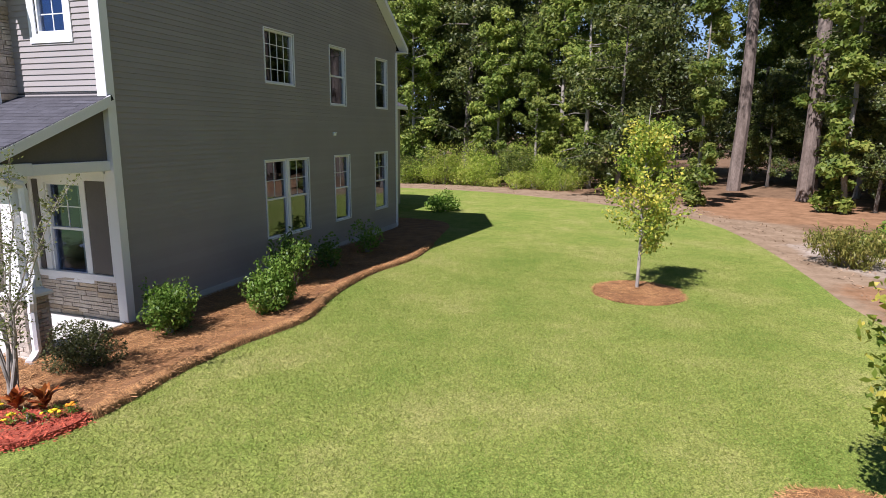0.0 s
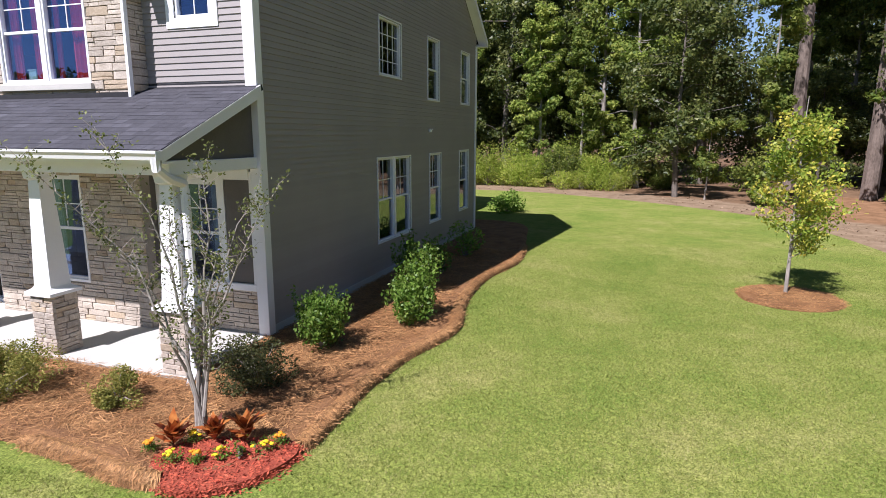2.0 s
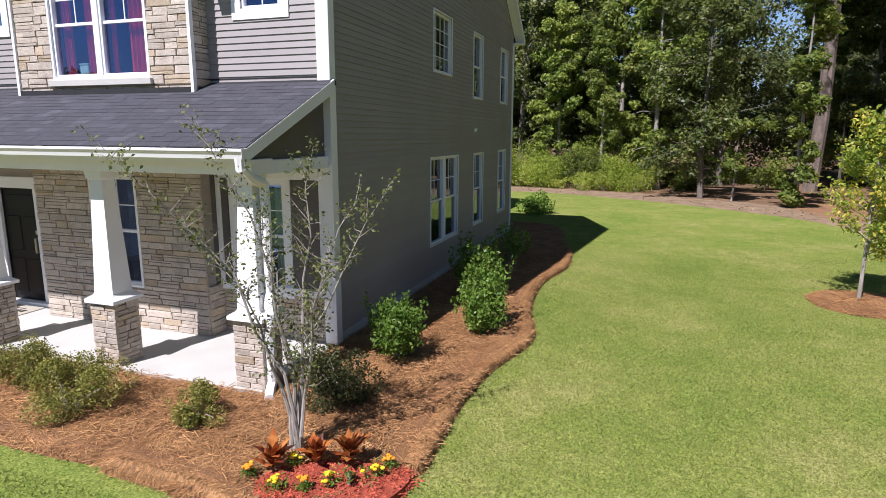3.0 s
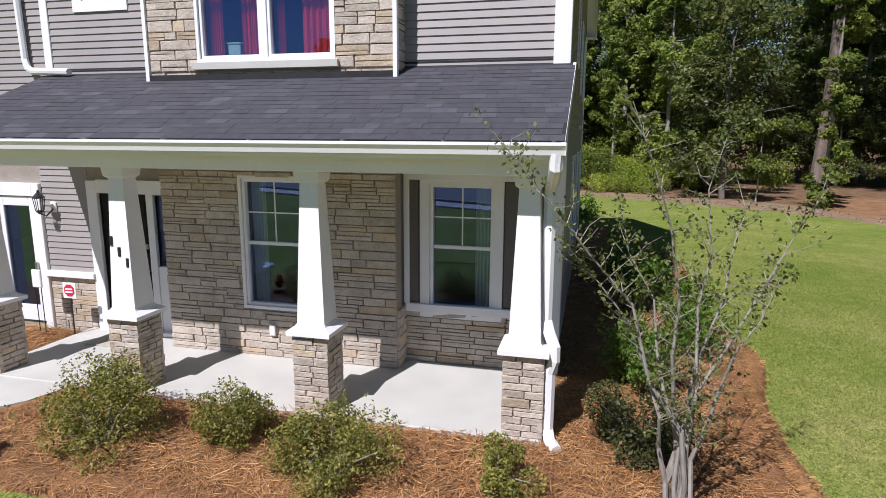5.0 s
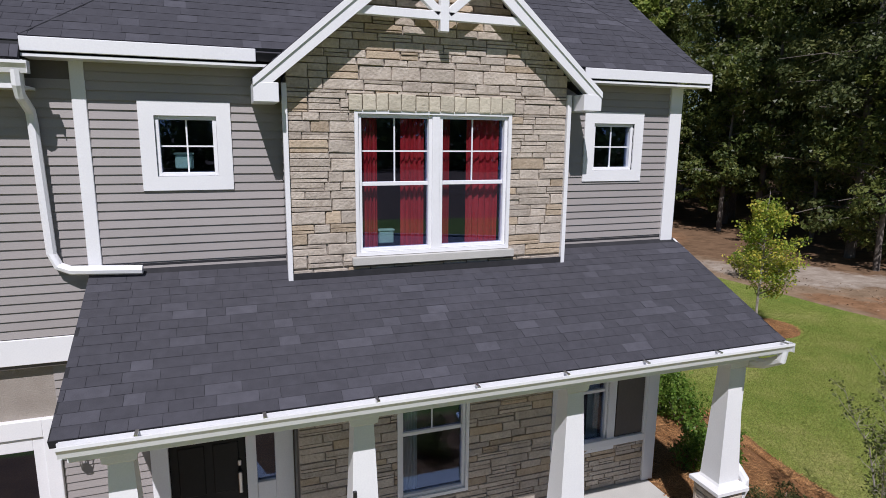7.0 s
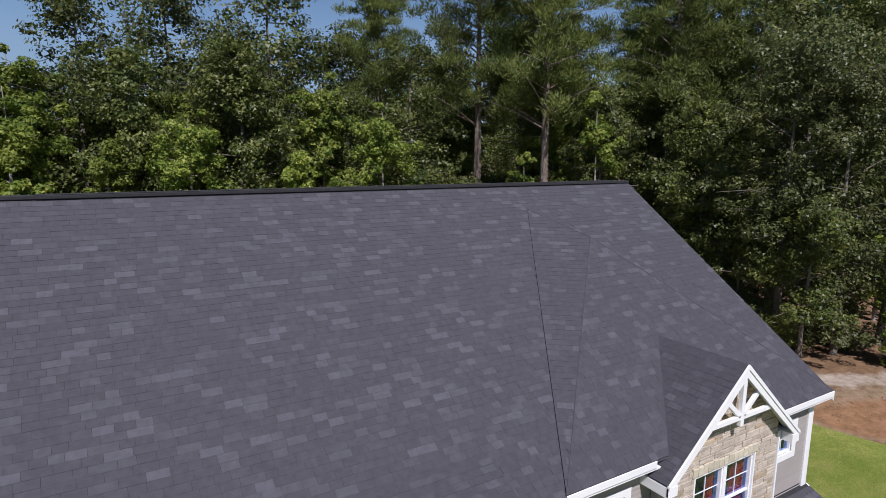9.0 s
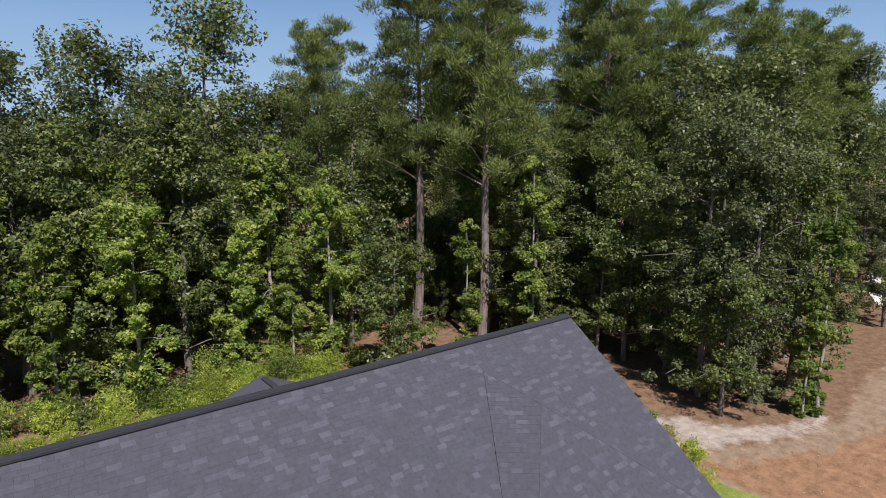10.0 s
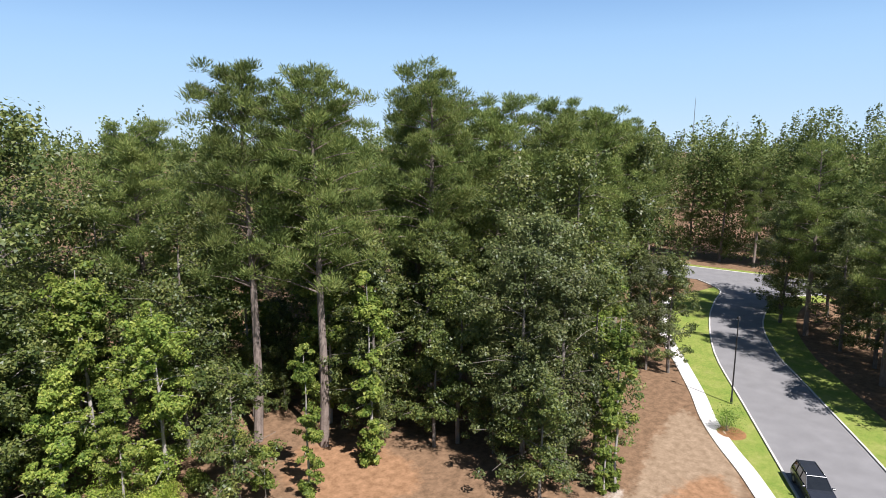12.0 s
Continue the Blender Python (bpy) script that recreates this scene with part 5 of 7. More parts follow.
sheet("road", KERB_NEAR + KERB_FAR[::-1], 0.04, M_ASPH, "grey asphalt street", "road")
sheet("road", [(105.5, -70), (117, -70), (117, 70), (105.5, 70)], 0.044, M_ASPH, "grey asphalt cross street", "road")
sheet("verge", shifted(KERB_NEAR[:-3], 0.18) + shifted(mid_line, -0.7)[::-1], 0.03, M_LAWN, "strip of grass between kerb and sidewalk", "grass")
sheet("verge", shifted(KERB_FAR, -0.18) + shifted(KERB_FAR, -4.4)[::-1], 0.03, M_LAWN, "grass verge across the road", "grass")
sheet("verge", [(117.4, -70), (119.8, -70), (119.8, 70), (117.4, 70)], 0.03, M_LAWN, "strip of grass beyond the cross street", "grass")
for line, d0, d1 in ((KERB_NEAR, 0.0, 0.18), (KERB_FAR, -0.18, 0.0), ([(117, -70), (117, 70)], -0.45, 0.0)):
    tagged(part("kerb", ribbon(line, d0, d1, 0.0, 0.15), M_KERB), "pale concrete kerb along the street", "kerb", kind="structure")
walkway = thing("sidewalk", "pale concrete sidewalk beside the street", "sidewalk", kind="structure")
lo_edge, hi_edge = shifted(mid_line, -0.76), shifted(mid_line, 0.76)
for k in range(len(mid_line) - 1):
    bm = bmesh.new()
    a, b, c, d = (Vector(v) for v in (lo_edge[k], lo_edge[k + 1], hi_edge[k + 1], hi_edge[k]))
    n = max(1, round((b - a).length / 1.6))
    for i in range(n):
        f0, f1 = i / n + 0.004, (i + 1) / n - 0.004
        bm = bmesh.new()
        prism(bm, [tuple(a.lerp(b, f0)), tuple(a.lerp(b, f1)), tuple(d.lerp(c, f1)), tuple(d.lerp(c, f0))], "z", 0.0, 0.09)
        part("slab", bm, M_WALK, walkway)


# ---- trees ----
def crown_leaves(clumps, radius, outward, per, size, rs, slim=0.75):
    """Clumps of leaves, denser towards each clump's skin, facing out and up to the light."""
    n = len(clumps) * per
    c, r, o = (np.repeat(np.array(v), per, axis=0) for v in (clumps, radius, outward))
    d = rs.normal(size=(n, 3))
    d /= np.linalg.norm(d, axis=1)[:, None]
    p = c + d * (r * rs.uniform(0.35, 1.12, n) ** 0.7)[:, None] * [1, 1, 0.72]
    return leaves_facing(p, d * 0.7 + o * 0.35 + [0, 0, 0.55], size, rs, slim)


def broadleaf(name, seed, h, base, spread, clumps, per, size, mat, bark, label, trunk=0.16, puff=1.0):
    """A tapered trunk with limbs and an uneven crown of leaf clumps with gaps."""
    rs = np.random.RandomState(seed)
    t = thing(name, label, "tree")
    V, F = [], []
    wob = rs.normal(0, 0.10, (7, 2)).cumsum(0) * h / 16
    spine = [Vector((wob[k][0] if k else 0, wob[k][1] if k else 0, h * 0.93 * k / 6)) for k in range(7)]
    tube(V, F, spine, [trunk * (1 - 0.88 * k / 6) for k in range(7)], 8)
    pts, rad, out = [], [], []
    limbs = int(clumps / 6)
    for i in range(limbs):
        f = rs.uniform(0, 1) ** 0.85
        z = base + (h * 0.94 - base) * f
        prof = (math.sin(math.pi * min(1, 0.16 + 0.75 * f)) ** 0.7) * (1 - 0.25 * f) + 0.12
        L = spread * prof * rs.uniform(0.6, 1.15)
        w = rs.uniform(0, 2 * math.pi)
        s = spine[0].lerp(spine[-1], min(1, z / (h * 0.93)))
        k = min(5, int(z / (h * 0.93) * 6))
        s = spine[k].lerp(spine[k + 1], z / (h * 0.93) * 6 - k)
        tip = s + Vector((math.cos(w) * L, math.sin(w) * L, L * rs.uniform(-0.15, 0.55)))
        mid = s.lerp(tip, 0.5) + Vector((0, 0, 0.08 * L))
        tube(V, F, [s, mid, tip], [trunk * 0.28 * (1 - 0.6 * f), trunk * 0.16 * (1 - 0.5 * f), 0.012], 5)
        for j in range(6):
            q = s.lerp(tip, rs.uniform(0.22, 1.08)) + Vector(rs.normal(0, 0.24 * spread ** 0.5, 3))
            pts.append((q.x, q.y, max(q.z, 0.3)))
            rad.append(puff * rs.uniform(0.5, 1.0) * (0.26 + 0.14 * spread))
            out.append((math.cos(w), math.sin(w), 0.0))
    part("trunk", (V, [], F), bark, t)
    LV, LF = crown_leaves(pts, rad, out, per, size, rs)
    LV[:, 2] = np.maximum(LV[:, 2], 0.05)
    part_np("crown", LV, LF, mat, t)
    return t


def pine(name, seed, h, start, spread, label, trunk=0.26, limbs=74, per=200):
    """A bare lower trunk and a full rounded crown of upswept needle tufts on long limbs."""
    rs = np.random.RandomState(seed)
    t = thing(name, label, "tree")
    V, F = [], []
    wob = rs.normal(0, 0.12, (8, 2)).cumsum(0)
    spine = [Vector((wob[k][0] if k else 0, wob[k][1] if k else 0, h * 0.97 * k / 7)) for k in range(8)]
    tube(V, F, spine, [trunk * (1 - 0.90 * (k / 7) ** 1.2) for k in range(8)], 9)
    C, R = [], []
    for i in range(limbs):
        f = (i + rs.uniform(0, 1)) / limbs
        z = h * (start + (0.97 - start) * f)
        k = min(6, int(z / (h * 0.97) * 7))
        s = spine[k].lerp(spine[k + 1], z / (h * 0.97) * 7 - k)
        L = spread * math.sqrt(max(0.02, 1 - ((f - 0.34) / 0.72) ** 2)) * rs.uniform(0.5, 1.08)
        w = i * 2.4 + rs.uniform(-0.5, 0.5)
        tip = s + Vector((math.cos(w) * L, math.sin(w) * L, L * rs.uniform(0.0, 0.35) - 0.5 * (1 - f)))
        mid = s.lerp(tip, 0.5) - Vector((0, 0, 0.06 * L))
        tube(V, F, [s - Vector((0, 0, 0.2 * L)), mid, tip], [0.085 * (1.1 - 0.7 * f), 0.045, 0.015], 5)
        for g in (1.0, 0.72, 0.46):
            if g * L < 0.9 and g < 1:
                continue
            q = s.lerp(tip, g) + Vector(rs.normal(0, 0.42, 3))
            C.append((q.x, q.y, q.z))
            R.append(rs.uniform(0.7, 1.25) * (1.15 - 0.3 * f))
    part("trunk", (V, [], F), M_BARK, t)
    C, R = np.repeat(np.array(C), per, axis=0), np.repeat(np.array(R), per)[:, None]
    d = rs.normal(size=C.shape)
    d /= np.linalg.norm(d, axis=1)[:, None]
    c = C + d * R * rs.uniform(0.2, 1.0, (len(C), 1)) * [1, 1, 0.62]
    g = d * [1, 1, 0.5] + rs.normal(0, 0.4, C.shape) + [0, 0, 0.9]
    g /= np.linalg.norm(g, axis=1)[:, None]
    L = rs.uniform(0.24, 0.46, (len(c), 1))
    w = np.cross(g, rs.normal(size=c.shape))
    w /= np.linalg.norm(w, axis=1)[:, None]
    NV = np.stack([c - w * 0.04, c + w * 0.04, c + g * L], 1).reshape(-1, 3)
    part_np("crown", NV, np.arange(len(NV)).reshape(-1, 3), L_PINE, t)
    return t


def place(ob, x, y, turn=0.0, s=1.0, tall=1.0):
    return pose(x, y, 0, 0, 0, turn) @ Matrix.Diagonal((s, s, s * tall, 1))


SPECIES = {
    "gum_a": lambda: broadleaf("sweetgum_tree", 11, 17.0, 1.2, 3.0, 200, 82, 0.23, L_GUM, M_GREYBARK, "tall sweetgum with bright green leaves low to the ground", 0.2),
    "gum_b": lambda: broadleaf("sweetgum_tree", 12, 13.0, 0.5, 1.9, 160, 76, 0.21, L_GUM, M_GREYBARK, "slender sweetgum hung with bright green leaves", 0.14),
    "oak_a": lambda: broadleaf("oak_tree", 13, 18.0, 2.2, 4.2, 240, 72, 0.235, L_OAK, M_DARKBARK, "dark green oak at the wood's edge", 0.26),
    "oak_b": lambda: broadleaf("oak_tree", 14, 25.0, 4.0, 5.2, 420, 46, 0.28, L_OAK, M_DARKBARK, "tall dark green oak in the wood", 0.32, 1.35),
    "olive": lambda: broadleaf("maple_tree", 15, 19.0, 0.6, 4.4, 300, 84, 0.20, L_BROWN, M_DARKBARK, "rounded olive-green tree with fine dull leaves", 0.24),
    "cedar": lambda: broadleaf("holly_tree", 16, 9.0, 0.25, 2.2, 150, 62, 0.165, L_OAK, M_DARKBARK, "dense dark evergreen understorey tree", 0.13),
    "sapling": lambda: broadleaf("sapling", 17, 6.0, 0.4, 1.5, 72, 56, 0.21, L_GUM, M_GREYBARK, "young broadleaf sapling under the taller trees", 0.07),
    "ivy": lambda: broadleaf("ivy_clad_tree", 20, 13.0, 0.15, 1.05, 130, 74, 0.19, L_GUM, M_GREYBARK, "slim tree trunk clad in bright green leaves from the ground up", 0.11),
    "pine_a": lambda: pine("pine_tree", 18, 31.0, 0.46, 5.6, "tall pine with a bare brown trunk and high crown", 0.41),
    "pine_b": lambda: pine("pine_tree", 19, 26.0, 0.36, 4.6, "pine with an open tufted crown", 0.36, 58, 170),
}
PROTO = {}


def plant(kind, x, y, s=1.0, tall=1.0, turn=None):
    turn = rnd.uniform(0, 360) if turn is None else turn
    m = place(None, x, y, turn, s, tall)
    if kind not in PROTO:
        PROTO[kind] = SPECIES[kind]()
        PROTO[kind].matrix_basis = m
        PROTO[kind]["group"] = "trees of the wood"
        return PROTO[kind]
    src = PROTO[kind]
    keep = src.matrix_basis.copy()
    src.matrix_basis = Matrix.Identity(4)
    ob = copy_thing(src, m)
    src.matrix_basis = keep
    return ob


# trees whose places can be told
KNOWN = [("gum_a", 5.3, 33.5, 0.95), ("pine_a", 14.5, 35.6, 1.06), ("pine_a", 17.5, 30.2, 1.045), ("ivy", 11.7, 25.3, 1.0), ("ivy", 18.0, 24.5, 1.35), ("oak_a", 20.8, 26.8, 0.95),
         ("cedar", 23.2, 22.3, 1.35), ("cedar", 19.6, 25.6, 0.75), ("olive", 23.0, 13.4, 1.05), ("olive", 24.8, 10.6, 0.95), ("ivy", 26.2, 6.9, 1.2), ("oak_a", 29.8, 10.2, 0.95), ("olive", 28.0, 15.0, 1.15),
         ("gum_b", -1.6, 34.6, 0.95), ("gum_b", 1.6, 33.4, 0.8), ("gum_a", -8.5, 35.5, 0.9), ("oak_a", -4.6, 37.5, 1.1), ("cedar", 7.5, 28.2, 1.3), ("gum_b", -13.0, 36.0, 1.0), ("gum_a", -18.0, 37.0, 1.0),
         ("oak_b", 9.5, 38.5, 0.85), ("oak_a", 24.0, 30.0, 1.0), ("gum_a", 20.8, 33.0, 1.0), ("oak_a", 53.2, 11.0, 0.78), ("olive", 52.6, 13.4, 0.75), ("oak_b", 58.0, 17.6, 1.12), ("gum_b", 36.0, 13.0, 1.2), ("cedar", 21.2, 10.8, 1.15), ("ivy", 25.2, 7.4, 0.75),
         ("sapling", 9.0, 27.2, 0.75), ("cedar", 25.4, 17.5, 1.1), ("oak_a", 25.0, 21.0, 0.9), ("pine_a", 24.0, 37.0, 0.98), ("pine_a", 10.0, 44.0, 0.91), ("oak_b", 6.0, 44.5, 0.92), ("gum_a", 2.8, 39.5, 1.1), ("oak_a", -3.4, 41.0, 1.1), ("oak_b", -0.4, 45.0, 1.17), ("oak_b", -7.6, 45.0, 1.02), ("oak_b", -14.0, 42.0, 0.95), ("oak_b", -24.0, 41.0, 0.95),
         ("pine_a", 28.9, 27.2, 1.075), ("pine_a", 37.8, 24.6, 1.0), ("pine_a", 43.7, 21.6, 1.0), ("pine_a", 50.2, 19.6, 0.97), ("pine_a", 58.0, 20.0, 0.95), ("pine_a", 34.0, 33.0, 1.0), ("oak_a", 26.3, 25.0, 1.05), ("oak_b", 33.0, 19.5, 1.0), ("oak_b", 40.5, 17.0, 1.05),
         ("cedar", 17.2, 40.0, 0.9), ("cedar", 20.0, 38.6, 0.8), ("cedar", 22.6, 36.4, 0.9), ("cedar", 25.6, 34.0, 0.9), ("cedar", 13.4, 41.0, 0.85), ("cedar", 21.6, 41.5, 1.1), ("cedar", 27.5, 37.5, 1.1)]
taken = []
for kind, x, y, s in KNOWN:
    plant(kind, x, y, s)
    taken.append((x, y))


def wood(count, box_, kinds, gap, allowed, smin=0.85, smax=1.15):
    made = tries = 0
    while made < count and tries < count * 60:
        tries += 1
        x, y = rnd.uniform(box_[0], box_[1]), rnd.uniform(box_[2], box_[3])
        if not allowed(x, y) or any((x - a) ** 2 + (y - b) ** 2 < gap * gap for a, b in taken):
            continue
        taken.append((x, y))
        plant(rnd.choice(kinds), x, y, rnd.uniform(smin, smax), rnd.uniform(0.92, 1.08))
        made += 1


def in_wood(x, y):
    p = Vector((x, y)) - r0
    off = p.dot(rn)
    edge_y = 36.0 if x < 8 else (38.0 if x < 21 else (25.0 if x < 28 else 17.0))
    return y > edge_y and off > 11.0


def across(x, y):
    p = Vector((x, y)) - r0
    return p.dot(rn) < -17.0 and x < 98


wood(17, (-36, 30, 30, 47), ["gum_a", "oak_a", "gum_a", "oak_a", "cedar", "gum_a"], 3.0, in_wood)
wood(11, (26, 70, 14, 40), ["olive", "oak_a", "oak_b", "pine_b", "pine_a"], 4.2, in_wood)
wood(6, (18, 66, 40, 62), ["pine_a", "pine_b", "oak_b"], 5.0, in_wood, 0.85, 0.95)
wood(7, (-32, 8, 50, 64), ["oak_b", "gum_a", "oak_b"], 4.0, in_wood, 0.8, 0.95)
wood(12, (-34, 40, 34, 48), ["sapling", "cedar"], 1.8, in_wood, 0.8, 1.3)
for k in range(8):
    q = along(12 + 5.8 * k, (-16.2 if k < 5 else -12.4) - 1.6 * (k % 2))
    plant(("oak_a", "olive", "pine_b")[k % 3], q[0], q[1], (0.95, 1.0, 1.02)[k % 3])
    taken.append(q)
for k in range(10):
    q = (124 + 3 * (k % 3), -30 + 7.4 * k)
    plant(("pine_b", "pine_a")[k % 2], q[0], q[1], (0.85, 0.78)[k % 2])
for k in range(7):
    q = along(10 + 7.0 * k, -20.5 - 1.5 * (k % 2))
    plant(("oak_b", "oak_a")[k % 2], q[0], q[1], (0.8, 0.95)[k % 2])
    taken.append(q)
wood(4, (44, 90, -32, 6), ["oak_a", "olive", "pine_b", "oak_b"], 3.6, across, 0.8, 1.0)

# ---- the wood beyond, as one mass ----


def far_wood():
    rs = np.random.RandomState(41)
    cs, sz, fc = [], [], []
    n = 0
    while n < 860:
        ahead = rs.uniform() < 0.86
        w = radians(rs.uniform(-8, 100)) if ahead else radians(rs.uniform(100, 352))
        d = 74 + 310 * rs.uniform() ** 1.9 if ahead else rs.uniform(230, 380)
        x, y = 6 + math.cos(w) * d, 6 + math.sin(w) * d
        if n >= 500:
            ahead, w, d = True, radians(rs.uniform(-8, 104)), rs.uniform(140, 620)
            x, y = 6 + math.cos(w) * d, 6 + math.sin(w) * d
        elif n % 5 == 0:
            x, y = rs.uniform(125, 156), rs.uniform(-35, 70)
            d = 130
        p = Vector((x, y)) - r0
        off, s = p.dot(rn), p.dot(rd)
        low = x < 18 and y > 0 and rs.uniform() < 0.5
        if (-14 < off < 11 and s < 78) or (96 < x < 121 and -75 < y < 75):
            continue
        if s <= 58 and off > 0 and y < 60 and x < 64 and y > -20:
            continue
        if n < 150:
            w = radians(rs.uniform(32, 128))
            d = rs.uniform(44, 60)
            x, y = 6 + math.cos(w) * d, 6 + math.sin(w) * d
            if n % 2 == 0:
                x, y = rs.uniform(126, 134), rs.uniform(-45, 60)
        h = rs.uniform(22, 33) if ahead or n % 5 == 0 else rs.uniform(14, 20)
        h = rs.uniform(13, 18) if low else h
        leafsize = 0.26 + d / 400
        m = int(1400 if d < 120 else (480 if d < 200 else 220))
        if n >= 500:
            leafsize, m = 0.8 + d / 500, 150
        elif n % 5 == 0:
            leafsize, m = (0.46, 1900) if x < 146 else (0.75, 500)
        if n % 5 == 0:
            h = rs.uniform(26, 35)
        if n < 150:
            h, leafsize, m = rs.uniform(5, 10), 0.36, 620
        f = rs.beta(1.5, 1.0, m)
        z = h * (0.02 + 0.98 * f)
        r = rs.uniform(3.2, 5.0) * np.sqrt(np.maximum(0.06, 1 - ((f - 0.55) / 0.48) ** 2)) * np.sqrt(rs.uniform(0.25, 1, m)) * (1 + 0.25 * np.sin(f * 19 + w * 40))
        a = rs.uniform(0, 2 * math.pi, m)
        knots = rs.randint(0, m, 44)
        own = knots[rs.randint(0, 44, m)]
        pull = rs.uniform(0.5, 0.92, m)
        px, py, pz = r * np.cos(a), r * np.sin(a), z.copy()
        px, py, pz = (v + (v[own] - v) * pull for v in (px, py, pz))
        cs.append(np.c_[x + px, y + py, pz])
        sz.append(np.full(m, leafsize))
        fc.append(np.c_[np.cos(a) * 0.7, np.sin(a) * 0.7, np.full(m, 0.6)])
        n += 1
    for k in range(150):
        w = radians(200 + 150 * (k + rs.uniform()) / 150)
        d = rs.uniform(95, 150)
        x, y, h = -4 + math.cos(w) * d, math.sin(w) * d, 5 + d * rs.uniform(0.035, 0.085)
        if k < 4:
            x, y, h = -27 - 3.5 * k, -54 - 2 * k, 13.5 - 1.2 * k
        m = 420
        f, a = rs.uniform(0, 1, m), rs.uniform(0, 2 * math.pi, m)
        r = rs.uniform(3.5, 6.0) * np.sin(np.pi * np.clip(0.2 + 0.75 * f, 0, 1)) ** 0.6 * np.sqrt(rs.uniform(0.2, 1, m))
        cs.append(np.c_[x + r * np.cos(a), y + r * np.sin(a), h * f])
        sz.append(np.full(m, 1.1))
        fc.append(np.c_[np.cos(a) * 0.7, np.sin(a) * 0.7, np.full(m, 0.6)])
    c, s = np.concatenate(cs), np.concatenate(sz)[:, None]
    V, F = leaves_facing(c, np.concatenate(fc), 1.0, rs, 0.8)
    mid = np.repeat(c, 3, axis=0)
    V = mid + (V - mid) * np.repeat(s, 3, axis=0)
    o = new("far_wood", mesh_np("far_wood", V, F, L_PINE))
    return tagged(o, "distant mass of pine and oak wood", "woods", kind="stuff")


far_wood()


# ---- grass blades of the near lawn ----
L_GRASS = leaf_material("grass_blade", ((0.172, 0.232, 0.040), (0.285, 0.320, 0.070), (0.46, 0.44, 0.17)), 0.7, 0.35, 0.42)


def grass_blades():
    """Short leaning blades, thick on the ground close by and thinner further off."""
    rs = np.random.RandomState(77)
    n = 470000
    x, y = rs.uniform(-3.0, 14.0, n), rs.uniform(-7.4, 12.0, n)
    keep = rs.uniform(0, 1, n) < np.clip(1.0 - (y + 1.0) * 0.077, 0.0, 1.0) * np.clip((13.2 - x) / 2.0, 0.0, 1.0) * np.clip((y + 7.4) / 3.2, 0.0, 1.0) * np.clip((x + 3.0) / 2.0, 0.0, 1.0)
    keep &= ((x - 9.1) ** 2 + (y - 5.95) ** 2 > 1.25) & ((x - 11.35) ** 2 + (y + 2.5) ** 2 > 0.85)
    rim = np.array([q[1] for q in edge if q[0] > 1.5 and -3.6 < q[1] < 12.0]), np.array([q[0] for q in edge if q[0] > 1.5 and -3.6 < q[1] < 12.0])
    keep &= x > np.where(y > -3.4, np.interp(y, *rim) + 0.05, np.where(y < -4.35, -20.0, 2.7))
    x, y = x[keep], y[keep]
    m = len(x)
    c = np.c_[x, y, np.full(m, 0.018)]
    g = np.c_[rs.normal(0, 0.62, (m, 2)), np.full(m, 0.62)]
    g /= np.linalg.norm(g, axis=1)[:, None]
    w = np.cross(g, rs.normal(size=c.shape))
    w /= np.linalg.norm(w, axis=1)[:, None]
    V = np.stack([c - w * 0.006, c + w * 0.006, c + g * rs.uniform(0.022, 0.06, (m, 1))], 1).reshape(-1, 3)
    o = new("grass_blades", mesh_np("grass_blades", V, np.arange(len(V)).reshape(-1, 3), L_GRASS))
    return tagged(o, "short green and straw-coloured blades of mown grass", "grass", kind="stuff")


grass_blades()

# ---- shrubs and garden ----
def shrub(name, seed, x, y, w, h, n, leaf, mat, label, category="shrub", group="", z0=0.06, stems=9, flat=0.3, slim=0.55, lobes=9, shoots=0):
    """Woody stems from one foot and uneven lobes of leaves."""
    rs = np.random.RandomState(seed)
    t = thing(name, label, category, group)
    t.matrix_world = Matrix.Translation((x, y, z0))
    V, F = [], []
    tips = []
    for k in range(max(stems, lobes)):
        a = rs.uniform(0, 2 * math.pi)
        r = w / 2 * rs.uniform(0.15, 0.82)
        tip = Vector((math.cos(a) * r, math.sin(a) * r, h * rs.uniform(0.25, 0.88) * (1.1 - 0.45 * (2 * r / w) ** 2)))
        tube(V, F, [(math.cos(a) * 0.03, math.sin(a) * 0.03, -0.04), tip * 0.5 + Vector((0, 0, 0.05)), tip], [0.014, 0.009, 0.004], 5)
        tips.append((tip, rs.uniform(0.18, 0.32) * min(w, 1.3 * h)))
    part("stem_clump", (V, [], F), M_TWIG, t)
    c = []
    for k in range(n):
        tip, r = tips[rs.randint(len(tips))]
        d = rs.normal(size=3)
        d *= rs.uniform(0.35, 1.0) ** 0.5 * r / np.linalg.norm(d)
        f = rs.uniform()
        p = np.array(tip) * (1 if f < 0.72 else rs.uniform(0.4, 1)) + d
        p[2] = max(p[2], 0.03)
        c.append(p)
    for k in range(shoots):
        a, r = rs.uniform(0, 2 * math.pi), w / 2 * rs.uniform(0.1, 0.9)
        foot = np.array((math.cos(a) * r, math.sin(a) * r, h * rs.uniform(0.45, 0.75)))
        L = h * rs.uniform(0.3, 0.5)
        for f in rs.uniform(0, 1, 26):
            c.append(foot + np.array((math.cos(a) * 0.25 * f * L, math.sin(a) * 0.25 * f * L, f * L)) + rs.normal(0, leaf * 0.5, 3))
    LV, LF = leaves(np.array(c), leaf, rs, flat, slim)
    part_np("foliage", LV, LF, mat, t)
    return t


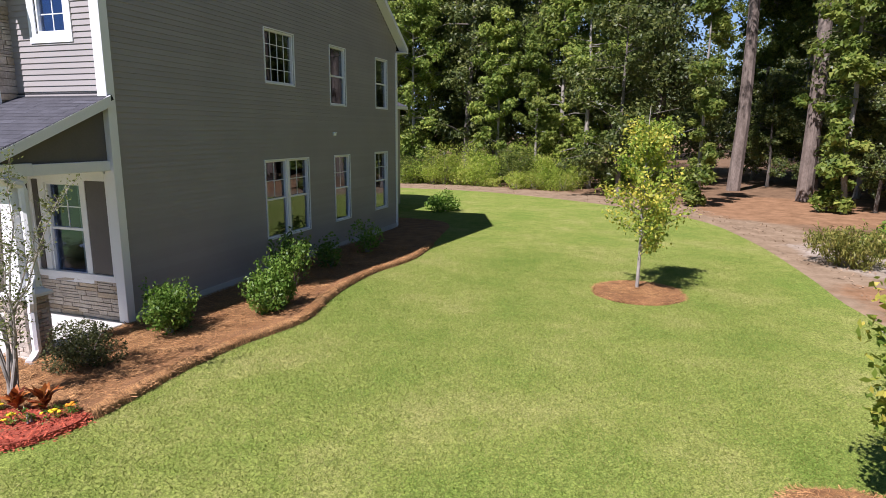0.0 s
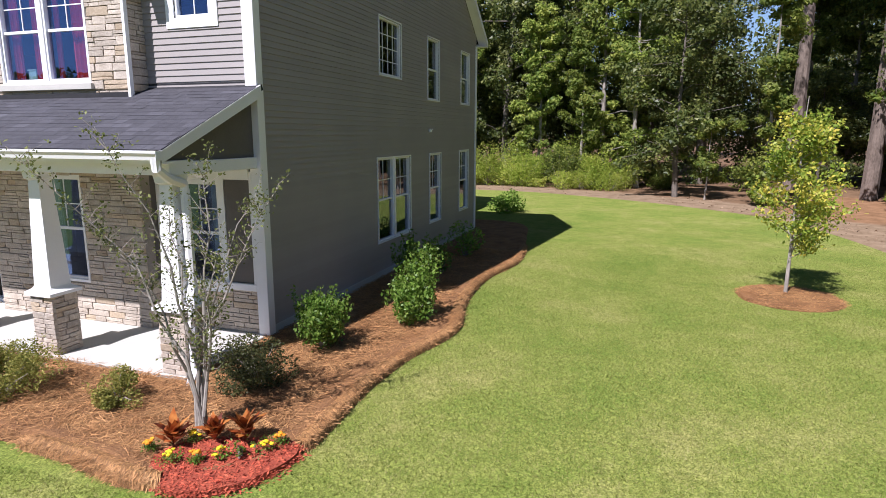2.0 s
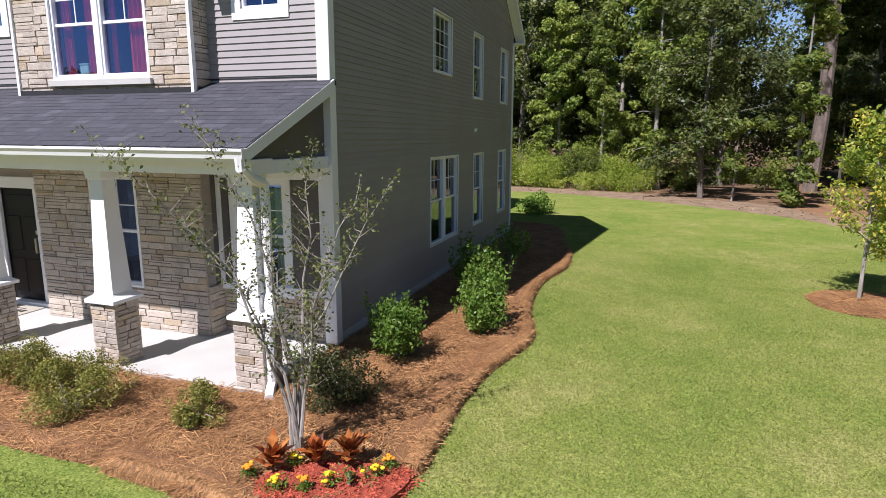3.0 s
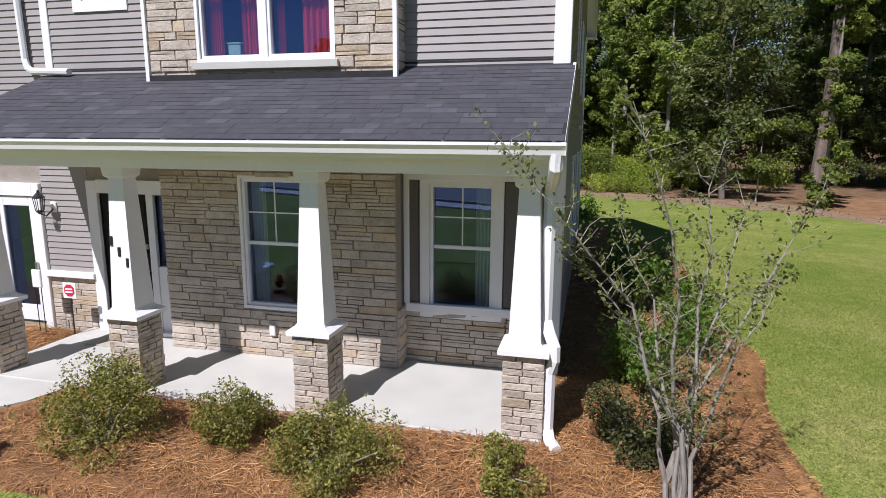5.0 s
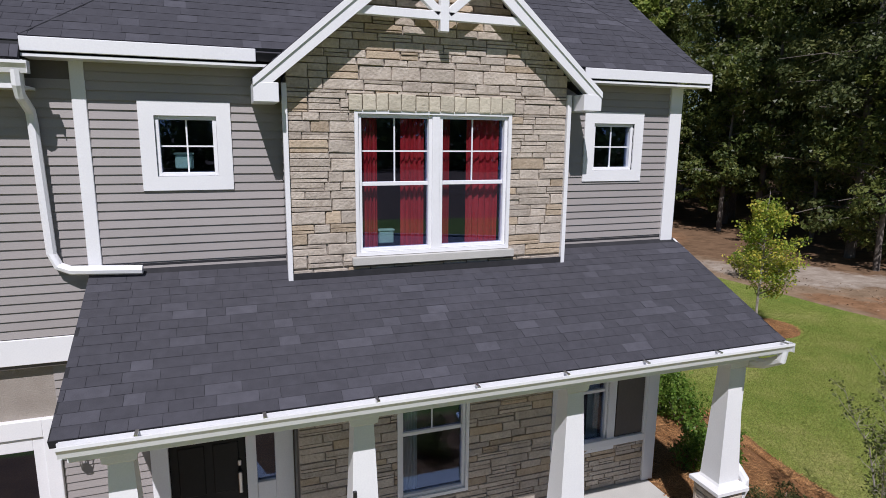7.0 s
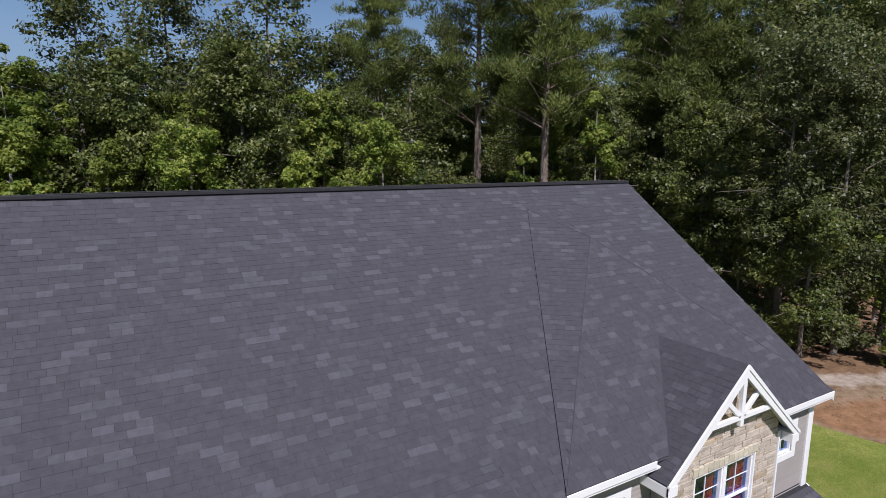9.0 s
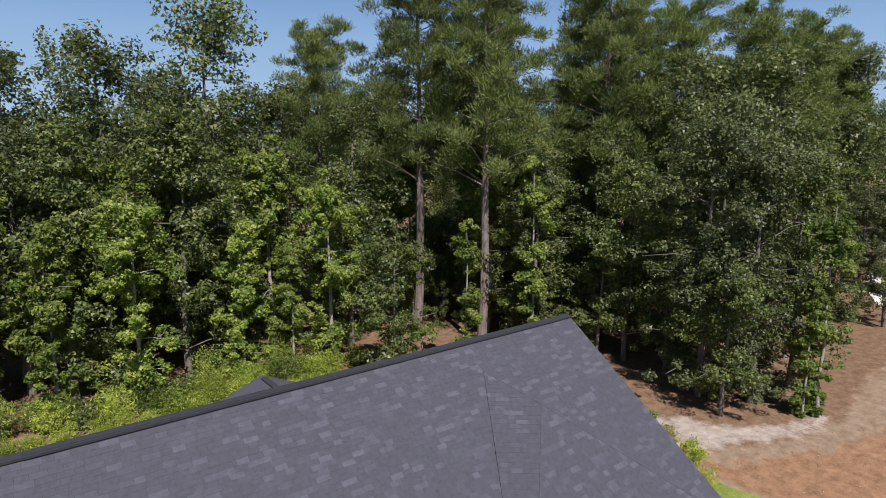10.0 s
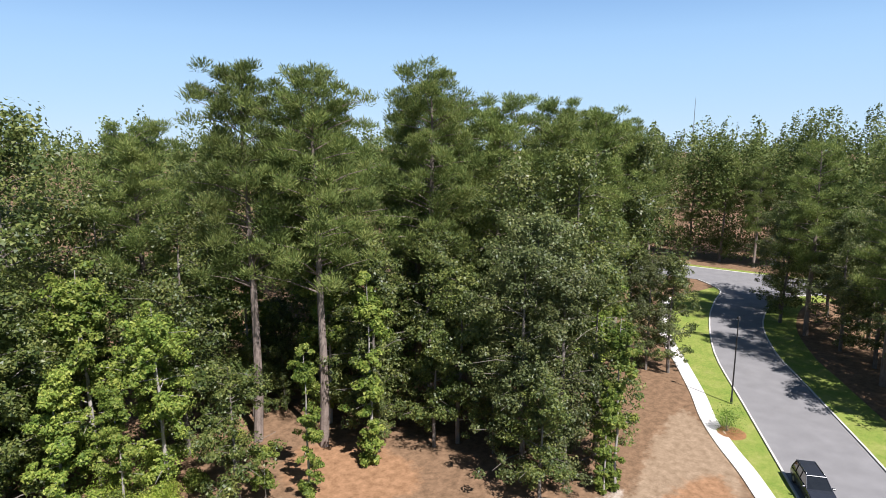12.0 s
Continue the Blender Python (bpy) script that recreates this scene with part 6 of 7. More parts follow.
HOLLY = "glossy bright green shrub in the pine straw bed"
shrub("holly_shrub", 21, 1.15, -0.15, 1.05, 0.82, 3000, 0.068, L_SHRUB, HOLLY, lobes=16, shoots=44, flat=-0.3)
shrub("holly_shrub", 22, 2.0, 1.55, 0.95, 0.78, 1900, 0.068, L_SHRUB, "leggy bright green shrub with upright shoots", lobes=9, shoots=26, flat=-0.3)
shrub("holly_shrub", 23, 2.0, 2.0, 0.85, 1.05, 1800, 0.07, L_SHRUB, "upright bright green shrub at the bed's rim", lobes=8, shoots=26, flat=-0.3)
shrub("holly_shrub", 24, 1.35, 3.6, 1.0, 1.15, 1300, 0.08, L_SHRUB, "green shrub in the shade of the side wall", lobes=9, shoots=26, flat=-0.3)
shrub("holly_shrub", 25, 1.25, 5.6, 1.0, 1.0, 900, 0.085, L_SHRUB, "green shrub in the shade of the side wall", lobes=8)
shrub("holly_shrub", 26, 1.2, 7.8, 1.0, 1.0, 800, 0.09, L_SHRUB, "green shrub in the shade of the side wall", lobes=8)
shrub("loropetalum_shrub", 27, 1.05, -1.75, 1.2, 0.66, 6500, 0.042, L_DARK, "low dark olive shrub with fine leaves", lobes=14)
shrub("azalea_shrub", 28, -0.35, -2.82, 0.86, 0.38, 3600, 0.036, L_OLIVE, "small yellow-green azalea in the pine straw", lobes=10, shoots=6)
shrub("azalea_shrub", 29, -1.92, -3.2, 1.32, 0.62, 8200, 0.037, L_OLIVE, "rounded olive-green azalea before the porch", lobes=18, shoots=12)
shrub("azalea_shrub", 30, -3.22, -2.75, 1.0, 0.56, 5600, 0.037, L_OLIVE, "rounded olive-green azalea before the porch", lobes=15, shoots=10)
shrub("azalea_shrub", 31, -4.6, -3.15, 1.65, 0.84, 9500, 0.038, L_OLIVE, "broad olive-green azalea before the porch", lobes=18, shoots=12)
shrub("hedge_shrub", 32, 0.1, 18.3, 1.9, 0.95, 1800, 0.12, L_SHRUB, "low dark green shrub behind the house", lobes=14, z0=0.0)
shrub("juniper_shrub", 33, 14.7, 11.2, 2.6, 1.0, 3200, 0.15, L_OLIVE, "spreading dark green shrub on bare ground", lobes=26, z0=0.0, slim=0.22, flat=-0.8, shoots=30)
shrub("juniper_shrub", 34, 16.0, 13.2, 1.6, 1.0, 1400, 0.14, L_SHRUB, "small green shrub beside the sand", lobes=10, z0=0.0)
for k, (x, y, w, h) in enumerate(((-13.5, 33.4, 3.6, 2.0), (-10.2, 32.4, 3.4, 2.3), (-7.4, 31.6, 3.2, 1.9), (-4.8, 31.3, 3.4, 2.5), (-2.2, 31.2, 3.3, 2.2), (0.3, 31.0, 3.2, 2.6), (2.6, 30.8, 3.0, 2.1), (4.6, 31.6, 2.6, 1.8), (-8.8, 34.0, 4.0, 3.0), (-3.4, 33.4, 4.2, 3.2), (1.4, 33.0, 4.0, 3.1), (7.0, 32.0, 2.6, 1.3), (-17, 34.5, 4.0, 2.4), (-21, 35.5, 4.0, 2.4))):
    shrub("brush", 50 + k, x, y + 1.3, w, h, 3000, 0.19, (L_BRUSH, L_BRUSH, L_GUM)[k % 3], "bright green wild brush at the wood's edge", "brush", "brush along the wood", z0=0.0, lobes=(16, 26, 12)[k % 3], slim=0.3, flat=0.0)

for k in range(18):
    x = -22 + 1.5 * k + rnd.uniform(-0.4, 0.4)
    y = 32.3 - 0.25 * max(0.0, x + 3) + 0.1 * max(0.0, -12 - x) + rnd.uniform(-0.3, 0.5)
    shrub("brush", 150 + k, x, y, rnd.uniform(1.8, 2.8), rnd.uniform(0.7, 1.5), 1500, 0.16, L_BRUSH, "low yellow-green weeds before the taller brush", "brush", "brush along the wood", z0=0.0, lobes=14, slim=0.3, flat=0.0)

for k in range(16):
    x, y = -20 + 2.1 * k + rnd.uniform(-0.7, 0.7), rnd.uniform(33.6, 37.0) + (2.0 if k > 11 else 0.0)
    shrub("undergrowth", 190 + k, x, y, rnd.uniform(2.4, 3.6), rnd.uniform(1.4, 2.8), 1300, 0.19, (L_OAK, L_GUM)[k % 3 == 0], "dark green undergrowth between the trunks", "undergrowth", "undergrowth of the wood", z0=0.0, lobes=14)

# young tree on the lawn, with its ring of straw


def straw_ring(x, y, r, seed):
    rs = np.random.RandomState(seed)
    bm = bmesh.new()
    n = 40
    rows = []
    for f, z in ((1.0, 0.0), (0.94, 0.075), (0.7, 0.10), (0.15, 0.08)):
        rows.append([bm.verts.new((x + math.cos(2 * math.pi * k / n) * r * f * (1 + 0.03 * math.sin(5 * k)), y + math.sin(2 * math.pi * k / n) * r * f, z)) for k in range(n)])
    for a, b in zip(rows, rows[1:]):
        for k in range(n):
            bm.faces.new((a[k], a[(k + 1) % n], b[(k + 1) % n], b[k]))
    bm.faces.new(rows[-1])
    ob = tagged(part("straw_ring", bm, M_STRAW), "round mound of pine straw on the lawn", "mulch", kind="structure")
    a, q = rs.uniform(0, 2 * math.pi, 5000), np.sqrt(rs.uniform(0, 1, 5000)) * r * 1.02
    straw("loose_straw", np.c_[x + np.cos(a) * q, y + np.sin(a) * q, 0.09 - 0.05 * (q / r) ** 6 + rs.uniform(0, 0.03, 5000)], rs, ob, 0.16)


def young_tree(name, seed, x, y, h, w, label):
    rs = np.random.RandomState(seed)
    t = thing(name, label, "tree")
    t.matrix_world = Matrix.Translation((x, y, 0.06))
    V, F = [], []
    spine = [Vector((rs.normal(0, 0.02), rs.normal(0, 0.02), h * k / 6)) for k in range(7)]
    tube(V, F, spine, [0.045 * (1 - 0.85 * k / 6) for k in range(7)], 7)
    c = []
    for i in range(58):
        f = rs.uniform() ** 0.9
        z = h * (0.17 + 0.70 * f)
        L = w / 2 * (math.sin(math.pi * (0.28 + 0.64 * f)) ** 0.8) * rs.uniform(0.6, 1.12)
        a = rs.uniform(0, 2 * math.pi)
        s = Vector((0, 0, z))
        tip = s + Vector((math.cos(a) * L, math.sin(a) * L, L * 0.65))
        tube(V, F, [s, s.lerp(tip, 0.5) + Vector((0, 0, -0.02)), tip], [0.014, 0.008, 0.003], 5)
        for j in range(125):
            p = s.lerp(tip, rs.uniform(0.3, 1.05)) + Vector(rs.normal(0, 0.085, 3))
            c.append(tuple(p))
    part("trunk", (V, [], F), M_GREYBARK, t)
    LV, LF = leaves(np.array(c), 0.09, rs, 0.1, 0.55)
    part_np("crown", LV, LF, L_YELLOW, t)
    return t


straw_ring(9.1, 5.95, 1.05, 3)
young_tree("pear_tree", 61, 9.08, 6.2, 4.25, 2.1, "young tree with yellowing leaves in a straw ring")
straw_ring(11.35, -2.5, 0.85, 4)
young_tree("pear_tree", 62, 11.84, -2.38, 3.5, 1.4, "young yellow-leaved tree beside the lawn's edge")


def crape_myrtle(x, y):
    """Slim mottled stems from one foot that bow outwards, short twigs, small leaves and seed heads."""
    rs = np.random.RandomState(64)
    t = thing("crape_myrtle", "sparse multi-stemmed crape myrtle with seed heads", "tree")
    t.matrix_world = Matrix.Translation((x, y, 0.05))
    c, TV, TF = [], [], []
    for k, (dx, dy, h) in enumerate(((-1.5, -0.8, 3.35), (-0.5, -0.5, 3.55), (0.2, 0.25, 3.3), (1.05, 0.4, 2.9), (-0.95, -0.3, 2.5), (0.5, 0.6, 2.75), (-0.6, 0.35, 2.7), (0.6, -0.2, 2.2))):
        V, F = [], []
        a = k * 0.9
        b = Vector((math.cos(a) * 0.06, math.sin(a) * 0.06, -0.06))
        pts = []
        for i in range(8):
            f = i / 7
            out = f ** 1.9
            p = Vector((dx * out + b.x * (1 - f), dy * out + b.y * (1 - f), b.z + (h - b.z) * (f * 1.08 - 0.08 * f * f)))
            pts.append(p + (Vector(rs.normal(0, 0.035, 3)) if i else Vector((0, 0, 0))))
        tube(V, F, pts, [0.026, 0.023, 0.020, 0.015, 0.011, 0.008, 0.005, 0.003], 6)
        part("stem", (V, [], F), M_GREYBARK, t)
        for j in range(36):
            f = rs.uniform(0.34, 0.99) * 7
            i = min(6, int(f))
            s = pts[i].lerp(pts[i + 1], f - i)
            reach_ = rs.uniform(0.10, 0.34)
            w = rs.uniform(0, 2 * math.pi)
            e = s + Vector((math.cos(w) * reach_ * 0.8, math.sin(w) * reach_ * 0.8, reach_ * rs.uniform(0.2, 1.1)))
            tube(TV, TF, [s, s.lerp(e, 0.5) + Vector(rs.normal(0, 0.02, 3)), e], [0.005, 0.003, 0.0012], 4)
            for q in range(10):
                c.append(tuple(s.lerp(e, rs.uniform(0.25, 1.12)) + Vector(rs.normal(0, 0.03, 3))))
        for q in range(50):
            c.append(tuple(pts[6].lerp(pts[7], rs.uniform(0.1, 1.3)) + Vector(rs.normal(0, 0.045, 3))))
    LV, LF = leaves(np.array(c), 0.042, rs, 0.2, 0.6)
    part_np("foliage", LV, LF, L_CRAPE, t)
    part("twig", (TV, [], TF), M_TWIG, t)["kind"] = "stuff"


crape_myrtle(1.22, -3.08)

M_CROTON = leaf_material("croton_leaf", ((0.10, 0.022, 0.012), (0.40, 0.10, 0.025), (0.66, 0.28, 0.07)), 0.35, 0.3, 9.0)
M_BLOOM = material("yellow_bloom", (0.62, 0.40, 0.005), (0.85, 0.66, 0.01), 20, 0.7)
M_ORANGEB = material("orange_bloom", (0.65, 0.20, 0.005), (0.82, 0.34, 0.01), 20, 0.7)


def croton(seed, x, y, s):
    rs = np.random.RandomState(seed)
    t = thing("croton", "croton with broad orange and dark red leaves", "plant", "crotons in the red mulch")
    t.matrix_world = Matrix.Translation((x, y, 0.11))
    V, F = [], []
    n = 40
    for k in range(n):
        a, e = rs.uniform(0, 2 * math.pi), rs.uniform(0.55, 1.4)
        d = Vector((math.cos(a) * math.cos(e), math.sin(a) * math.cos(e), math.sin(e)))
        sd = Vector((-math.sin(a), math.cos(a), 0)) * 0.043 * s
        o = Vector((0, 0, rs.uniform(0.0, 0.14) * s))
        L = s * rs.uniform(0.16, 0.30)
        dr = Vector((0, 0, -0.06 * s))
        b = len(V)
        V += [o, o + d * L * 0.5 - sd + dr * 0.2, o + d * L * 0.5 + sd + dr * 0.2, o + d * L + dr, o + d * L * 0.5 - Vector((0, 0, 0.012))]
        F += [(b, b + 1, b + 4), (b, b + 4, b + 2), (b + 1, b + 3, b + 4), (b + 4, b + 3, b + 2)]
    part("foliage", (V, [], F), M_CROTON, t)


for k, (x, y, s) in enumerate(((1.24, -3.55, 1.15), (1.6, -3.32, 1.1), (1.92, -3.18, 1.15))):
    croton(70 + k, x, y, s)
for k, (x, y, s) in enumerate(((-5.65, -3.7, 1.3), (-6.0, -3.85, 1.2))):
    croton(80 + k, x, y, s)


def marigold(seed, x, y, s, bloom):
    rs = np.random.RandomState(seed)
    t = thing("marigold", "low marigold with yellow heads" if bloom is M_BLOOM else "low marigold with orange heads", "flower", "marigolds in the red mulch")
    t.matrix_world = Matrix.Translation((x, y, 0.115))
    c = rs.normal(0, 0.06 * s, (170, 3))
    c[:, 2] = np.abs(c[:, 2]) * 0.9 + 0.01
    LV, LF = leaves(c, 0.035, rs, 0.3, 0.4)
    part_np("foliage", LV, LF, L_SHRUB, t)
    for k in range(9):
        a, r = rs.uniform(0, 2 * math.pi), rs.uniform(0.0, 0.10) * s
        bm = bmesh.new()
        bmesh.ops.create_icosphere(bm, subdivisions=1, radius=0.026)
        for v in bm.verts:
            v.co.z *= 0.6
            v.co *= rs.uniform(0.8, 1.2)
        bmesh.ops.translate(bm, verts=bm.verts, vec=(math.cos(a) * r, math.sin(a) * r, 0.10 + rs.uniform(0, 0.03) - r * 0.3))
        part("bloom", bm, bloom, t)


for k, (x, y, s, b) in enumerate(((1.47, -3.84, 1.0, M_BLOOM), (1.92, -3.6, 1.0, M_BLOOM), (2.25, -3.32, 1.2, M_BLOOM), (1.72, -3.75, 0.7, M_ORANGEB), (2.34, -3.14, 0.8, M_ORANGEB), (1.38, -3.4, 0.9, M_BLOOM), (1.08, -3.72, 0.6, M_ORANGEB))):
    marigold(90 + k, x, y, s, b)
shrub("bedding_plant", 97, 2.08, -3.5, 0.18, 0.16, 120, 0.035, L_SHRUB, "small green bedding plant in red mulch", "plant", z0=0.11, stems=3, lobes=4)

# ---- small things at the entry ----
lamp = thing("wall_lantern", "black metal carriage lantern beside the door", "lantern")
bm = bmesh.new()
for (z0, r0_), (z1, r1_) in zip(((2.06, 0.02), (2.10, 0.055), (2.12, 0.06), (2.32, 0.085), (2.34, 0.10), (2.41, 0.03), (2.46, 0.012)), ((2.10, 0.055), (2.12, 0.06), (2.32, 0.085), (2.34, 0.10), (2.41, 0.03), (2.46, 0.012))):
    if (z0, z1) == (2.12, 2.32):
        for k in range(6):
            a = 2 * math.pi * k / 6
            p, q = Vector((math.cos(a) * r0_, math.sin(a) * r0_, z0)), Vector((math.cos(a) * r1_, math.sin(a) * r1_, z1))
            V, F = [], []
            tube(V, F, [p, q], [0.006, 0.006], 4)
            vs = [bm.verts.new(v) for v in V]
            for f in F:
                bm.faces.new([vs[i] for i in f])
        continue
    a6 = [2 * math.pi * k / 6 for k in range(6)]
    lo, hi = [bm.verts.new((math.cos(a) * r0_, math.sin(a) * r0_, z0)) for a in a6], [bm.verts.new((math.cos(a) * r1_, math.sin(a) * r1_, z1)) for a in a6]
    for k in range(6):
        bm.faces.new((lo[k], lo[(k + 1) % 6], hi[(k + 1) % 6], hi[k]))
bmesh.ops.translate(bm, verts=bm.verts, vec=(-8.40, -0.13, 0))
part("cage", bm, M_BLACK, lamp)
V, F = [], []
tube(V, F, [(-8.40, -0.13, 2.07), (-8.36, -0.06, 2.02), (-8.33, 0.05, 2.12), (-8.33, 0.085, 2.16)], [0.012] * 4, 6)
part("arm", (V, [], F), M_BLACK, lamp)
part("mount", rounded(boxes((-8.39, -8.27, 0.055, 0.08, 2.07, 2.25)), 0.012), M_WHITE, lamp)
M_SIGNRED = material("sign_red", (0.55, 0.02, 0.05), (0.68, 0.03, 0.07), 5, 0.4)


def octagon(x, y, z, r, t0, t1):
    bm = bmesh.new()
    prism(bm, [(x + r * math.cos(math.pi * (k + 0.5) / 4), z + r * math.sin(math.pi * (k + 0.5) / 4)) for k in range(8)], "y", y - t1, y - t0)
    return bm


sign = thing("yard_sign", "small white and red yard sign on a stake", "sign")
part("plate", rounded(boxes((-7.93, -7.67, -0.31, -0.30, 0.72, 0.98)), 0.01), M_WHITE, sign)
part("emblem", octagon(-7.80, -0.31, 0.85, 0.105, 0.001, 0.006), M_SIGNRED, sign)
for k in range(2):
    part("lettering_bar", boxes((-7.87, -7.73, -0.321, -0.317, 0.86 - k * 0.05, 0.885 - k * 0.05)), M_WHITE, sign)
part("stake", boxes((-7.81, -7.79, -0.30, -0.285, 0.0, 0.74)), M_BLACK, sign)
sign = thing("yard_sign", "white box sign on two thin wire legs", "sign")
part("plate", rounded(boxes((-8.52, -8.34, -0.33, -0.29, 0.86, 1.16)), 0.01), M_WHITE, sign)
for x in (-8.49, -8.37):
    part("leg", boxes((x, x + 0.01, -0.315, -0.305, 0.0, 0.88)), M_BLACK, sign)
M_MAT = material("coir_mat", (0.36, 0.33, 0.25), (0.50, 0.46, 0.37), 12, 0.95, 0.5, 120)
mat_ = thing("doormat", "tan coir doormat with dark print", "doormat")
part("pad", rounded(boxes((-7.24, -6.33, -0.68, -0.10, 0.10, 0.118)), 0.005), M_MAT, mat_)
part("roof_print", boxes((-6.95, -6.60, -0.30, -0.27, 0.1175, 0.120)), M_BLACK, mat_)
for k in range(5):
    part("lettering_bar", boxes((-6.98 + k * 0.11, -6.90 + k * 0.11, -0.48, -0.36, 0.1175, 0.120)), M_BLACK, mat_)
outlet = thing("outlet_cover", "white weatherproof outlet cover on the stone", "outlet")
part("cover", rounded(boxes((-4.12, -4.03, -0.445, -0.40, 0.44, 0.60)), 0.01), M_WHITE, outlet)
M_TEAL = material("teal_plastic", (0.30, 0.52, 0.48), (0.42, 0.64, 0.58), 6, 0.5)
for x, z in ((-4.72, 4.46), (-7.10, 5.43)):
    y = -0.16 if x > -6 else 0.14
    b = thing("storage_box", "pale teal box standing at the window", "box")
    part("box", rounded(boxes((x, x + 0.2, y, y + 0.09, z, z + 0.16)), 0.012), M_TEAL, b)
    part("lid", rounded(boxes((x - 0.01, x + 0.21, y - 0.01, y + 0.10, z + 0.162, z + 0.185)), 0.006), M_TEAL, b)

# ---- the street ----
street_lamp = thing("street_lamp", "tall black street lamp beside the kerb", "street lamp")
V, F = [], []
tube(V, F, [(48.45, 3.2, 0), (48.45, 3.2, 0.6), (48.45, 3.2, 0.7), (48.45, 3.2, 9.0)], [0.13, 0.12, 0.085, 0.055], 10)
part("post", (V, [], F), M_BLACK, street_lamp)
V, F = [], []
tube(V, F, [(48.45, 3.2, 9.0), (48.45, 3.2, 9.08), (48.45, 3.2, 9.3), (48.45, 3.2, 9.4)], [0.06, 0.22, 0.16, 0.03], 10)
part("head", (V, [], F), M_BLACK, street_lamp)
straw_ring(41.6, 1.9, 1.4, 6)
shrub("street_tree", 98, 41.8, 2.2, 3.4, 2.4, 1500, 0.13, L_SHRUB, "small bare-branched tree in a straw ring", "tree", lobes=14, z0=0.05)
util = thing("utility_cabinet", "beige utility cabinet across the street", "cabinet")
part("body", rounded(boxes((128.2, 129.2, 10.8, 11.8, 0.0, 1.5)), 0.04), M_CONC, util)
part("lid", rounded(boxes((128.15, 129.25, 10.75, 11.85, 1.5, 1.58)), 0.02), M_CONC, util)
sp = (99.5, 4.2)
sign = thing("street_sign", "dark street sign post at the junction", "sign")
part("post", boxes((sp[0] - 0.05, sp[0] + 0.05, sp[1] - 0.05, sp[1] + 0.05, 0.0, 3.2)), M_BLACK, sign)
part("blade", boxes((sp[0] - 0.03, sp[0] + 0.03, sp[1] - 0.9, sp[1] + 0.9, 2.75, 3.05)), M_BLACK, sign)

mast = thing("radio_mast", "thin grey radio mast beyond the far trees", "mast")
V, F = [], []
tube(V, F, [(371, 93, 0), (371, 93, 34), (371, 93, 50)], [0.32, 0.26, 0.16], 6)
part("pole", (V, [], F), M_METAL, mast)
V, F = [], []
tube(V, F, [(371, 93, 50), (371, 93, 53)], [0.1, 0.05], 6)
part("antenna", (V, [], F), M_METAL, mast)


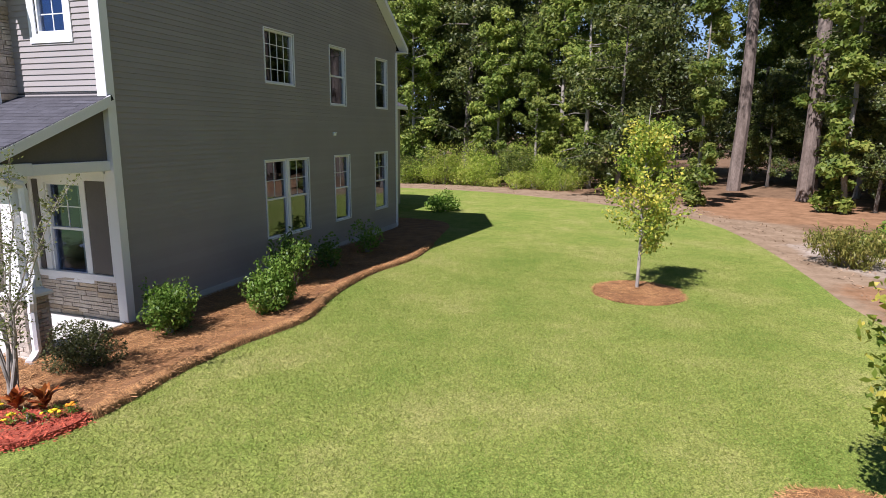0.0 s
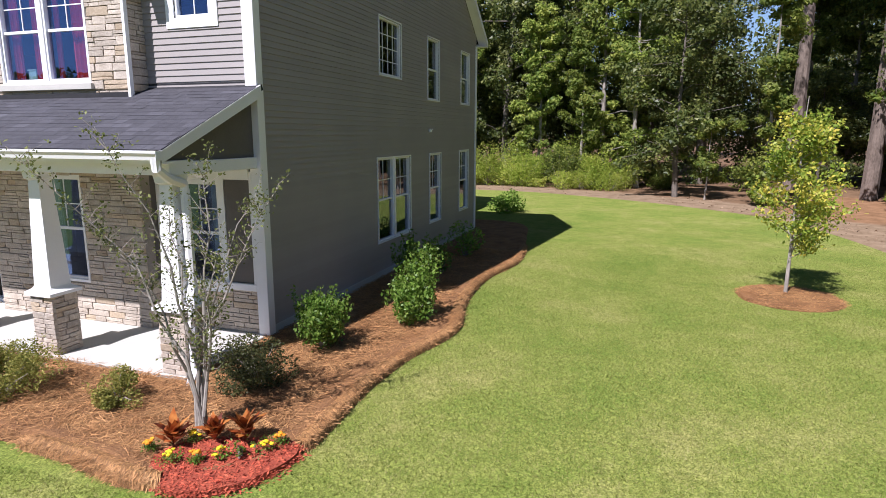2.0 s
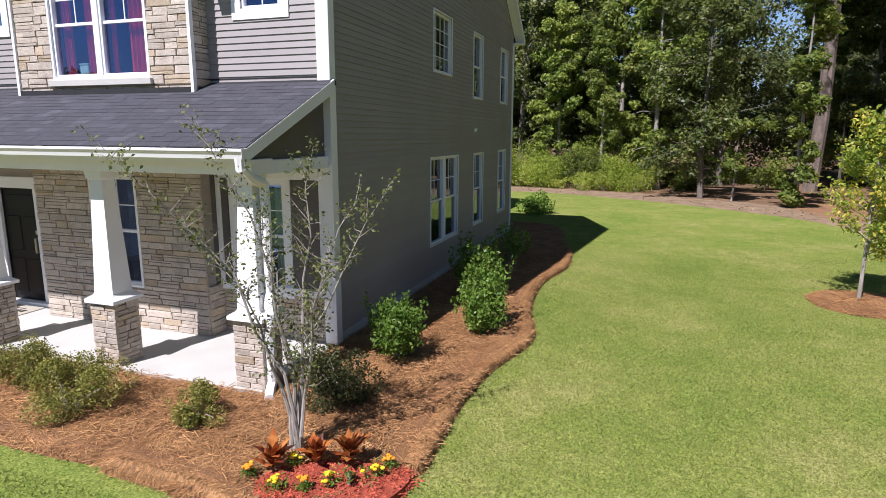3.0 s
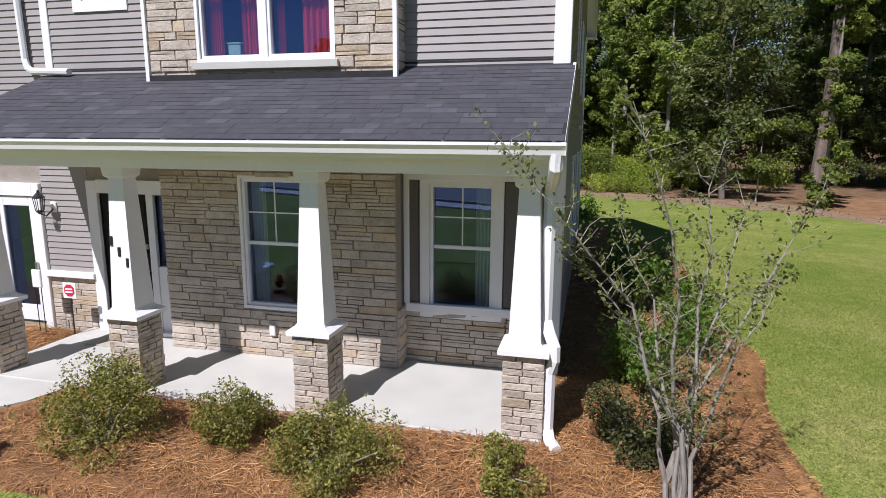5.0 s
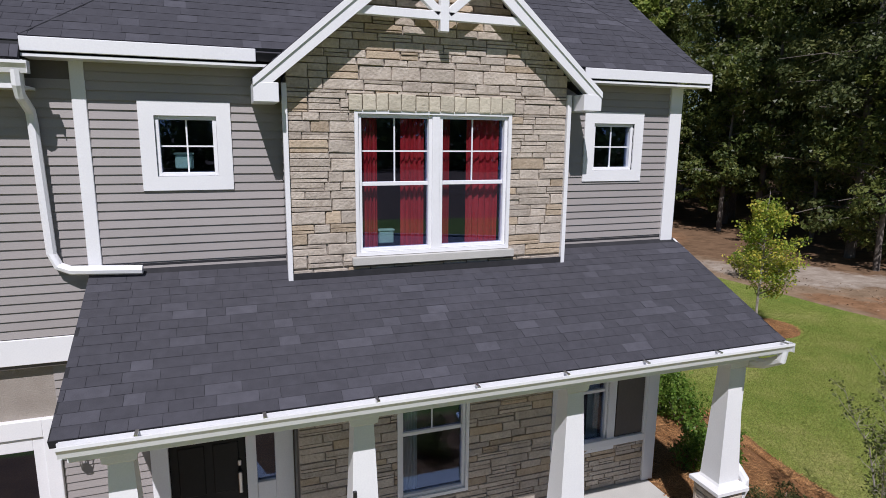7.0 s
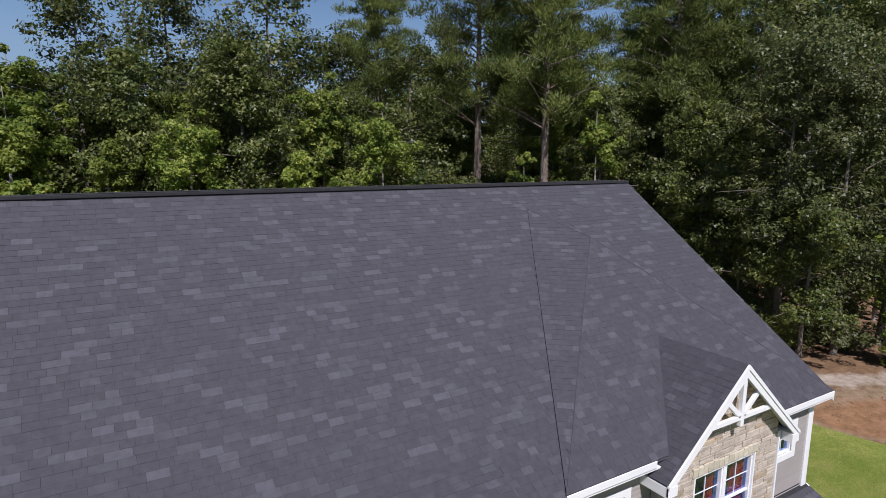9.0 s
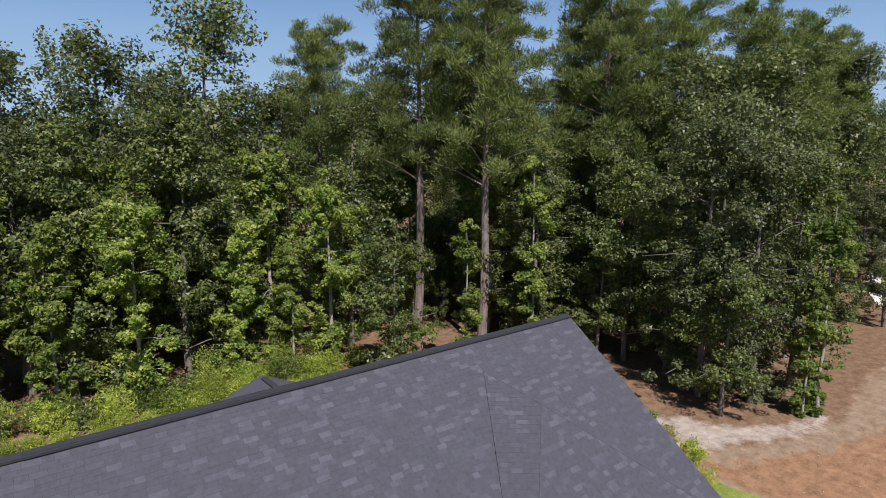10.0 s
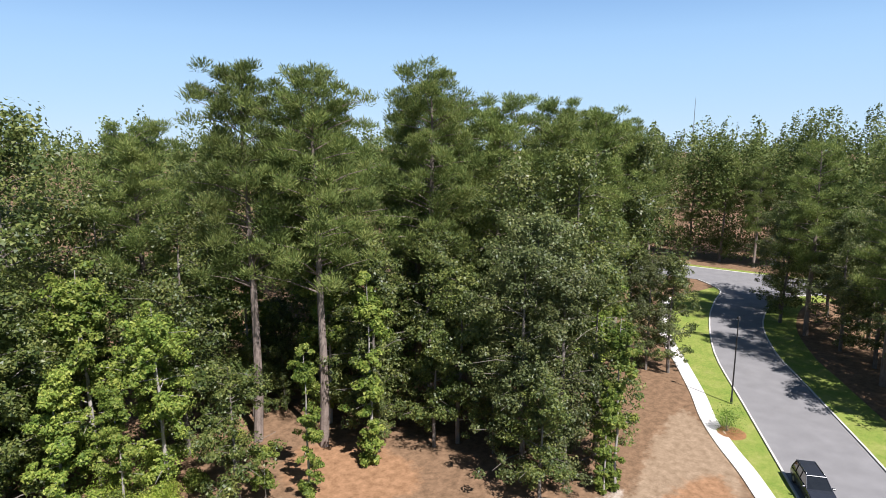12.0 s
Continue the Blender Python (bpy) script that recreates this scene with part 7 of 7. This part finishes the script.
def suv(at):
    """A dark sport utility vehicle; length along local x, front at +x."""
    car = thing("parked_suv", "dark blue-grey sport utility vehicle parked at the kerb", "car")
    car.matrix_world = at
    paint = material("dark_car_paint", (0.018, 0.020, 0.026), (0.028, 0.030, 0.038), 2, 0.22)
    tint = material("tinted_glass", (0.010, 0.012, 0.014), (0.016, 0.018, 0.02), 2, 0.06)
    rubber = material("tyre_rubber", (0.015, 0.015, 0.015), (0.025, 0.025, 0.025), 10, 0.9)
    bm = bmesh.new()
    low = [(-2.30, 0.40), (-2.35, 0.70), (-2.30, 1.02), (-1.2, 1.06), (0.95, 1.06), (1.55, 1.03), (2.2, 0.90), (2.33, 0.70), (2.33, 0.42), (1.95, 0.34), (-1.9, 0.34)]
    prism(bm, low, "y", -0.92, 0.92)
    bmesh.ops.bevel(bm, geom=[e for e in bm.edges if abs(e.verts[0].co.y - e.verts[1].co.y) < 1e-6], offset=0.07, segments=2, affect="EDGES")
    part("body", bm, paint, car)
    bm = bmesh.new()
    lo, hi = [], []
    for x, y in ((-2.25, -0.86), (1.15, -0.86), (1.15, 0.86), (-2.25, 0.86)):
        lo.append(bm.verts.new((x, y, 1.04)))
    for x, y in ((-1.95, -0.66), (0.30, -0.66), (0.30, 0.66), (-1.95, 0.66)):
        hi.append(bm.verts.new((x, y, 1.66)))
    for k in range(4):
        bm.faces.new((lo[k], lo[(k + 1) % 4], hi[(k + 1) % 4], hi[k]))
    bm.faces.new(hi)
    bm.faces.new(lo[::-1])
    part("greenhouse", bm, tint, car, "dark tinted cabin glass")
    bm = bmesh.new()
    box(bm, -2.02, 0.34, -0.70, 0.70, 1.655, 1.72)
    part("roof", rounded(bm, 0.03), paint, car)
    for sgn in (-1, 1):
        part("roof_rail", rounded(boxes((-1.8, 0.1, sgn * 0.62 - 0.02, sgn * 0.62 + 0.02, 1.73, 1.77)), 0.01), M_METAL, car)
        for x0, x1 in ((1.12, 0.30), (-0.42, -0.42), (-1.35, -1.35), (-2.2, -1.93)):
            V, F = [], []
            tube(V, F, [(x0, sgn * 0.865, 1.05), (x1, sgn * 0.672, 1.67)], [0.04, 0.035], 6)
            part("pillar", (V, [], F), paint, car)
        m = part("mirror", rounded(boxes((0.85, 1.0, sgn * 0.92 - 0.02 * sgn if sgn > 0 else -1.12, 1.12 if sgn > 0 else -0.90, 1.05, 1.2)), 0.03), paint, car)
        part("headlight", rounded(boxes((2.2, 2.34, sgn * 0.68 - 0.18, sgn * 0.68 + 0.18, 0.70, 0.84)), 0.02), M_METAL, car)
        for x in (-1.45, 1.45):
            V, F = [], []
            tube(V, F, [(x, sgn * 0.70, 0.36), (x, sgn * 0.93, 0.36)], [0.36, 0.36], 20)
            F.append(tuple(range(19, -1, -1)))
            w = part("wheel", (V, [], F), rubber, car)
            V, F = [], []
            tube(V, F, [(x, sgn * 0.90, 0.36), (x, sgn * 0.94, 0.36)], [0.23, 0.21], 16)
            part("rim", (V, [], F), M_METAL, w)
    part("grille", rounded(boxes((2.31, 2.35, -0.45, 0.45, 0.62, 0.84)), 0.01), M_BLACK, car)
    part("number_bar", boxes((2.345, 2.36, -0.2, 0.2, 0.45, 0.56)), M_WHITE, car)


suv(Matrix.Translation((34.75, -5.35, 0.04)) @ pose(0, 0, 0, 0, 0, math.degrees(math.atan2(-rd.y, -rd.x))))
